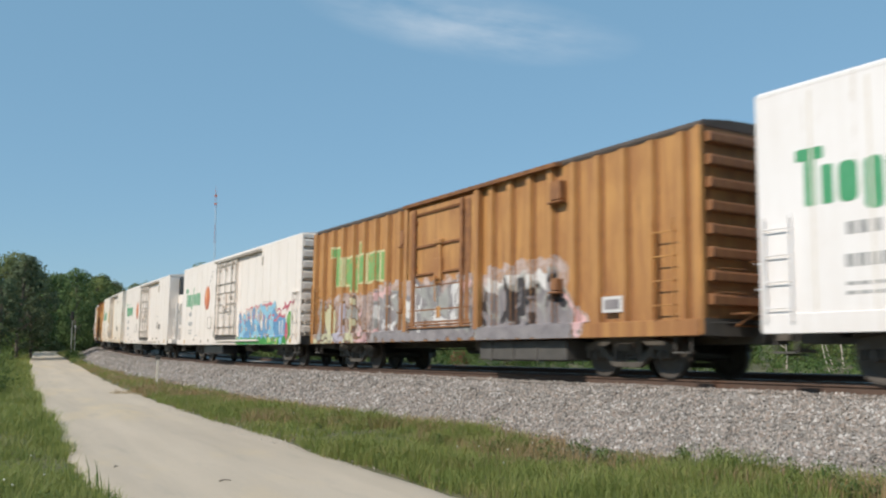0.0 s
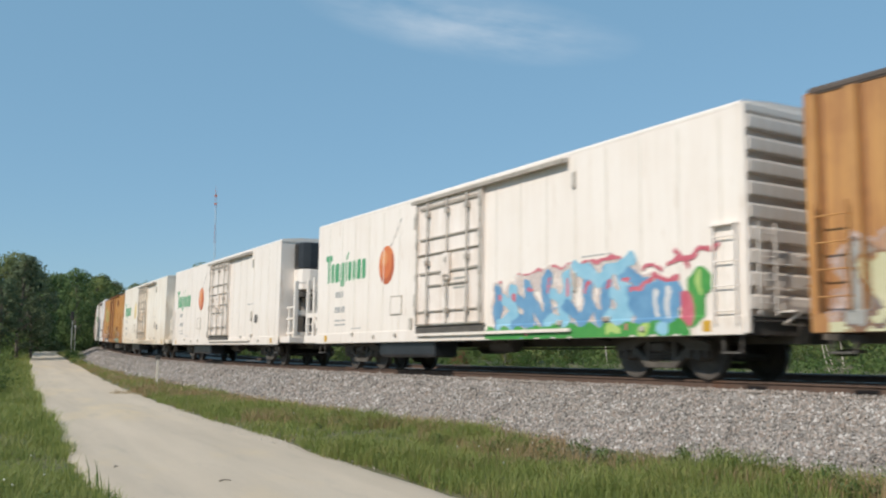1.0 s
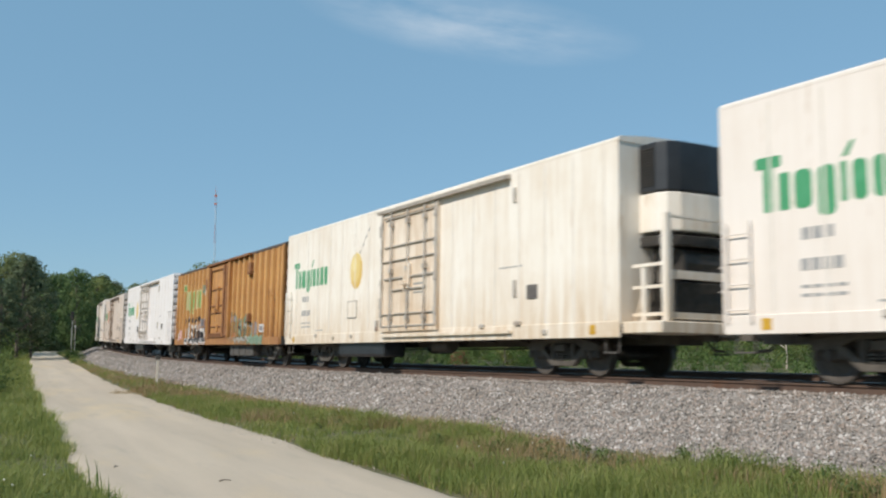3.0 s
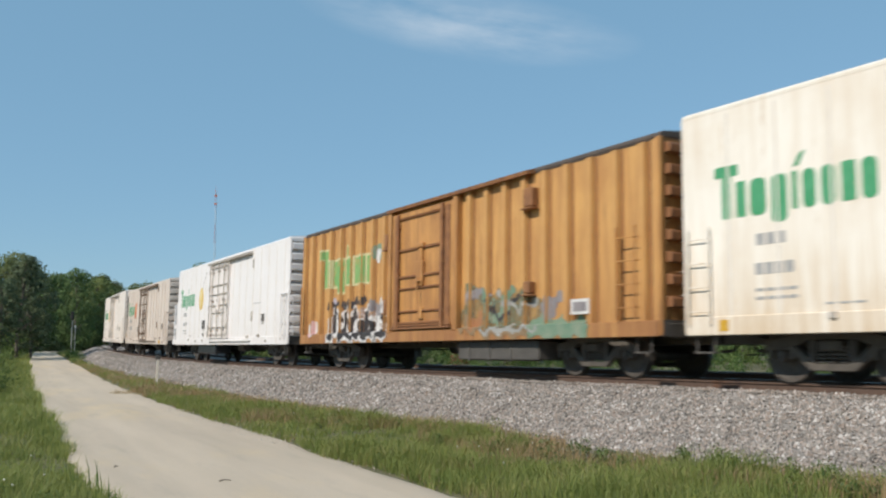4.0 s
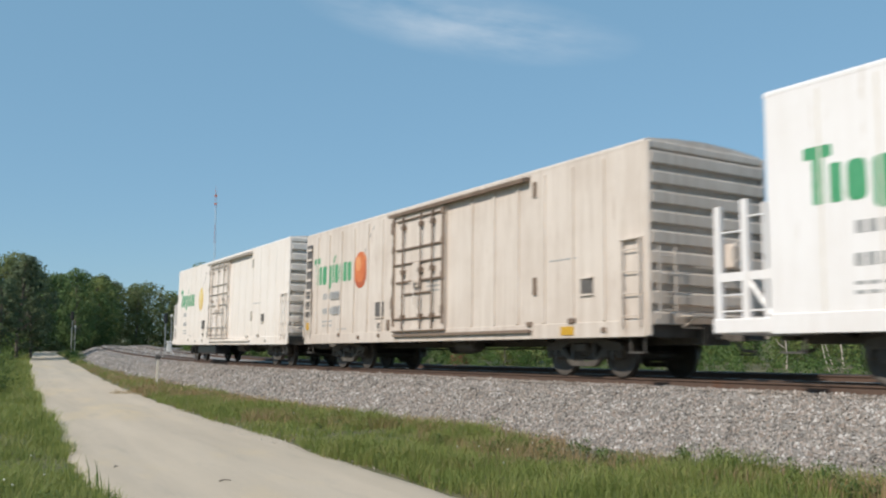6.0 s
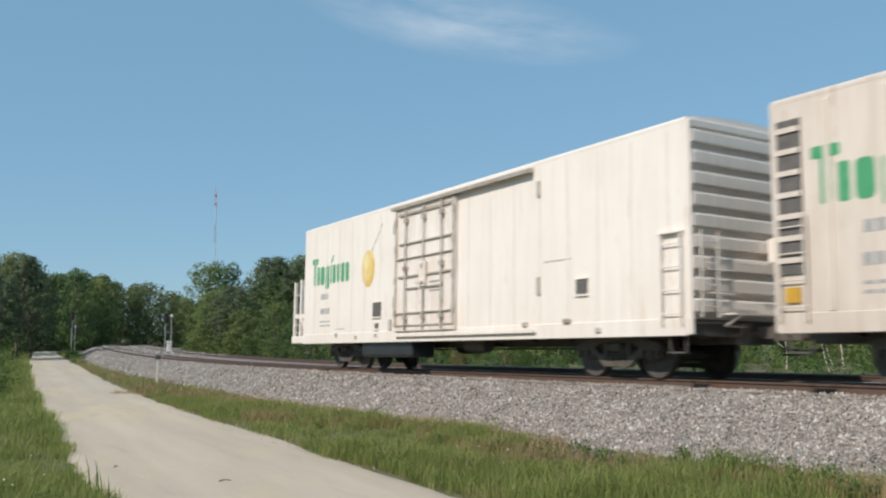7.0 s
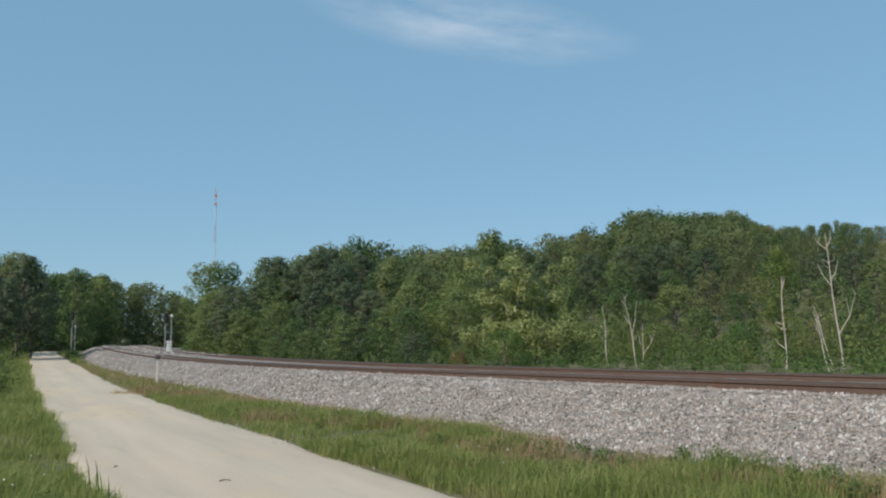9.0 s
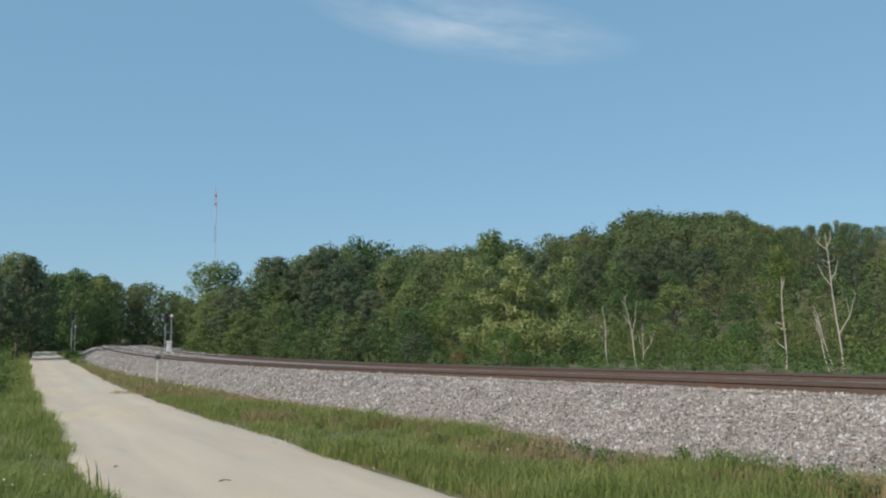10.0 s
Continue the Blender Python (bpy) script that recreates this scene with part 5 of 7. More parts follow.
def build_train():
    """The nine cars, in running order, each with the s of its rear body end at 0 s."""
    rng = random.Random(5)
    cars = []
    a = white_car("bright white refrigerator car with green word mark and ribbed ends", M_WHITE, M_FRUIT)
    cars.append((a, 9.0, 17.15))
    b, conf, X = orange_car("dull orange ribbed box car with pale and grey graffiti", M_ORANGE_OLD)
    st = [("mist", 0.42, [(X(0.7), 1.7), (X(2.4), 1.8), (X(4.1), 1.75)]), ("mist", 0.40, [(X(0.6), 1.15), (X(4.2), 1.15)]), ("yel", 0.10, [(X(0.35), 0.83), (X(1.9), 0.84)]), ("lilac", 0.10, [(X(1.9), 0.84), (X(2.5), 0.83)]),
          ("yel", 0.14, [(X(2.7), 0.86), (X(3.1), 0.88)]), ("pink", 0.12, [(X(3.5), 0.85), (X(4.1), 0.84)])]
    for fill, wide, pts in (("silver", 0.20, [(0.75, 1.0), (0.72, 1.75)]), ("yel", 0.19, [(0.95, 1.65), (1.15, 1.05)]), ("yel", 0.18, [(1.45, 1.05), (1.45, 1.8)]), ("lilac", 0.24, [(2.05, 1.1), (2.1, 1.7)]),
                            ("yel", 0.20, [(2.85, 0.95), (2.85, 1.85)]), ("silver", 0.15, [(2.55, 1.62), (3.2, 1.62)]), ("pink", 0.13, [(3.55, 1.0), (3.5, 1.65)])):
        pts = [(X(u), z) for u, z in pts]
        st += [("smoke", wide + 0.07, pts), (fill, wide, pts)]
    st += [("lilac", 0.05, [(X(2.07), 1.2), (X(2.09), 1.6)]), ("grey", 0.05, [(X(2.02), 1.25), (X(2.1), 1.6)])]
    paint(b, "graffiti", st, conf, PAINTS, 0.05, "pale yellow, lilac and white sprayed shapes")
    st = [("mist", 0.42, [(X(4.3), 1.8), (X(5.6), 2.0), (X(7.5), 1.85), (X(9.6), 1.9)]), ("silver", 0.36, [(X(4.3), 1.2), (X(6.5), 1.35), (X(9.5), 1.2)]), ("silver", 0.25, [(X(4.6), 1.85), (X(5.6), 1.95), (X(6.4), 1.7), (X(9.4), 1.75)]), ("lilac", 0.10, [(X(4.2), 0.85), (X(9.6), 0.85)]), ("smoke", 0.26, [(X(4.4), 0.95), (X(7.0), 1.0), (X(9.6), 0.98)])] + wild_letters(rng, X(4.3), X(9.6), 0.9, 2.05, 6, ("silver", "white"), "grey", "grey", 0.20)
    st += [("grey", 0.05, [(X(u), 0.9), (X(u + 0.3), 1.4), (X(u + 0.15), 1.95)]) for u in (4.5, 5.1, 6.0, 6.9, 7.6, 8.5, 9.2)]
    st += [("grey", 0.17, [(X(5.2), 1.5), (X(5.6), 1.5)]), ("grey", 0.07, [(X(4.5), 1.0), (X(6.0), 0.95), (X(8.9), 1.05)]), ("pink", 0.15, [(X(4.0), 0.8), (X(4.4), 1.0)]), ("grey", 0.10, [(X(5.0), 0.86), (X(7.0), 0.84), (X(9.7), 0.88)]), ("pink", 0.09, [(X(4.2), 2.0), (X(5.2), 2.1)]), ("pink", 0.08, [(X(9.2), 2.0), (X(9.7), 2.1)])]
    paint(b, "graffiti", st, conf, PAINTS, 0.06, "silver and white sprayed shapes across the door")
    st = [("mist", 0.42, [(X(9.95), 1.85), (X(11.3), 2.05), (X(12.7), 1.95)]), ("mist", 0.3, [(X(12.8), 1.6), (X(13.4), 1.0)]), ("white", 0.16, [(X(9.95), 1.85), (X(11.2), 2.0), (X(12.3), 1.95)]), ("grey", 0.5, [(X(10.1), 1.25), (X(11.4), 1.35), (X(12.8), 1.25)]), ("smoke", 0.2, [(X(10.0), 0.9), (X(13.4), 0.86)])] + wild_letters(rng, X(10.0), X(12.9), 0.85, 1.95, 5, ("black", "grey", "black"), "silver", "grey", 0.16)
    st += [("grey", 0.2, [(X(10.1), 0.95), (X(12.9), 0.85)]), ("grey", 0.25, [(X(12.7), 1.2), (X(13.1), 0.9)]), ("pink", 0.07, [(X(12.9), 1.65), (X(13.4), 1.2), (X(13.55), 0.8)])]
    paint(b, "graffiti", st, conf, PAINTS, 0.06, "black and grey sprayed shapes with a white cloud")
    cars.append((b, 26.85, 16.65))
    c = white_car("cream white refrigerator car with blue and red graffiti", M_CREAM, M_FRUIT, rear="platform", boxes=False, open_base=True)
    flat = lambda x, z: np.where(np.asarray(z) < 1.05, -1.569, -1.556)
    X = lambda u: u - 17.15 / 2
    st = wild_letters(rng, X(10.25), X(15.0), 1.0, 2.05, 8, ("blue", "sky", "blue"), "mist", "red", 0.15)
    st = [("red", 0.07, [(X(10.2), 1.2), (X(10.4), 2.0)]), ("red", 0.06, [(X(11.0), 2.05), (X(12.4), 2.15), (X(14.3), 2.2)]), ("mist", 0.2, [(X(11.0), 1.9), (X(14.6), 2.0)]), ("blue", 0.30, [(X(10.4), 1.0), (X(12.5), 1.05), (X(15.5), 1.05)])] + st
    st += [("sky", 0.13, [(X(13.0), 2.15), (X(13.7), 1.85), (X(14.6), 2.15)]), ("blue", 0.30, [(X(14.8), 1.35), (X(15.6), 1.45)]), ("white", 0.07, [(X(15.25), 1.1), (X(15.25), 1.5)]), ("white", 0.07, [(X(15.55), 1.15), (X(15.5), 1.55)]),
           ("red", 0.05, [(X(14.6), 1.55), (X(15.2), 1.78), (X(15.8), 1.7)]), ("red", 0.035, [(X(14.9), 2.0), (X(15.4), 1.95)]), ("red", 0.05, [(X(15.6), 2.0), (X(16.1), 2.1), (X(16.6), 2.2)]), ("red", 0.04, [(X(15.7), 2.15), (X(16.0), 1.95)]),
           ("leaf", 0.26, [(X(16.1), 1.15), (X(16.25), 1.6)]), ("red", 0.14, [(X(16.0), 1.05), (X(15.95), 1.4)]), ("lime", 0.05, [(X(16.3), 1.4), (X(16.2), 1.75)]),
           ("leaf", 0.13, [(X(9.95), 0.86), (X(15.9), 0.86)]), ("lime", 0.10, [(X(14.0), 0.88), (X(14.2), 0.9)]), ("lime", 0.10, [(X(14.9), 0.86), (X(15.0), 0.9)]), ("sky", 0.10, [(X(15.3), 0.88), (X(15.4), 0.9)]), ("red", 0.06, [(X(11.4), 0.88)]), ("red", 0.06, [(X(14.5), 0.9)])]
    paint(c, "graffiti", st, flat, PAINTS, 0.035, "blue sprayed shapes edged in red over a green strip", 0.03)
    cars.append((c, 45.2, 17.15))
    d = white_car("cream white refrigerator car with a black cooling unit", M_CREAM, M_FRUIT, front="unit", boxes=False, open_base=True, door_u=7.5, fruit_u=5.7)
    cars.append((d, 65.9, 17.1))
    e = white_car("stained white refrigerator car with a black cooling unit", M_STAINED, M_LEMON, front="unit", boxes=False, door_u=7.45, fruit_u=5.65)
    cars.append((e, 85.45, 17.1))
    f, conf, X = orange_car("faded orange ribbed box car with black and white graffiti")
    st = [("mist", 0.30, [(X(2.5), 1.25), (X(3.6), 1.45), (X(5.8), 1.35)]), ("white", 0.16, [(X(5.7), 1.9), (X(6.2), 1.4)]), ("lilac", 0.12, [(X(2.3), 0.85), (X(2.5), 2.0)])]
    st += wild_letters(rng, X(2.3), X(6.2), 0.88, 1.85, 5, ("black",), "white", None, 0.15)
    st += [("black", 0.10, [(X(2.2), 1.88), (X(4.6), 1.95)]), ("white", 0.12, [(X(2.9), 1.0), (X(2.85), 1.5)]), ("white", 0.11, [(X(4.0), 1.0), (X(4.05), 1.3)]), ("white", 0.13, [(X(5.5), 1.0), (X(5.5), 1.5)]),
           ("grey", 0.16, [(X(5.0), 1.75), (X(5.7), 1.7)]), ("white", 0.2, [(X(0.8), 1.2), (X(1.0), 1.25)]), ("pink", 0.1, [(X(0.8), 1.0), (X(0.9), 1.4)])]
    paint(f, "graffiti", st, conf, PAINTS, 0.05, "black and white sprayed shapes")
    st = [("fern", 0.30, [(X(10.2), 1.3), (X(10.5), 1.75), (X(10.9), 1.35)]), ("murk", 0.16, [(X(10.15), 1.1), (X(11.2), 1.05)]), ("rust", 0.13, [(X(10.6), 1.15), (X(11.0), 1.5)]), ("grey", 0.09, [(X(10.3), 1.6), (X(10.6), 1.9), (X(11.1), 1.75)]), ("murk", 0.2, [(X(11.2), 0.98), (X(12.9), 1.0)]), ("fern", 0.42, [(X(11.2), 1.35), (X(12.2), 1.45), (X(13.0), 1.2)]), ("teal", 0.10, [(X(11.0), 1.8), (X(11.5), 1.1), (X(12.0), 1.75)]), ("black", 0.05, [(X(11.1), 1.7), (X(11.6), 1.1), (X(12.3), 1.7)]), ("silver", 0.06, [(X(11.5), 1.75), (X(12.4), 1.3), (X(12.9), 1.6)]),
          ("teal", 0.2, [(X(12.9), 1.0), (X(14.6), 0.9)]), ("grey", 0.16, [(X(13.3), 1.3), (X(13.6), 1.5)]), ("silver", 0.05, [(X(11.0), 0.95), (X(13.2), 0.95)])]
    paint(f, "graffiti", st, conf, PAINTS, 0.06, "dull green and grey sprayed shapes")
    st = [("teal", 0.26, [(X(5.45), 3.3)]), ("white", 0.13, [(X(5.42), 3.12), (X(5.45), 3.3)])]
    paint(f, "round_emblem", st, conf, PAINTS, 0.02, "small green and white round emblem")
    cars.append((f, 102.7, 16.4 + 0.25))
    g = white_car("bright white refrigerator car with a yellow fruit decal", M_WHITE, M_LEMON, rear="platform")
    cars.append((g, 121.25, 17.15))
    hcar = white_car("beige refrigerator car with pressed side seams and brown door gear", M_BEIGE, M_FRUIT, length=16.0, top=4.24, hardware=M_BAR_BROWN, rib_side=True, door_u=6.35, fruit_u=4.15)
    for xa, xb, za, zb in ((-7.83, -7.57, 1.19, 1.42), (5.6, 6.0, 0.80, 0.97)):
        bm = bmesh.new()
        box(bm, xa, xb, -1.585, -1.565, za, zb)
        part("yellow_plate", closed(bm), M_YELLOW, hcar)
    marks(hcar, -1.578, ((-5.92, -5.25, 2.08, 2.33), (-5.80, -5.12, 1.62, 1.88)), M_MARK)
    # ladder well in the side at the rear
    bm = bmesh.new()
    box(bm, -7.90, -7.50, -1.585, -1.56, 1.62, 3.96)
    well = part("ladder_well", closed(bm), M_BOX, hcar, "dark ladder well with pale rungs")
    for k in range(7):
        bm = bmesh.new()
        box(bm, -7.90, -7.50, -1.62, -1.584, 1.78 + k * 0.33, 1.86 + k * 0.33)
        part("rung", closed(bm), M_BEIGE, well)
    cars.append((hcar, 139.85, 16.0))
    i = white_car("cream white last refrigerator car with a yellow fruit decal", M_CREAM, M_LEMON, rear="platform")
    bm = bmesh.new()
    box(bm, -9.45, -9.27, -1.0, -0.82, 1.18, 1.46)
    bevelled(bm, 0.03, 2)
    part("marker_lamp", closed(bm), P_RED, i, "small red rear marker box")
    cars.append((i, 158.75, 17.15))
    return cars


TRAIN = build_train()


# ================= small things along the line =================
def marker_post():
    root = new("marker_post")
    tagged(root, "weathered white marker post with a dark cap", "post")
    s, off = 38.6, 3.94
    x, y = plan(s, off)
    z = float(ground_z(x, y)) - 0.05
    root.matrix_world = pose(float(x), float(y), z, 0, 1.0, 20)
    bm = bmesh.new()
    box(bm, -0.045, 0.045, -0.04, 0.04, 0, 1.18)
    bevelled(bm, 0.01)
    part("post", closed(bm), M_POST_W, root)
    bm = bmesh.new()
    box(bm, -0.11, 0.11, -0.07, 0.07, 1.14, 1.30)
    bevelled(bm, 0.015)
    part("cap", closed(bm), M_POST_D, root, "dark metal cap")


def signal(bearing_x, y, z0, height, lamp_head, label, mat=None):
    root = new("signal_mast")
    tagged(root, label, "signal mast", "signals at the bend")
    root.matrix_world = pose(bearing_x, y, z0, 0, 0, 20)
    bm = bmesh.new()
    tube(bm, (0, 0, 0), (0, 0, height), 0.055, 0.045, 10)
    tube(bm, (0, 0, 0), (0, 0, 0.35), 0.14, 0.11, 10)
    part("pole", closed(bm), mat or M_POLE, root)
    if lamp_head:
        bm = bmesh.new()
        box(bm, -0.16, 0.16, -0.08, 0.08, height - 0.1, height + 0.75)
        bevelled(bm, 0.05, 2)
        hd = part("signal_head", closed(bm), M_SIGNAL, root, "black signal head with hooded lenses")
        for k in range(3):
            bm = bmesh.new()
            tube(bm, (0, -0.10, height + 0.10 + k * 0.27), (0, -0.30, height + 0.10 + k * 0.27), 0.09, n=12)
            part("hood", closed(bm), M_SIGNAL, hd)
        bm = bmesh.new()
        for k in range(int(height / 0.35)):
            box(bm, -0.02, 0.02, 0.07, 0.20, 0.4 + k * 0.35, 0.43 + k * 0.35)
        part("rung", closed(bm), mat or M_POLE, root)
    else:
        bm = bmesh.new()
        box(bm, -0.10, 0.10, -0.09, 0.09, height - 0.05, height + 0.18)
        bevelled(bm, 0.03)
        part("lamp_box", closed(bm), M_CASE, root, "pale box on the top")


def signal_case(x, y, z):
    root = new("signal_case")
    tagged(root, "white trackside equipment cabinet with a low roof", "cabinet")
    root.matrix_world = pose(x, y, z, 0, 0, 20)
    bm = bmesh.new()
    box(bm, -0.20, 0.20, -0.2, 0.2, 0.1, 1.55)
    bevelled(bm, 0.02)
    part("body", closed(bm), M_CASE, root)
    bm = bmesh.new()
    prism(bm, [(-0.25, 1.55), (-0.25, 1.60), (0, 1.66), (0.25, 1.60), (0.25, 1.55)], "x", -0.24, 0.24)
    part("roof", closed(bm), M_CASE, root)
    bm = bmesh.new()
    box(bm, -0.17, 0.17, -0.222, -0.2, 0.2, 1.48)
    bevelled(bm, 0.008)
    part("door", closed(bm), M_CASE, root)
    bm = bmesh.new()
    box(bm, -0.28, 0.28, -0.28, 0.28, -0.2, 0.1)
    part("plinth", closed(bm), M_BEDDING, root)


def radio_mast():
    root = new("radio_mast")
    tagged(root, "tall red and white lattice radio mast beyond the woods", "radio mast")
    base = Vector((-222.8, 872.0, 1.0))
    top = 158.0
    root.matrix_world = pose(*base)
    bands = 9
    h = top - base.z
    legs = [Vector((0.9 * math.cos(a), 0.9 * math.sin(a), 0)) for a in (0.3, 0.3 + math.tau / 3, 0.3 + 2 * math.tau / 3)]
    for k in range(bands):
        bm = bmesh.new()
        z0, z1 = h * k / bands, h * (k + 1) / bands
        for leg in legs:
            tube(bm, leg + Vector((0, 0, z0)), leg + Vector((0, 0, z1)), 0.11, n=6)
        n = 6
        for i in range(n):
            za, zb = z0 + (z1 - z0) * i / n, z0 + (z1 - z0) * (i + 1) / n
            for a, b in ((0, 1), (1, 2), (2, 0)):
                tube(bm, legs[a] + Vector((0, 0, za)), legs[b] + Vector((0, 0, zb)), 0.045, n=4)
        part("mast_section", closed(bm), M_MAST_R if k % 2 == 0 else M_MAST_W, root)
    bm = bmesh.new()
    tube(bm, (0, 0, h), (0, 0, h + 5), 0.2, 0.1, 6)
    for z in (h - 6, h - 14):
        box(bm, -1.3, 1.3, -0.4, 0.4, z - 0.9, z + 0.9)
    part("antenna", closed(bm), M_MAST_R, root)


marker_post()


def earth(x, y):
    return float(ground_z(x, y))


signal(-37.75, 92.6, earth(-37.75, 92.6), 3.05, False, "slim pale pole with a small box on top beside the road", mat=M_POST_W)
signal(-38.5, 93.6, earth(-38.5, 93.6), 3.9, True, "slim signal mast with a black head beside the road")
signal(-23.55, 76.5, -0.35, 3.35, True, "galvanised signal mast with a black head at the bend")
signal(-23.5, 78.0, -0.35, 3.9, False, "galvanised pole behind the track at the bend")
signal_case(-23.4, 77.2, -0.25)
radio_mast()


# ================= plants =================
def limb(bm, pts, r0, r1, n=6):
    """A tapered, bent branch."""
    for i in range(len(pts) - 1):
        a, b = i / (len(pts) - 1), (i + 1) / (len(pts) - 1)
        tube(bm, pts[i], pts[i + 1], r0 + (r1 - r0) * a, r0 + (r1 - r0) * b, n, cap=False)


def leaf_cloud(rng, centres, radii, counts, size, squash=0.8, heart=None):
    """Small folded leaf sprays round the clump centres; they catch the light as the clump does. heart: the crown's middle."""
    cen = np.repeat(np.asarray(centres, float), counts, 0)
    rad = np.repeat(radii, counts)
    n = len(cen)
    d = rng.normal(0, 1, (n, 3))
    d /= np.linalg.norm(d, axis=1)[:, None]
    r = rad * rng.uniform(0.58, 1.0, n)
    p = cen + d * r[:, None] * np.array([1, 1, squash])
    nrm = d * 0.9 + rng.normal(0, 0.42, (n, 3)) + np.array([0, 0, 0.25])
    nrm /= np.linalg.norm(nrm, axis=1)[:, None]
    t = np.cross(nrm, rng.normal(0, 1, (n, 3)))
    t /= np.linalg.norm(t, axis=1)[:, None]
    b = np.cross(nrm, t)
    k = size * rng.uniform(0.55, 1.3, n)[:, None]
    v = np.stack([p - t * k, p + t * k * 0.9, p + b * k * 0.75 - nrm * k * 0.2], 1)
    soft = d * 0.75 + nrm * 0.35 + np.array([0, 0, 0.15])
    if heart is not None:
        h = p - np.asarray(heart, float)
        soft = soft + 0.5 * h / (np.linalg.norm(h, axis=1)[:, None] + 1e-6)
    soft /= np.linalg.norm(soft, axis=1)[:, None]
    f = np.arange(n * 3).reshape(n, 3)
    return v.reshape(-1, 3), f, np.repeat(soft, 3, 0)


def tree_kind(name, label, seed, leaf, shape, size, n_clump, n_leaf, group, height=10.0, wide=3.2, bare=0.22, clump=0.29, squash=0.8):
    """A tree 'height' metres tall: trunk, limbs, uneven crown of leaf sprays."""
    rng = np.random.default_rng(seed)
    root = new(name)
    tagged(root, label, "tree", group)
    bm = bmesh.new()
    lean = rng.normal(0, 0.25, 2)
    knots = [Vector((lean[0] * z * z, lean[1] * z * z, z * height * 0.92)) for z in np.linspace(0, 1, 6)]
    limb(bm, knots, 0.17 * height / 10, 0.03, 7)
    centres, radii = [], []
    for k in range(n_clump):
        f = (k + 0.5) / n_clump
        z = bare + (0.97 - bare) * f
        if shape == "round":
            w = wide * (math.sin(min(1.0, (z - bare) / (1 - bare)) ** 0.75 * math.pi) ** 0.6) * 0.95 + 0.25
        elif shape == "cone":
            w = wide * (1 - (z - bare) / (1 - bare)) ** 0.8 + 0.25
        else:
            w = wide * (0.55 + 0.45 * math.sin(z * 9 + seed)) * (1.0 - 0.55 * max(0, z - 0.6) / 0.4)
        a = k * 2.399 + rng.uniform(-0.5, 0.5)
        rr = w * rng.uniform(0.35, 0.95)
        c = Vector((math.cos(a) * rr + lean[0] * z * z, math.sin(a) * rr + lean[1] * z * z, z * height))
        centres.append(c)
        radii.append(rng.uniform(0.65, 1.15) * (clump * wide) * (0.75 if shape == "cone" else 1.0))
        if k % 3 == 0:
            s = Vector((lean[0] * z * z * 0.6, lean[1] * z * z * 0.6, max(0.12, z - 0.13) * height))
            limb(bm, [s, (s + c) / 2 + Vector((0, 0, 0.25)), c], 0.055 * height / 10, 0.015, 4)
    part("trunk", closed(bm), M_BARK, root)
    counts = np.maximum(8, (n_leaf * np.array(radii) ** 2 / np.sum(np.array(radii) ** 2)).astype(int))
    v, fc, nv = leaf_cloud(rng, np.array(centres), np.array(radii), counts, size, squash, (lean[0] * 0.3, lean[1] * 0.3, height * (0.45 + bare * 0.4)))
    part_np("crown", v, fc, leaf, root, normals=nv)
    return root


WOODS = "trees of the wood edge"
KINDS = [
    tree_kind("oak_tree", "dark green broadleaf tree with a full rounded crown", 1, M_LEAF_A, "round", 0.25, 56, 2600, WOODS, wide=4.0, bare=0.14),
    tree_kind("sweetgum_tree", "mid-green broadleaf tree with an uneven tall crown", 2, M_LEAF_B, "round", 0.24, 52, 2600, WOODS, wide=3.4, bare=0.10),
    tree_kind("pine_tree", "dark pine with a ragged narrow crown", 3, M_LEAF_P, "cone", 0.19, 60, 3600, WOODS, wide=2.9, bare=0.12),
    tree_kind("oak_tree", "dark green broadleaf tree with a broken open crown", 4, M_LEAF_A, "open", 0.25, 50, 2500, WOODS, wide=3.8, bare=0.12),
    tree_kind("poplar_tree", "green slender broadleaf tree with layered clumps", 5, M_LEAF_B, "open", 0.23, 46, 2600, WOODS, wide=3.2, bare=0.08),
    tree_kind("scrub_tree", "olive-brown scrubby tree with a low loose crown", 6, M_LEAF_O, "round", 0.19, 60, 4200, WOODS, wide=4.2, bare=0.03, clump=0.24),
    tree_kind("willow_bush", "bright yellow-green rounded bush with fine leaves", 7, M_LEAF_Y, "round", 0.17, 64, 4800, WOODS, wide=5.0, bare=0.0, clump=0.24),
    tree_kind("pine_tree", "dark pine with a tall soft crown in flat tiers", 8, M_LEAF_P, "round", 0.17, 70, 4800, WOODS, wide=2.7, bare=0.24, clump=0.27, squash=0.5),
    tree_kind("sweetgum_tree", "sunlit green broadleaf tree with a dense leafy crown", 9, M_LEAF_B, "round", 0.16, 70, 6000, WOODS, wide=3.5, bare=0.05, clump=0.25),
]
USED = [False] * len(KINDS)
TREE_RNG = random.Random(21)


def plant(kind, x, y, height, sink=0.25, turn=None, widen=1.0):
    """Set one more tree of that kind; the first use moves the pattern tree itself."""
    k = height / 10.0
    m = pose(x, y, earth(x, y) - sink, 0, 0, TREE_RNG.uniform(0, 360) if turn is None else turn) @ Matrix.Diagonal((k * widen, k * widen, k, 1))
    if USED[kind]:
        return copy_thing(KINDS[kind], m @ Matrix.Diagonal((*(1 / v for v in KINDS[kind].matrix_basis.to_scale()), 1)))
    USED[kind] = True
    KINDS[kind].matrix_basis = m
    return KINDS[kind]


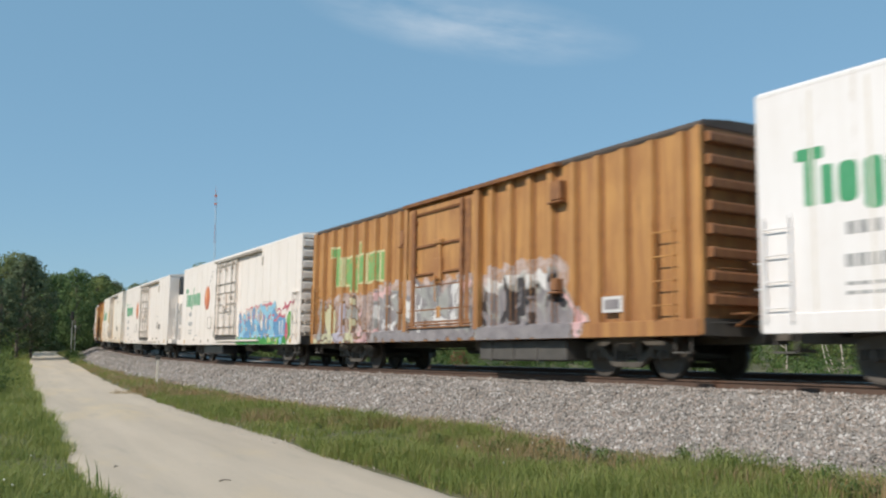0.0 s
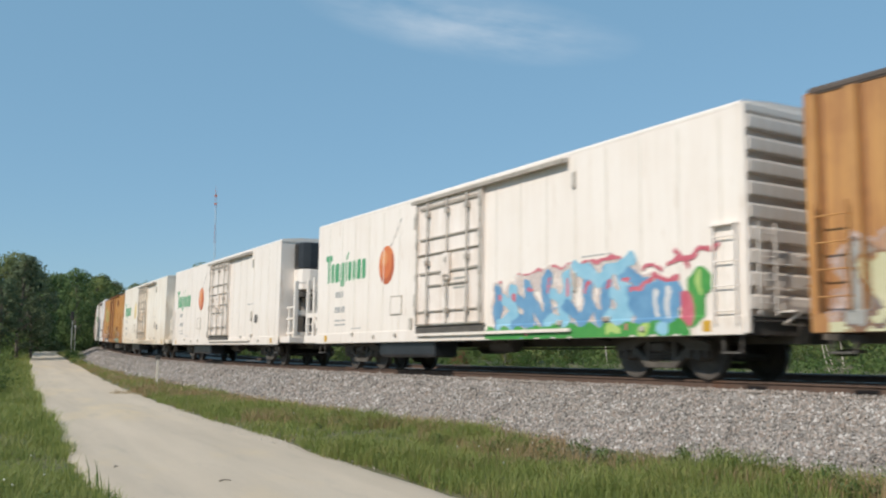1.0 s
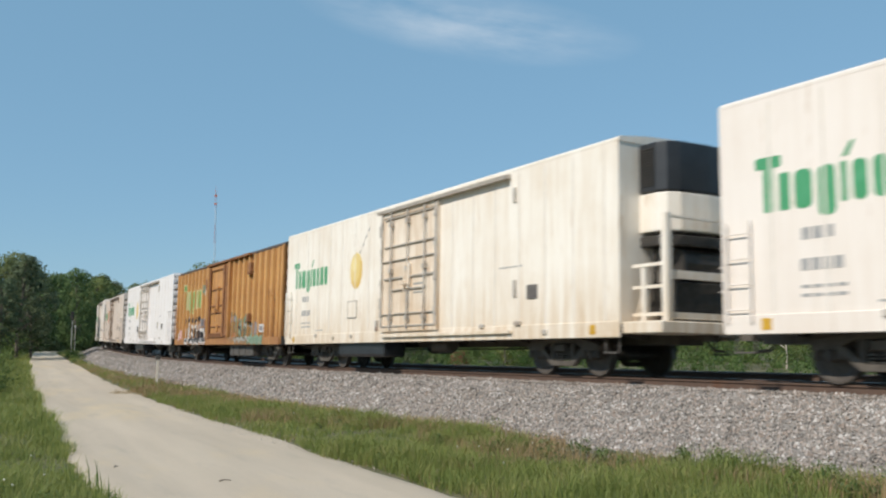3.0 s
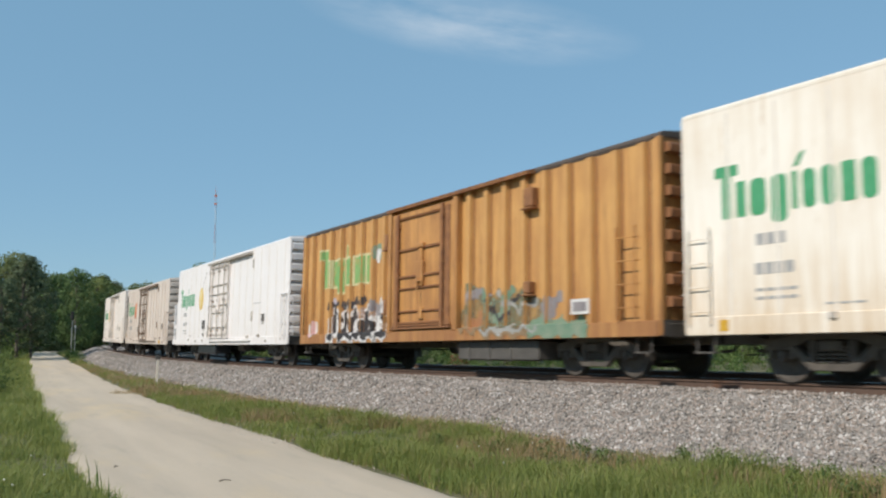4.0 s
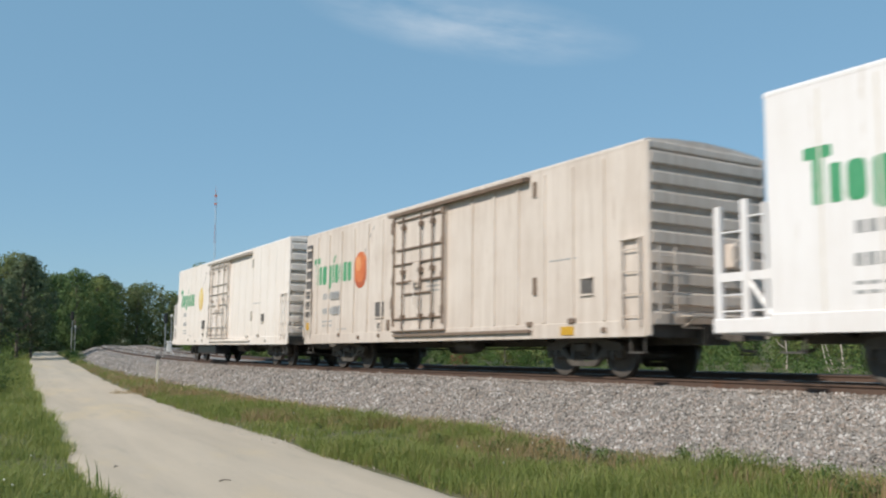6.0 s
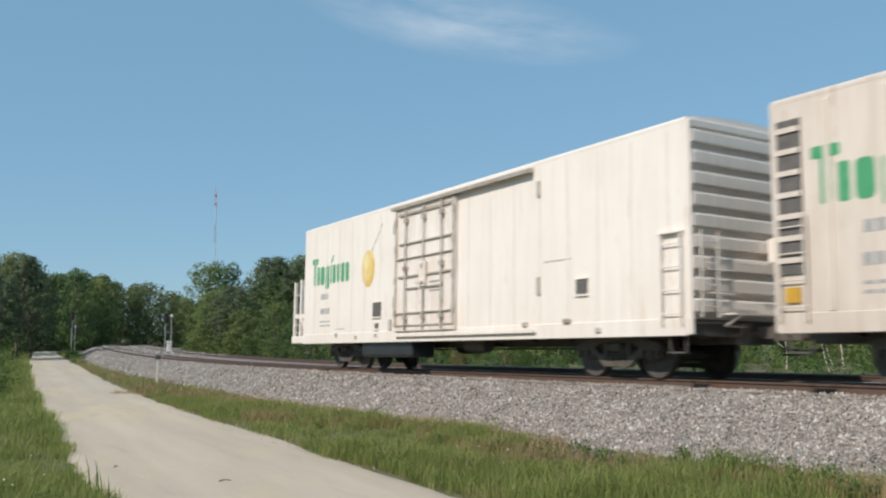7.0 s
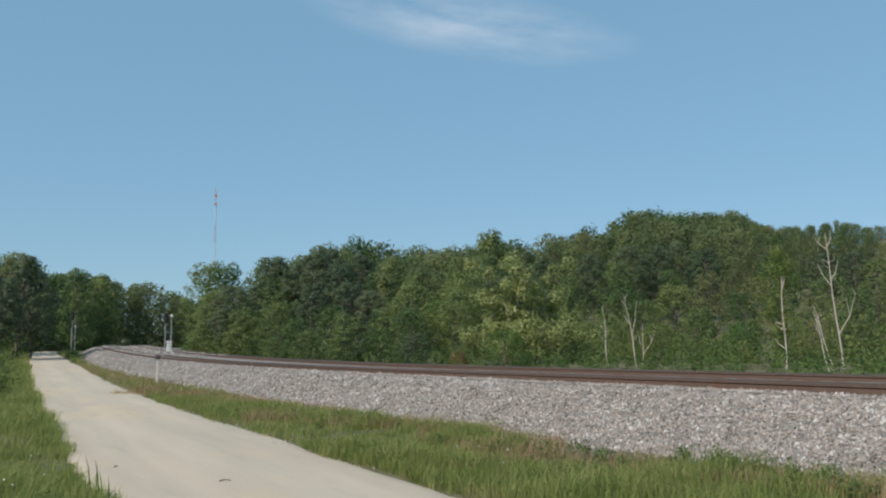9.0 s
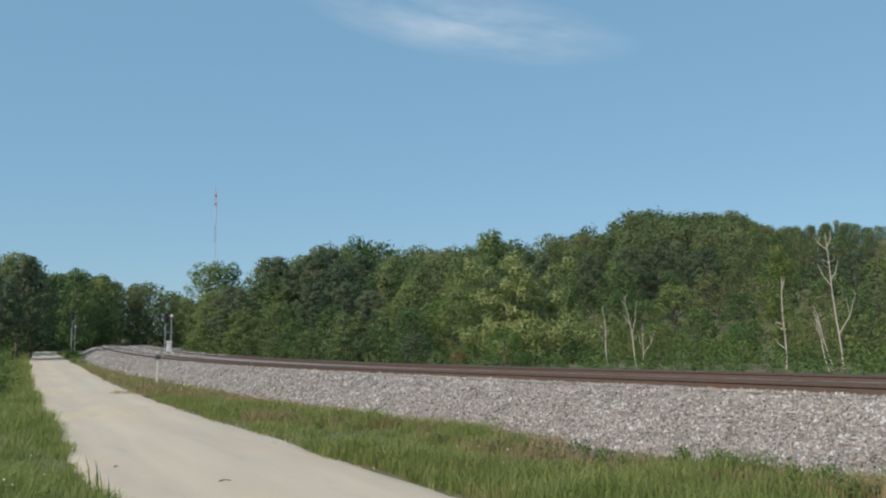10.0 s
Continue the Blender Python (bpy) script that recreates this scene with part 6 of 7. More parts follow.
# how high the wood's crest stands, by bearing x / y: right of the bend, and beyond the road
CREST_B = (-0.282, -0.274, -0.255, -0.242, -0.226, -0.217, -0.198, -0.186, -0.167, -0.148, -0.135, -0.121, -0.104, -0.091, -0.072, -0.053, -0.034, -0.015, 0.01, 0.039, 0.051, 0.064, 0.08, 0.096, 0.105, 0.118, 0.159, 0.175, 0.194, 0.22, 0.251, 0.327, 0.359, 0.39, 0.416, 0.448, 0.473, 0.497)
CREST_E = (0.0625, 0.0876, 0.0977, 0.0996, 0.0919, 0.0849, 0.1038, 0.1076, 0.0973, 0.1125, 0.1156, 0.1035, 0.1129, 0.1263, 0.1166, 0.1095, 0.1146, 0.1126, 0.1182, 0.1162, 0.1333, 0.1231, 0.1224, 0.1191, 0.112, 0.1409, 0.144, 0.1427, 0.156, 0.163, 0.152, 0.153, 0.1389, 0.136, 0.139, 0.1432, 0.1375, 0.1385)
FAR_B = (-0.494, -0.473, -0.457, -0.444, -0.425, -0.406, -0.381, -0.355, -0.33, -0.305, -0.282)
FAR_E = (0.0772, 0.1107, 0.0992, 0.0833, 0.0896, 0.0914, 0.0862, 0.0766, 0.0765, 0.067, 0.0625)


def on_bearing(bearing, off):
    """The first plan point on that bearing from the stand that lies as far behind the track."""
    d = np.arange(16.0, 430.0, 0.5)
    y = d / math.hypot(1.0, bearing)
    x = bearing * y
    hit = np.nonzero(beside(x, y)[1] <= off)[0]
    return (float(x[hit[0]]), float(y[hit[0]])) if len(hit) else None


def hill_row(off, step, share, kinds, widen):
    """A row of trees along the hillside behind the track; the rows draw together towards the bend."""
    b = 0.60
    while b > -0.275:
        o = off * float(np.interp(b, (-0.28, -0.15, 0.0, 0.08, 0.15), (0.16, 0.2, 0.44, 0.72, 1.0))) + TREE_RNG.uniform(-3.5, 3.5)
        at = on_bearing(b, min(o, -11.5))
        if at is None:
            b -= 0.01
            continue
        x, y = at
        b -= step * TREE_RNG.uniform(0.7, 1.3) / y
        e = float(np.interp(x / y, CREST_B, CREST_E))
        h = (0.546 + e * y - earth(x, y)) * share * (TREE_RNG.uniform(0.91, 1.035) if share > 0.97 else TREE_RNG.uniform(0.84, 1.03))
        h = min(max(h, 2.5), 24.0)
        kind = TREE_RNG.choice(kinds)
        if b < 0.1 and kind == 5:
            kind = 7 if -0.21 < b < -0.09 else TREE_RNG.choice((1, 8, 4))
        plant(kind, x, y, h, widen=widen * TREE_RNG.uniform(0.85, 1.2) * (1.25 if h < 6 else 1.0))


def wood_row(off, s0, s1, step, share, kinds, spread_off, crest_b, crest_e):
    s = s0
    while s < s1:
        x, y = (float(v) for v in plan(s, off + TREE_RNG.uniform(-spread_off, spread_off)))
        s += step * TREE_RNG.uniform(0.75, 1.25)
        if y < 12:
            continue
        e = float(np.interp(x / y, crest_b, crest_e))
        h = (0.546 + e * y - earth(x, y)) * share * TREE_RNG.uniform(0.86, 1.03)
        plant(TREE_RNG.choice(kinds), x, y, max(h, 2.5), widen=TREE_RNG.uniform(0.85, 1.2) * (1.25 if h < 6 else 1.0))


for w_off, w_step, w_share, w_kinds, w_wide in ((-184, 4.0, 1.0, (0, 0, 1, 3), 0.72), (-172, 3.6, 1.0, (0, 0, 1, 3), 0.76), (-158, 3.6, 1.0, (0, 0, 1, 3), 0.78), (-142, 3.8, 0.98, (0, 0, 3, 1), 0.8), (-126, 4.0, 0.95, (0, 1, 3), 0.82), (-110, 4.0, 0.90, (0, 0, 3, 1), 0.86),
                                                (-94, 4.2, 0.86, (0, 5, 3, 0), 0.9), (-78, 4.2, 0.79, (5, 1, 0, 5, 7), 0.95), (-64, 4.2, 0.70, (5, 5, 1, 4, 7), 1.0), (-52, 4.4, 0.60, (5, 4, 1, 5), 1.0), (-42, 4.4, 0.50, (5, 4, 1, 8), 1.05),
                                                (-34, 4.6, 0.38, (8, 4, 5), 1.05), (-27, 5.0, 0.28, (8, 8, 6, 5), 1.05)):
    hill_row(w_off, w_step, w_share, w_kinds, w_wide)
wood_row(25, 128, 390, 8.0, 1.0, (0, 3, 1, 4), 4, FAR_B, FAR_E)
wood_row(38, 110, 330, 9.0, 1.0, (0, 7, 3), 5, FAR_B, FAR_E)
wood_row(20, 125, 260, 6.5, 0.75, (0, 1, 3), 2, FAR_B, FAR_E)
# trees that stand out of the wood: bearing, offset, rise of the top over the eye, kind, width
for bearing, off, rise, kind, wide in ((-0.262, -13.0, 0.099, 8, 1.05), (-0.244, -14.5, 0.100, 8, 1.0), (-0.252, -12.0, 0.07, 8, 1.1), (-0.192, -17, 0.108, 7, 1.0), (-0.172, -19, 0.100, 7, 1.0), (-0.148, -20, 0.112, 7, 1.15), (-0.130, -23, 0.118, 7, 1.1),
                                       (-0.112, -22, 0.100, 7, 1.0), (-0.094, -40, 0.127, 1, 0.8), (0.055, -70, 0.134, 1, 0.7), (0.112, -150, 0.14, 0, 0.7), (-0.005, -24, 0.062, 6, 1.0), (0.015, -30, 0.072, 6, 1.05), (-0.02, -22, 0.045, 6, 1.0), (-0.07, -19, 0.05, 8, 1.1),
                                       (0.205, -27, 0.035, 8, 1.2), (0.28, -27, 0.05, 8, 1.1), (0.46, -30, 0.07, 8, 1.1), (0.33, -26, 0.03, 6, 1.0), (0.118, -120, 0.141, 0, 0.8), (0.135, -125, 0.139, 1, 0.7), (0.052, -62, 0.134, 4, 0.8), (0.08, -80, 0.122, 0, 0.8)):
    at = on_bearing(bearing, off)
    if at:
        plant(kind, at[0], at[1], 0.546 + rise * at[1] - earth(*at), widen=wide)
# trees and bushes over the road's far side
for s, o, h, kind in ((106, 15.6, 12.8, 2), (112, 18.0, 11.5, 7), (100, 18, 9, 0), (92, 16, 7.5, 3), (82, 15.5, 6.0, 1), (72, 14, 5.0, 4), (64, 14.5, 4.4, 1), (58, 12.6, 3.2, 4), (50, 13.2, 3.4, 1), (118, 13.5, 9, 0), (124, 17, 11, 3)):
    x, y = (float(v) for v in plan(s, o))
    plant(kind, x, y, h, 0.5, widen=1.35)


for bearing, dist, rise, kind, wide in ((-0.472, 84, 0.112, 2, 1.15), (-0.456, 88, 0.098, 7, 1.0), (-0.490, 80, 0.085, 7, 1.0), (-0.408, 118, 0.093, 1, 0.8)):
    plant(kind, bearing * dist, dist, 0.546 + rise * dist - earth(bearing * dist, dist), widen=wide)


def sycamore():
    rng = np.random.default_rng(31)
    root = new("young_sycamore_tree")
    tagged(root, "light green young sycamore with large pale leaves, many stems", "tree")
    x, y = 4.7, 57.0
    root.matrix_world = pose(x, y, earth(x, y) - 0.2, 0, 0, 40) @ Matrix.Diagonal((1.12, 1.12, 0.98, 1))
    bm = bmesh.new()
    cs, rs = [], []
    for k in range(7):
        a = k * 0.9 + 0.3
        reach = rng.uniform(0.6, 2.6)
        h = rng.uniform(3.0, 6.6) if k else 6.6
        top = Vector((math.cos(a) * reach * (0.4 if k == 0 else 1), math.sin(a) * reach, h))
        mid = Vector((top.x * 0.35, top.y * 0.35, h * 0.5))
        limb(bm, [Vector((0.15 * math.cos(a), 0.15 * math.sin(a), 0)), mid, mid.lerp(top, 0.75)], 0.06, 0.012, 6)
        for f in np.linspace(0.25, 1.0, 8):
            p = mid.lerp(top, (f - 0.5) * 2) if f > 0.5 else Vector((0, 0, 0)).lerp(mid, f * 2)
            cs.append(p + Vector(rng.normal(0, 0.55, 3)))
            rs.append(rng.uniform(0.40, 0.8))
            cs.append(p + Vector(rng.normal(0, 0.55, 3)))
            rs.append(rng.uniform(0.35, 0.65))
    for k in range(16):
        a = rng.uniform(0, 6.28)
        cs.append(Vector((math.cos(a) * rng.uniform(1, 3.3), math.sin(a) * rng.uniform(1, 3.3), rng.uniform(0.6, 2.8))))
        rs.append(rng.uniform(0.5, 0.9))
    part("trunk", closed(bm), M_DEAD, root)
    for k in range(12):
        cs.append(Vector((rng.uniform(-0.5, 3.6), rng.uniform(-3.4, -0.8), rng.uniform(0.5, 2.6))))
        rs.append(rng.uniform(0.45, 0.8))
    v, f, nv = leaf_cloud(rng, np.array(cs), np.array(rs), np.full(len(cs), 230), 0.105, 1.1)
    part_np("crown", v, f, M_LEAF_S, root, normals=nv)


sycamore()


def dead_tree(bearing, off, height, seed, lean, label, limbs=(), leafy=False, thick=1.0):
    """A bare bleached stem. limbs: (height share, reach sideways, reach up, fork), in metres."""
    rng = np.random.default_rng(seed)
    x, y = on_bearing(bearing, off)
    root = new("dead_tree")
    tagged(root, label, "tree", "dead trees before the wood")
    root.matrix_world = pose(x, y, earth(x, y) - 0.15, 0, 0, 0)
    bm = bmesh.new()
    knots = [Vector((lean * z + 0.05 * math.sin(z * 7 + seed), 0.1 * math.cos(z * 4 + seed), z * height)) for z in np.linspace(0, 1, 8)]
    limb(bm, knots, (0.004 * height + 0.020) * thick, 0.011, 7)
    part("trunk", closed(bm), M_DEAD, root)

    def at(f):
        i = min(int(f * 7), 6)
        return knots[i].lerp(knots[i + 1], f * 7 - i)
    for f, side, up, fork in limbs:
        p = at(f)
        q = p + Vector((side * 0.65, rng.normal(0, 0.1), up * 0.45))
        r = p + Vector((side, rng.normal(0, 0.15), up))
        bm = bmesh.new()
        limb(bm, [p, q, r], 0.024 * thick, 0.008, 5)
        if fork:
            limb(bm, [q, q + Vector((-side * 0.15, 0.05, up * 0.5))], 0.013, 0.005, 4)
            limb(bm, [r, r + Vector((-side * 0.2, 0.0, up * 0.16))], 0.008, 0.004, 4)
        part("branch", closed(bm), M_DEAD, root)
    for k in range(6):
        f = rng.uniform(0.35, 0.97)
        p = at(f)
        l = rng.uniform(0.05, 0.12) * height * (1.1 - f * 0.6)
        q = p + Vector((rng.choice((-1, 1)) * l * 0.6, rng.normal(0, 0.1), l * 0.5))
        bm = bmesh.new()
        limb(bm, [p, q, q + Vector((rng.normal(0, 0.08), 0, l * 0.5))], 0.012, 0.004, 4)
        part("twig", closed(bm), M_DEAD, root)
    if leafy:
        zs = np.linspace(1.2, 5.6, 40)
        cs = np.stack([rng.normal(0, 1, 40) * np.interp(zs, (1.2, 2.5, 5.6), (0.35, 0.55, 0.14)) - 0.05, 0.55 + rng.normal(0, 0.3, 40), zs], 1)
        v, f, nv = leaf_cloud(rng, cs, rng.uniform(0.28, 0.48, 40), np.full(40, 130), 0.065, 1.2)
        part_np("foliage", v, f, M_LEAF_Y, root, normals=nv)


for bearing, off, h, seed, lean, text, limbs in (
        (0.181, -21.5, 3.6, 41, -0.18, "short bleached dead trunk", ((0.55, -0.3, 0.55, False),)),
        (0.214, -21.0, 4.1, 42, -0.62, "leaning bleached dead tree with two thin tops", ((0.45, 0.28, 1.9, False), (0.6, -0.25, 0.5, False))),
        (0.220, -22.5, 2.5, 43, 0.05, "small forked bleached dead tree", ((0.3, 0.75, 1.5, True), (0.4, -0.3, 0.9, False))),
        (0.441, -21.5, 6.1, 45, -0.55, "tall bleached dead tree with spread limbs", ((0.28, 0.75, 1.75, True), (0.62, -0.5, 0.95, False), (0.66, 0.35, 0.9, False), (0.88, -0.55, 0.65, True), (0.9, 0.2, 0.75, False))),
        (0.430, -22.0, 3.0, 46, -0.75, "thin leaning bleached dead tree", ((0.5, -0.2, 1.0, False),)), (0.425, -21.0, 2.7, 47, -0.5, "thin leaning bleached dead tree", ((0.6, -0.25, 0.6, False),)),
        (-0.111, -15.5, 4.3, 48, 0.02, "slim grey bare trunk before the pines", ()), (-0.140, -15.5, 3.0, 49, 0.05, "slim grey bare trunk before the pines", ())):
    dead_tree(bearing, off, h, seed, lean, text, limbs)
dead_tree(0.379, -21.5, 4.4, 44, -0.15, "pale half-dead tree with green leaves behind its trunk", ((0.45, -0.4, 0.3, False), (0.5, -0.3, 0.15, False), (0.25, -0.45, 0.5, False), (0.85, 0.12, 0.6, False)), True, 1.25)


def brush(name, s0, s1, o0, o1, count, per, size, hmax, seed, label, mat):
    """Undergrowth in one object: low lumps of leaf sprays."""
    rng = np.random.default_rng(seed)
    S, O = rng.uniform(s0, s1, count), rng.uniform(o0, o1, count)
    x, y = plan(S, O)
    z = ground_z(x, y)
    r = rng.uniform(0.22, 1.0, count) ** 1.4 * hmax * 0.58
    zc = z + r * rng.uniform(0.3, 1.4, count)
    v, f, nv = leaf_cloud(rng, np.stack([x, y, zc], 1), r, np.full(count, per), size, 0.9)
    return tagged(part_np(name, v, f, mat, normals=nv), label, "undergrowth", kind="stuff")


BRUSH_LABEL = "green tangled undergrowth along the wood edge"
brush("undergrowth", -12, 60, -30, -11.5, 640, 110, 0.07, 1.5, 51, BRUSH_LABEL, M_LEAF_V)
brush("undergrowth", 50, 185, -16, -10.5, 170, 90, 0.12, 2.0, 52, BRUSH_LABEL, M_LEAF_V)
brush("undergrowth", 50, 185, -19, -12, 170, 90, 0.14, 3.0, 68, BRUSH_LABEL, M_LEAF_A)
brush("undergrowth", 45.5, 47.0, -15.6, -14.6, 4, 90, 0.08, 1.5, 69, "withered red-brown shrub at the wood edge", M_LEAF_R)
brush("undergrowth", 125, 400, 18, 34, 520, 70, 0.36, 7.0, 60, "dark undergrowth of the far wood", M_LEAF_A)
brush("undergrowth", 100, 150, 13, 22, 160, 70, 0.2, 4.0, 66, "dark undergrowth of the far wood", M_LEAF_V)
brush("undergrowth", -8, 75, -38, -22, 380, 140, 0.10, 3.4, 53, BRUSH_LABEL, M_LEAF_V)
brush("undergrowth", 30, 64, 9.9, 14.5, 150, 110, 0.085, 2.0, 54, "dense green bushes leaning over the road edge", M_LEAF_V)
brush("undergrowth", 60, 125, 9.0, 16, 230, 70, 0.14, 2.6, 55, "dense green bushes leaning over the road edge", M_LEAF_V)
brush("undergrowth", 76, 110, 3.1, 4.3, 70, 70, 0.08, 1.1, 56, "low weeds between road and bank", M_LEAF_V)
brush("undergrowth", 6.5, 12, 4.8, 5.9, 16, 150, 0.02, 0.32, 57, "low leafy weeds at the foot of the bank", M_WEED)
brush("undergrowth", 5.6, 8.4, 3.9, 4.8, 20, 200, 0.018, 0.36, 72, "low dark green weeds at the foot of the bank", M_WEED)
brush("undergrowth", 12.6, 13.6, 2.9, 3.4, 5, 150, 0.020, 0.42, 73, "small dark shrub among the ballast", M_WEED)
brush("undergrowth", 4.4, 6.0, 4.4, 5.3, 18, 160, 0.018, 0.30, 67, "low dull green weeds at the foot of the bank", M_WEED)
brush("undergrowth", 5, 25, 4.9, 6.2, 50, 90, 0.018, 0.24, 58, "low leafy weeds in the grass strip", M_WEED)
brush("undergrowth", 2, 30, 11.6, 15.5, 80, 90, 0.026, 0.34, 59, "low leafy weeds in the verge", M_WEED)


def grass(name, rows, seed, label, mat, patch=3.0, lean=(0.15, 1.1)):
    """Blades of grass in one object. rows: (s0, s1, off from, off to, per m2, height, width), offsets as functions of s."""
    rng = np.random.default_rng(seed)
    V, F, base = [], [], 0
    for s0, s1, fa, fb, per, hgt, wid in rows:
        probe = np.linspace(s0, s1, 50)
        n = int(np.mean(np.maximum(fb(probe) - fa(probe), 0)) * (s1 - s0) * per)
        S = rng.uniform(s0, s1, n)
        a, b = fa(S), fb(S)
        O = a + (b - a) * rng.uniform(0, 1, n)
        x, y = plan(S, O)
        # tufts and thin places
        lush = np.clip(0.5 + 0.55 * hum(x, y, 0.9, patch) + 0.3 * hum(x, y, 2.7, patch + 2), 0, 1.2)
        keep = (rng.uniform(0, 1, n) < np.clip(0.22 + 1.1 * lush * (0.6 + 0.4 * hum(x, y, 3.1, 9.0)), 0.22, 1)) & (np.hypot(x, y) > 2.2)
        x, y, lush = x[keep], y[keep], lush[keep]
        n = len(x)
        z = ground_z(x, y)
        h = hgt * rng.uniform(0.3, 1.15, n) * (0.35 + 1.0 * lush)
        az = rng.uniform(0, 2 * np.pi, n)
        bend = rng.uniform(*lean, n) * h
        wv = np.stack([np.cos(az + 1.57), np.sin(az + 1.57), np.zeros(n)], 1) * (wid * rng.uniform(0.6, 1.3, n))[:, None]
        d = np.stack([np.cos(az), np.sin(az), np.zeros(n)], 1)
        p0 = np.stack([x, y, z - 0.02], 1)
        p1 = p0 + d * (bend * 0.3)[:, None] + np.array([0, 0, 1]) * (h * 0.6)[:, None]
        p2 = p0 + d * bend[:, None] + np.array([0, 0, 1]) * h[:, None]
        v = np.stack([p0 - wv, p0 + wv, p1 + wv * 0.7, p1 - wv * 0.7, p2], 1).reshape(-1, 3)
        i = base + np.arange(n)[:, None] * 5
        F += (i + np.array([[0, 1, 2, 3]])).tolist() + (i + np.array([[3, 2, 4]])).tolist()
        V.append(v)
        base += n * 5
    me = bpy.data.meshes.new(name)
    me.from_pydata(np.concatenate(V).tolist(), [], F)
    me.materials.append(mat)
    me.update()
    return tagged(new(name, me), label, "grass", kind="stuff")


def right_edge(s):
    return road_edges(s)[0] + np.interp(s, (8, 13), (-0.13, 0.04)) + 0.1 * np.sin(s * 1.7)


def left_edge(s):
    return road_edges(s)[1] + 0.02 + 0.09 * np.sin(s * 2.3 + 2)


def bank_foot(s):
    return 3.75 + 0.35 * np.sin(s * 0.8) + 0.25 * np.sin(s * 2.1 + 1) + 0.9 * np.exp(-((s - 9.3) / 1.6) ** 2)


def far_side(d):
    return lambda s: left_edge(s) + d


grass("grass", [(3.5, 14, lambda s: bank_foot(s) + 0.55, right_edge, 1500, 0.24, 0.0055), (14, 30, lambda s: bank_foot(s) + 0.45, right_edge, 800, 0.25, 0.0075), (30, 60, lambda s: bank_foot(s) * 0.9, right_edge, 150, 0.30, 0.012),
                (60, 125, lambda s: 3.3 + 0 * s, right_edge, 40, 0.34, 0.025)], 61, "green meadow grass strip between road and bank", M_GRASS)
grass("grass", [(3.5, 16, lambda s: bank_foot(s) - 0.15, lambda s: bank_foot(s) + 1.9, 800, 0.22, 0.0045), (16, 34, lambda s: bank_foot(s) - 0.2, lambda s: bank_foot(s) + 2.3, 560, 0.22, 0.006), (30, 60, lambda s: bank_foot(s) - 0.6, right_edge, 160, 0.30, 0.010),
                (6, 40, lambda s: right_edge(s) - 0.35, right_edge, 260, 0.12, 0.005), (60, 120, lambda s: 3.0 + 0 * s, right_edge, 40, 0.3, 0.02)], 62, "dry brownish grass and seed heads at the foot of the bank", M_DRY, 5.4)
grass("grass", [(-1, 7, left_edge, far_side(4.5), 300, 0.24, 0.008), (7, 16, left_edge, far_side(4.5), 1400, 0.25, 0.0055), (16, 34, left_edge, far_side(5.0), 600, 0.32, 0.008), (34, 70, left_edge, far_side(4.0), 130, 0.40, 0.014), (70, 120, left_edge, far_side(3.0), 40, 0.45, 0.03)], 63,
      "green verge grass along the road", M_GRASS)
grass("grass", [(9.4, 11.3, lambda s: left_edge(s) + 0.02, far_side(0.3), 75, 0.52, 0.009), (10.6, 24, lambda s: left_edge(s) - 0.02, far_side(0.35), 22, 0.34, 0.009)], 64, "tall dark grass stalks at the road edge", M_WEED, 3.0, (0.0, 0.35))
grass("grass", [(0, 70, lambda s: -11.5 + 0 * s, lambda s: -7.6 + 0 * s, 110, 0.45, 0.011), (70, 170, lambda s: -11.5 + 0 * s, lambda s: -7.6 + 0 * s, 30, 0.5, 0.025)], 65, "rank grass behind the tracks", M_GRASS)


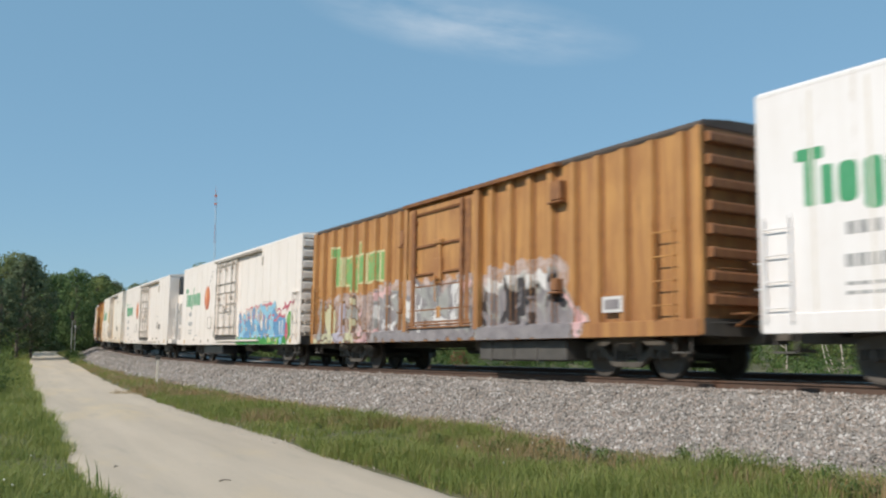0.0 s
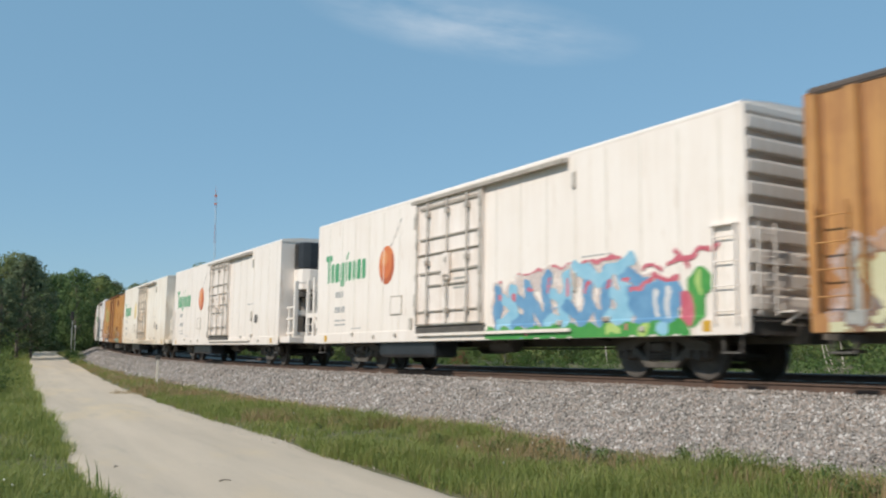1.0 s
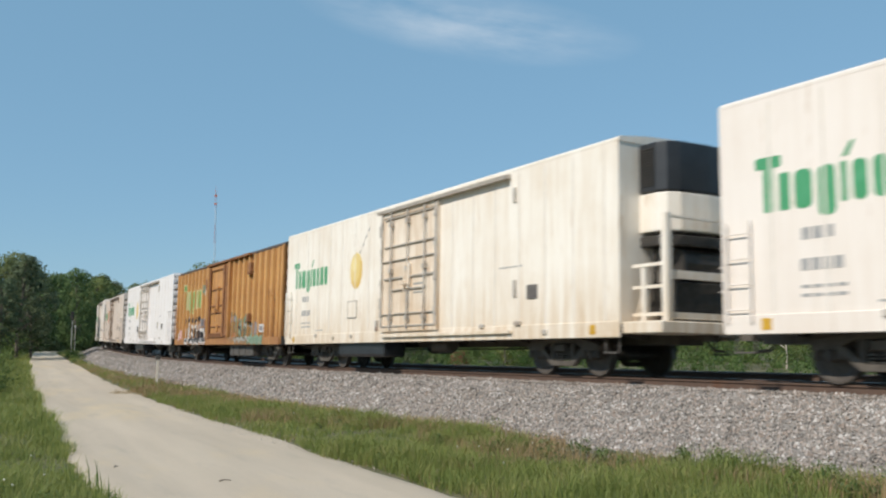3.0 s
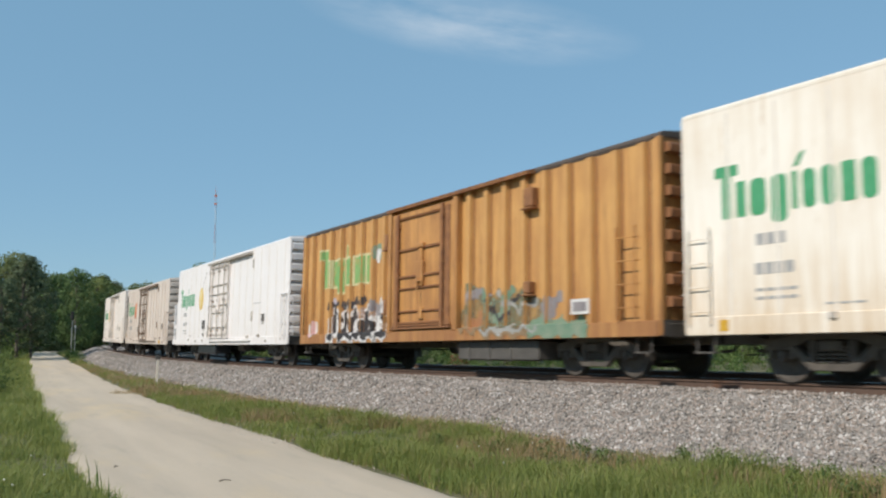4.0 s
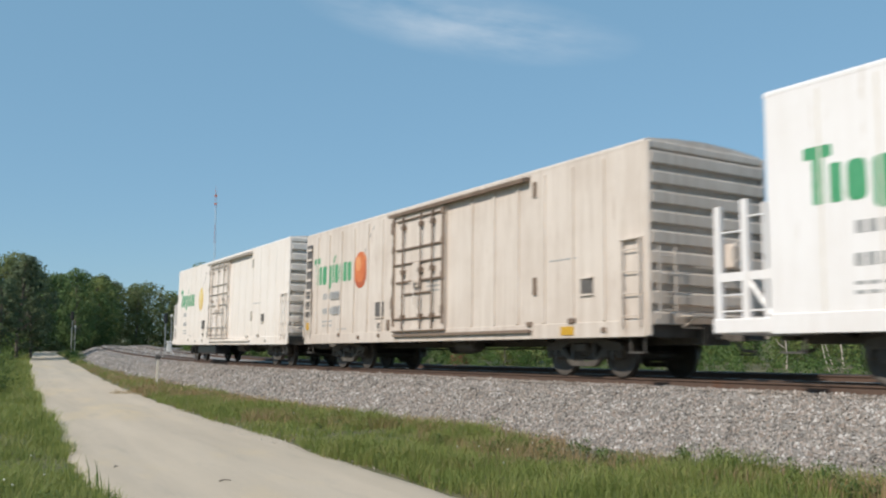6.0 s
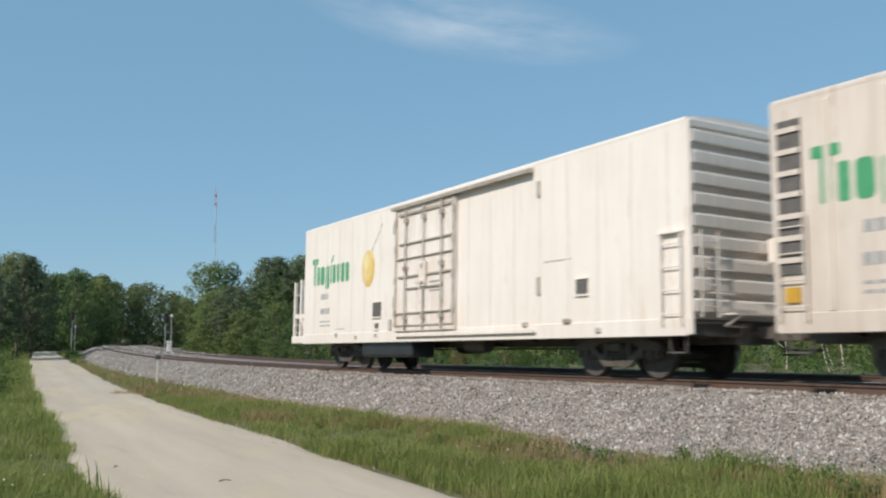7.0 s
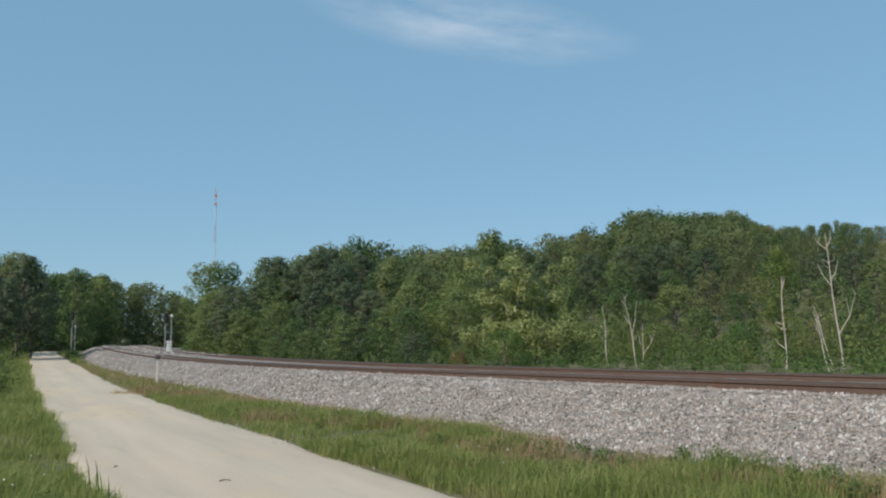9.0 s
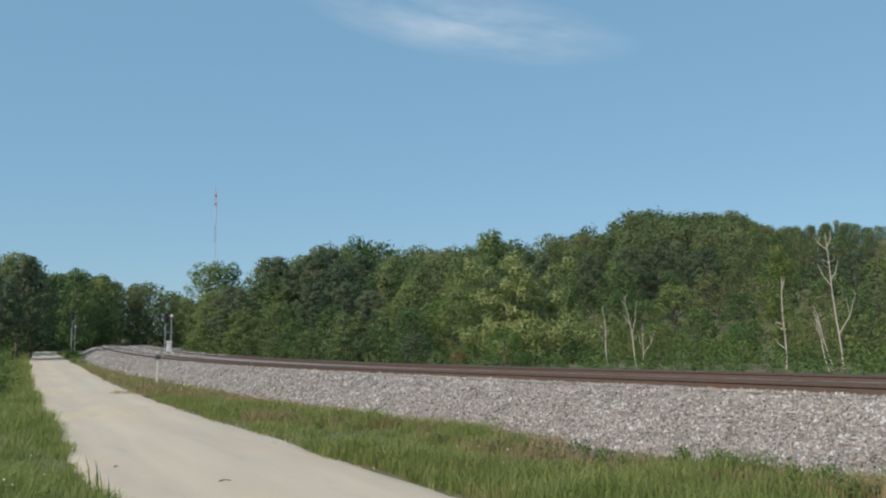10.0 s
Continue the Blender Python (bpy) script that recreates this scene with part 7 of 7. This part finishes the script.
def wildflowers():
    root = new("wildflowers")
    tagged(root, "white wildflower heads in the grass strip", "flowers", kind="stuff")
    rng = np.random.default_rng(71)
    cs = []
    for s0, o0, n, sp in ((22.0, 4.3, 16, 0.35), (10.5, 12.3, 8, 0.8), (13.5, 12.0, 8, 0.9), (9.3, 6.5, 5, 0.8), (16, 5.2, 5, 0.8)):
        S, O = s0 + rng.normal(0, sp, n), o0 + rng.normal(0, sp * 0.5, n)
        x, y = plan(S, O)
        cs.append(np.stack([x, y, ground_z(x, y) + rng.uniform(0.16, 0.30, n)], 1))
    cs = np.concatenate(cs)
    v, f, _ = leaf_cloud(rng, cs, np.full(len(cs), 0.012), np.full(len(cs), 12), 0.010)
    part_np("flower_heads", v, f, M_FLOWER, root)


wildflowers()


def road_twigs():
    for x, y, turn, long in ((-2.5, 10.5, 20, 0.13), (-4.25, 11.9, 70, 0.07)):
        root = new("twig")
        tagged(root, "small dark dry twig lying on the gravel road", "twig")
        S, O = beside(x, y)
        root.matrix_world = pose(x, y, float(road_z(S, O, x, y)) + 0.008, 0, 0, turn)
        bm = bmesh.new()
        limb(bm, [Vector((-long / 2, 0, 0)), Vector((0, 0.012, 0.012)), Vector((long / 2, -0.01, 0.004))], 0.008, 0.005, 6)
        part("stem", closed(bm), M_BARK, root)


road_twigs()


# ================= what moves =================
def motions():
    """The train rolls by at a steady speed; its wheels turn with it."""
    times = [k * 0.25 for k in range(41)]
    for car, rear, length in TRAIN:
        rows = []
        for t in times:
            s = rear - length / 2 - SPEED * t
            a, b = track_pose(s + length / 2 - 2.35), track_pose(s - length / 2 + 2.35)
            fx = (b.translation - a.translation).normalized()
            fz = (a.to_3x3() @ Vector((0, 0, 1)) + b.to_3x3() @ Vector((0, 0, 1))).normalized()
            fy = fz.cross(fx).normalized()
            fz = fx.cross(fy)
            m = Matrix((fx, fy, fz)).transposed().to_4x4()
            rows.append((t, Matrix.Translation((a.translation + b.translation) / 2) @ m))
        walk(car, rows)
    turn = SPEED / FPS / WHEEL_R
    for w, sx in ROLLERS:
        walk(w, [(k / FPS, Matrix.Translation((sx, 0, WHEEL_R)) @ Matrix.Rotation(turn * k, 4, "Y")) for k in range(301)])


motions()
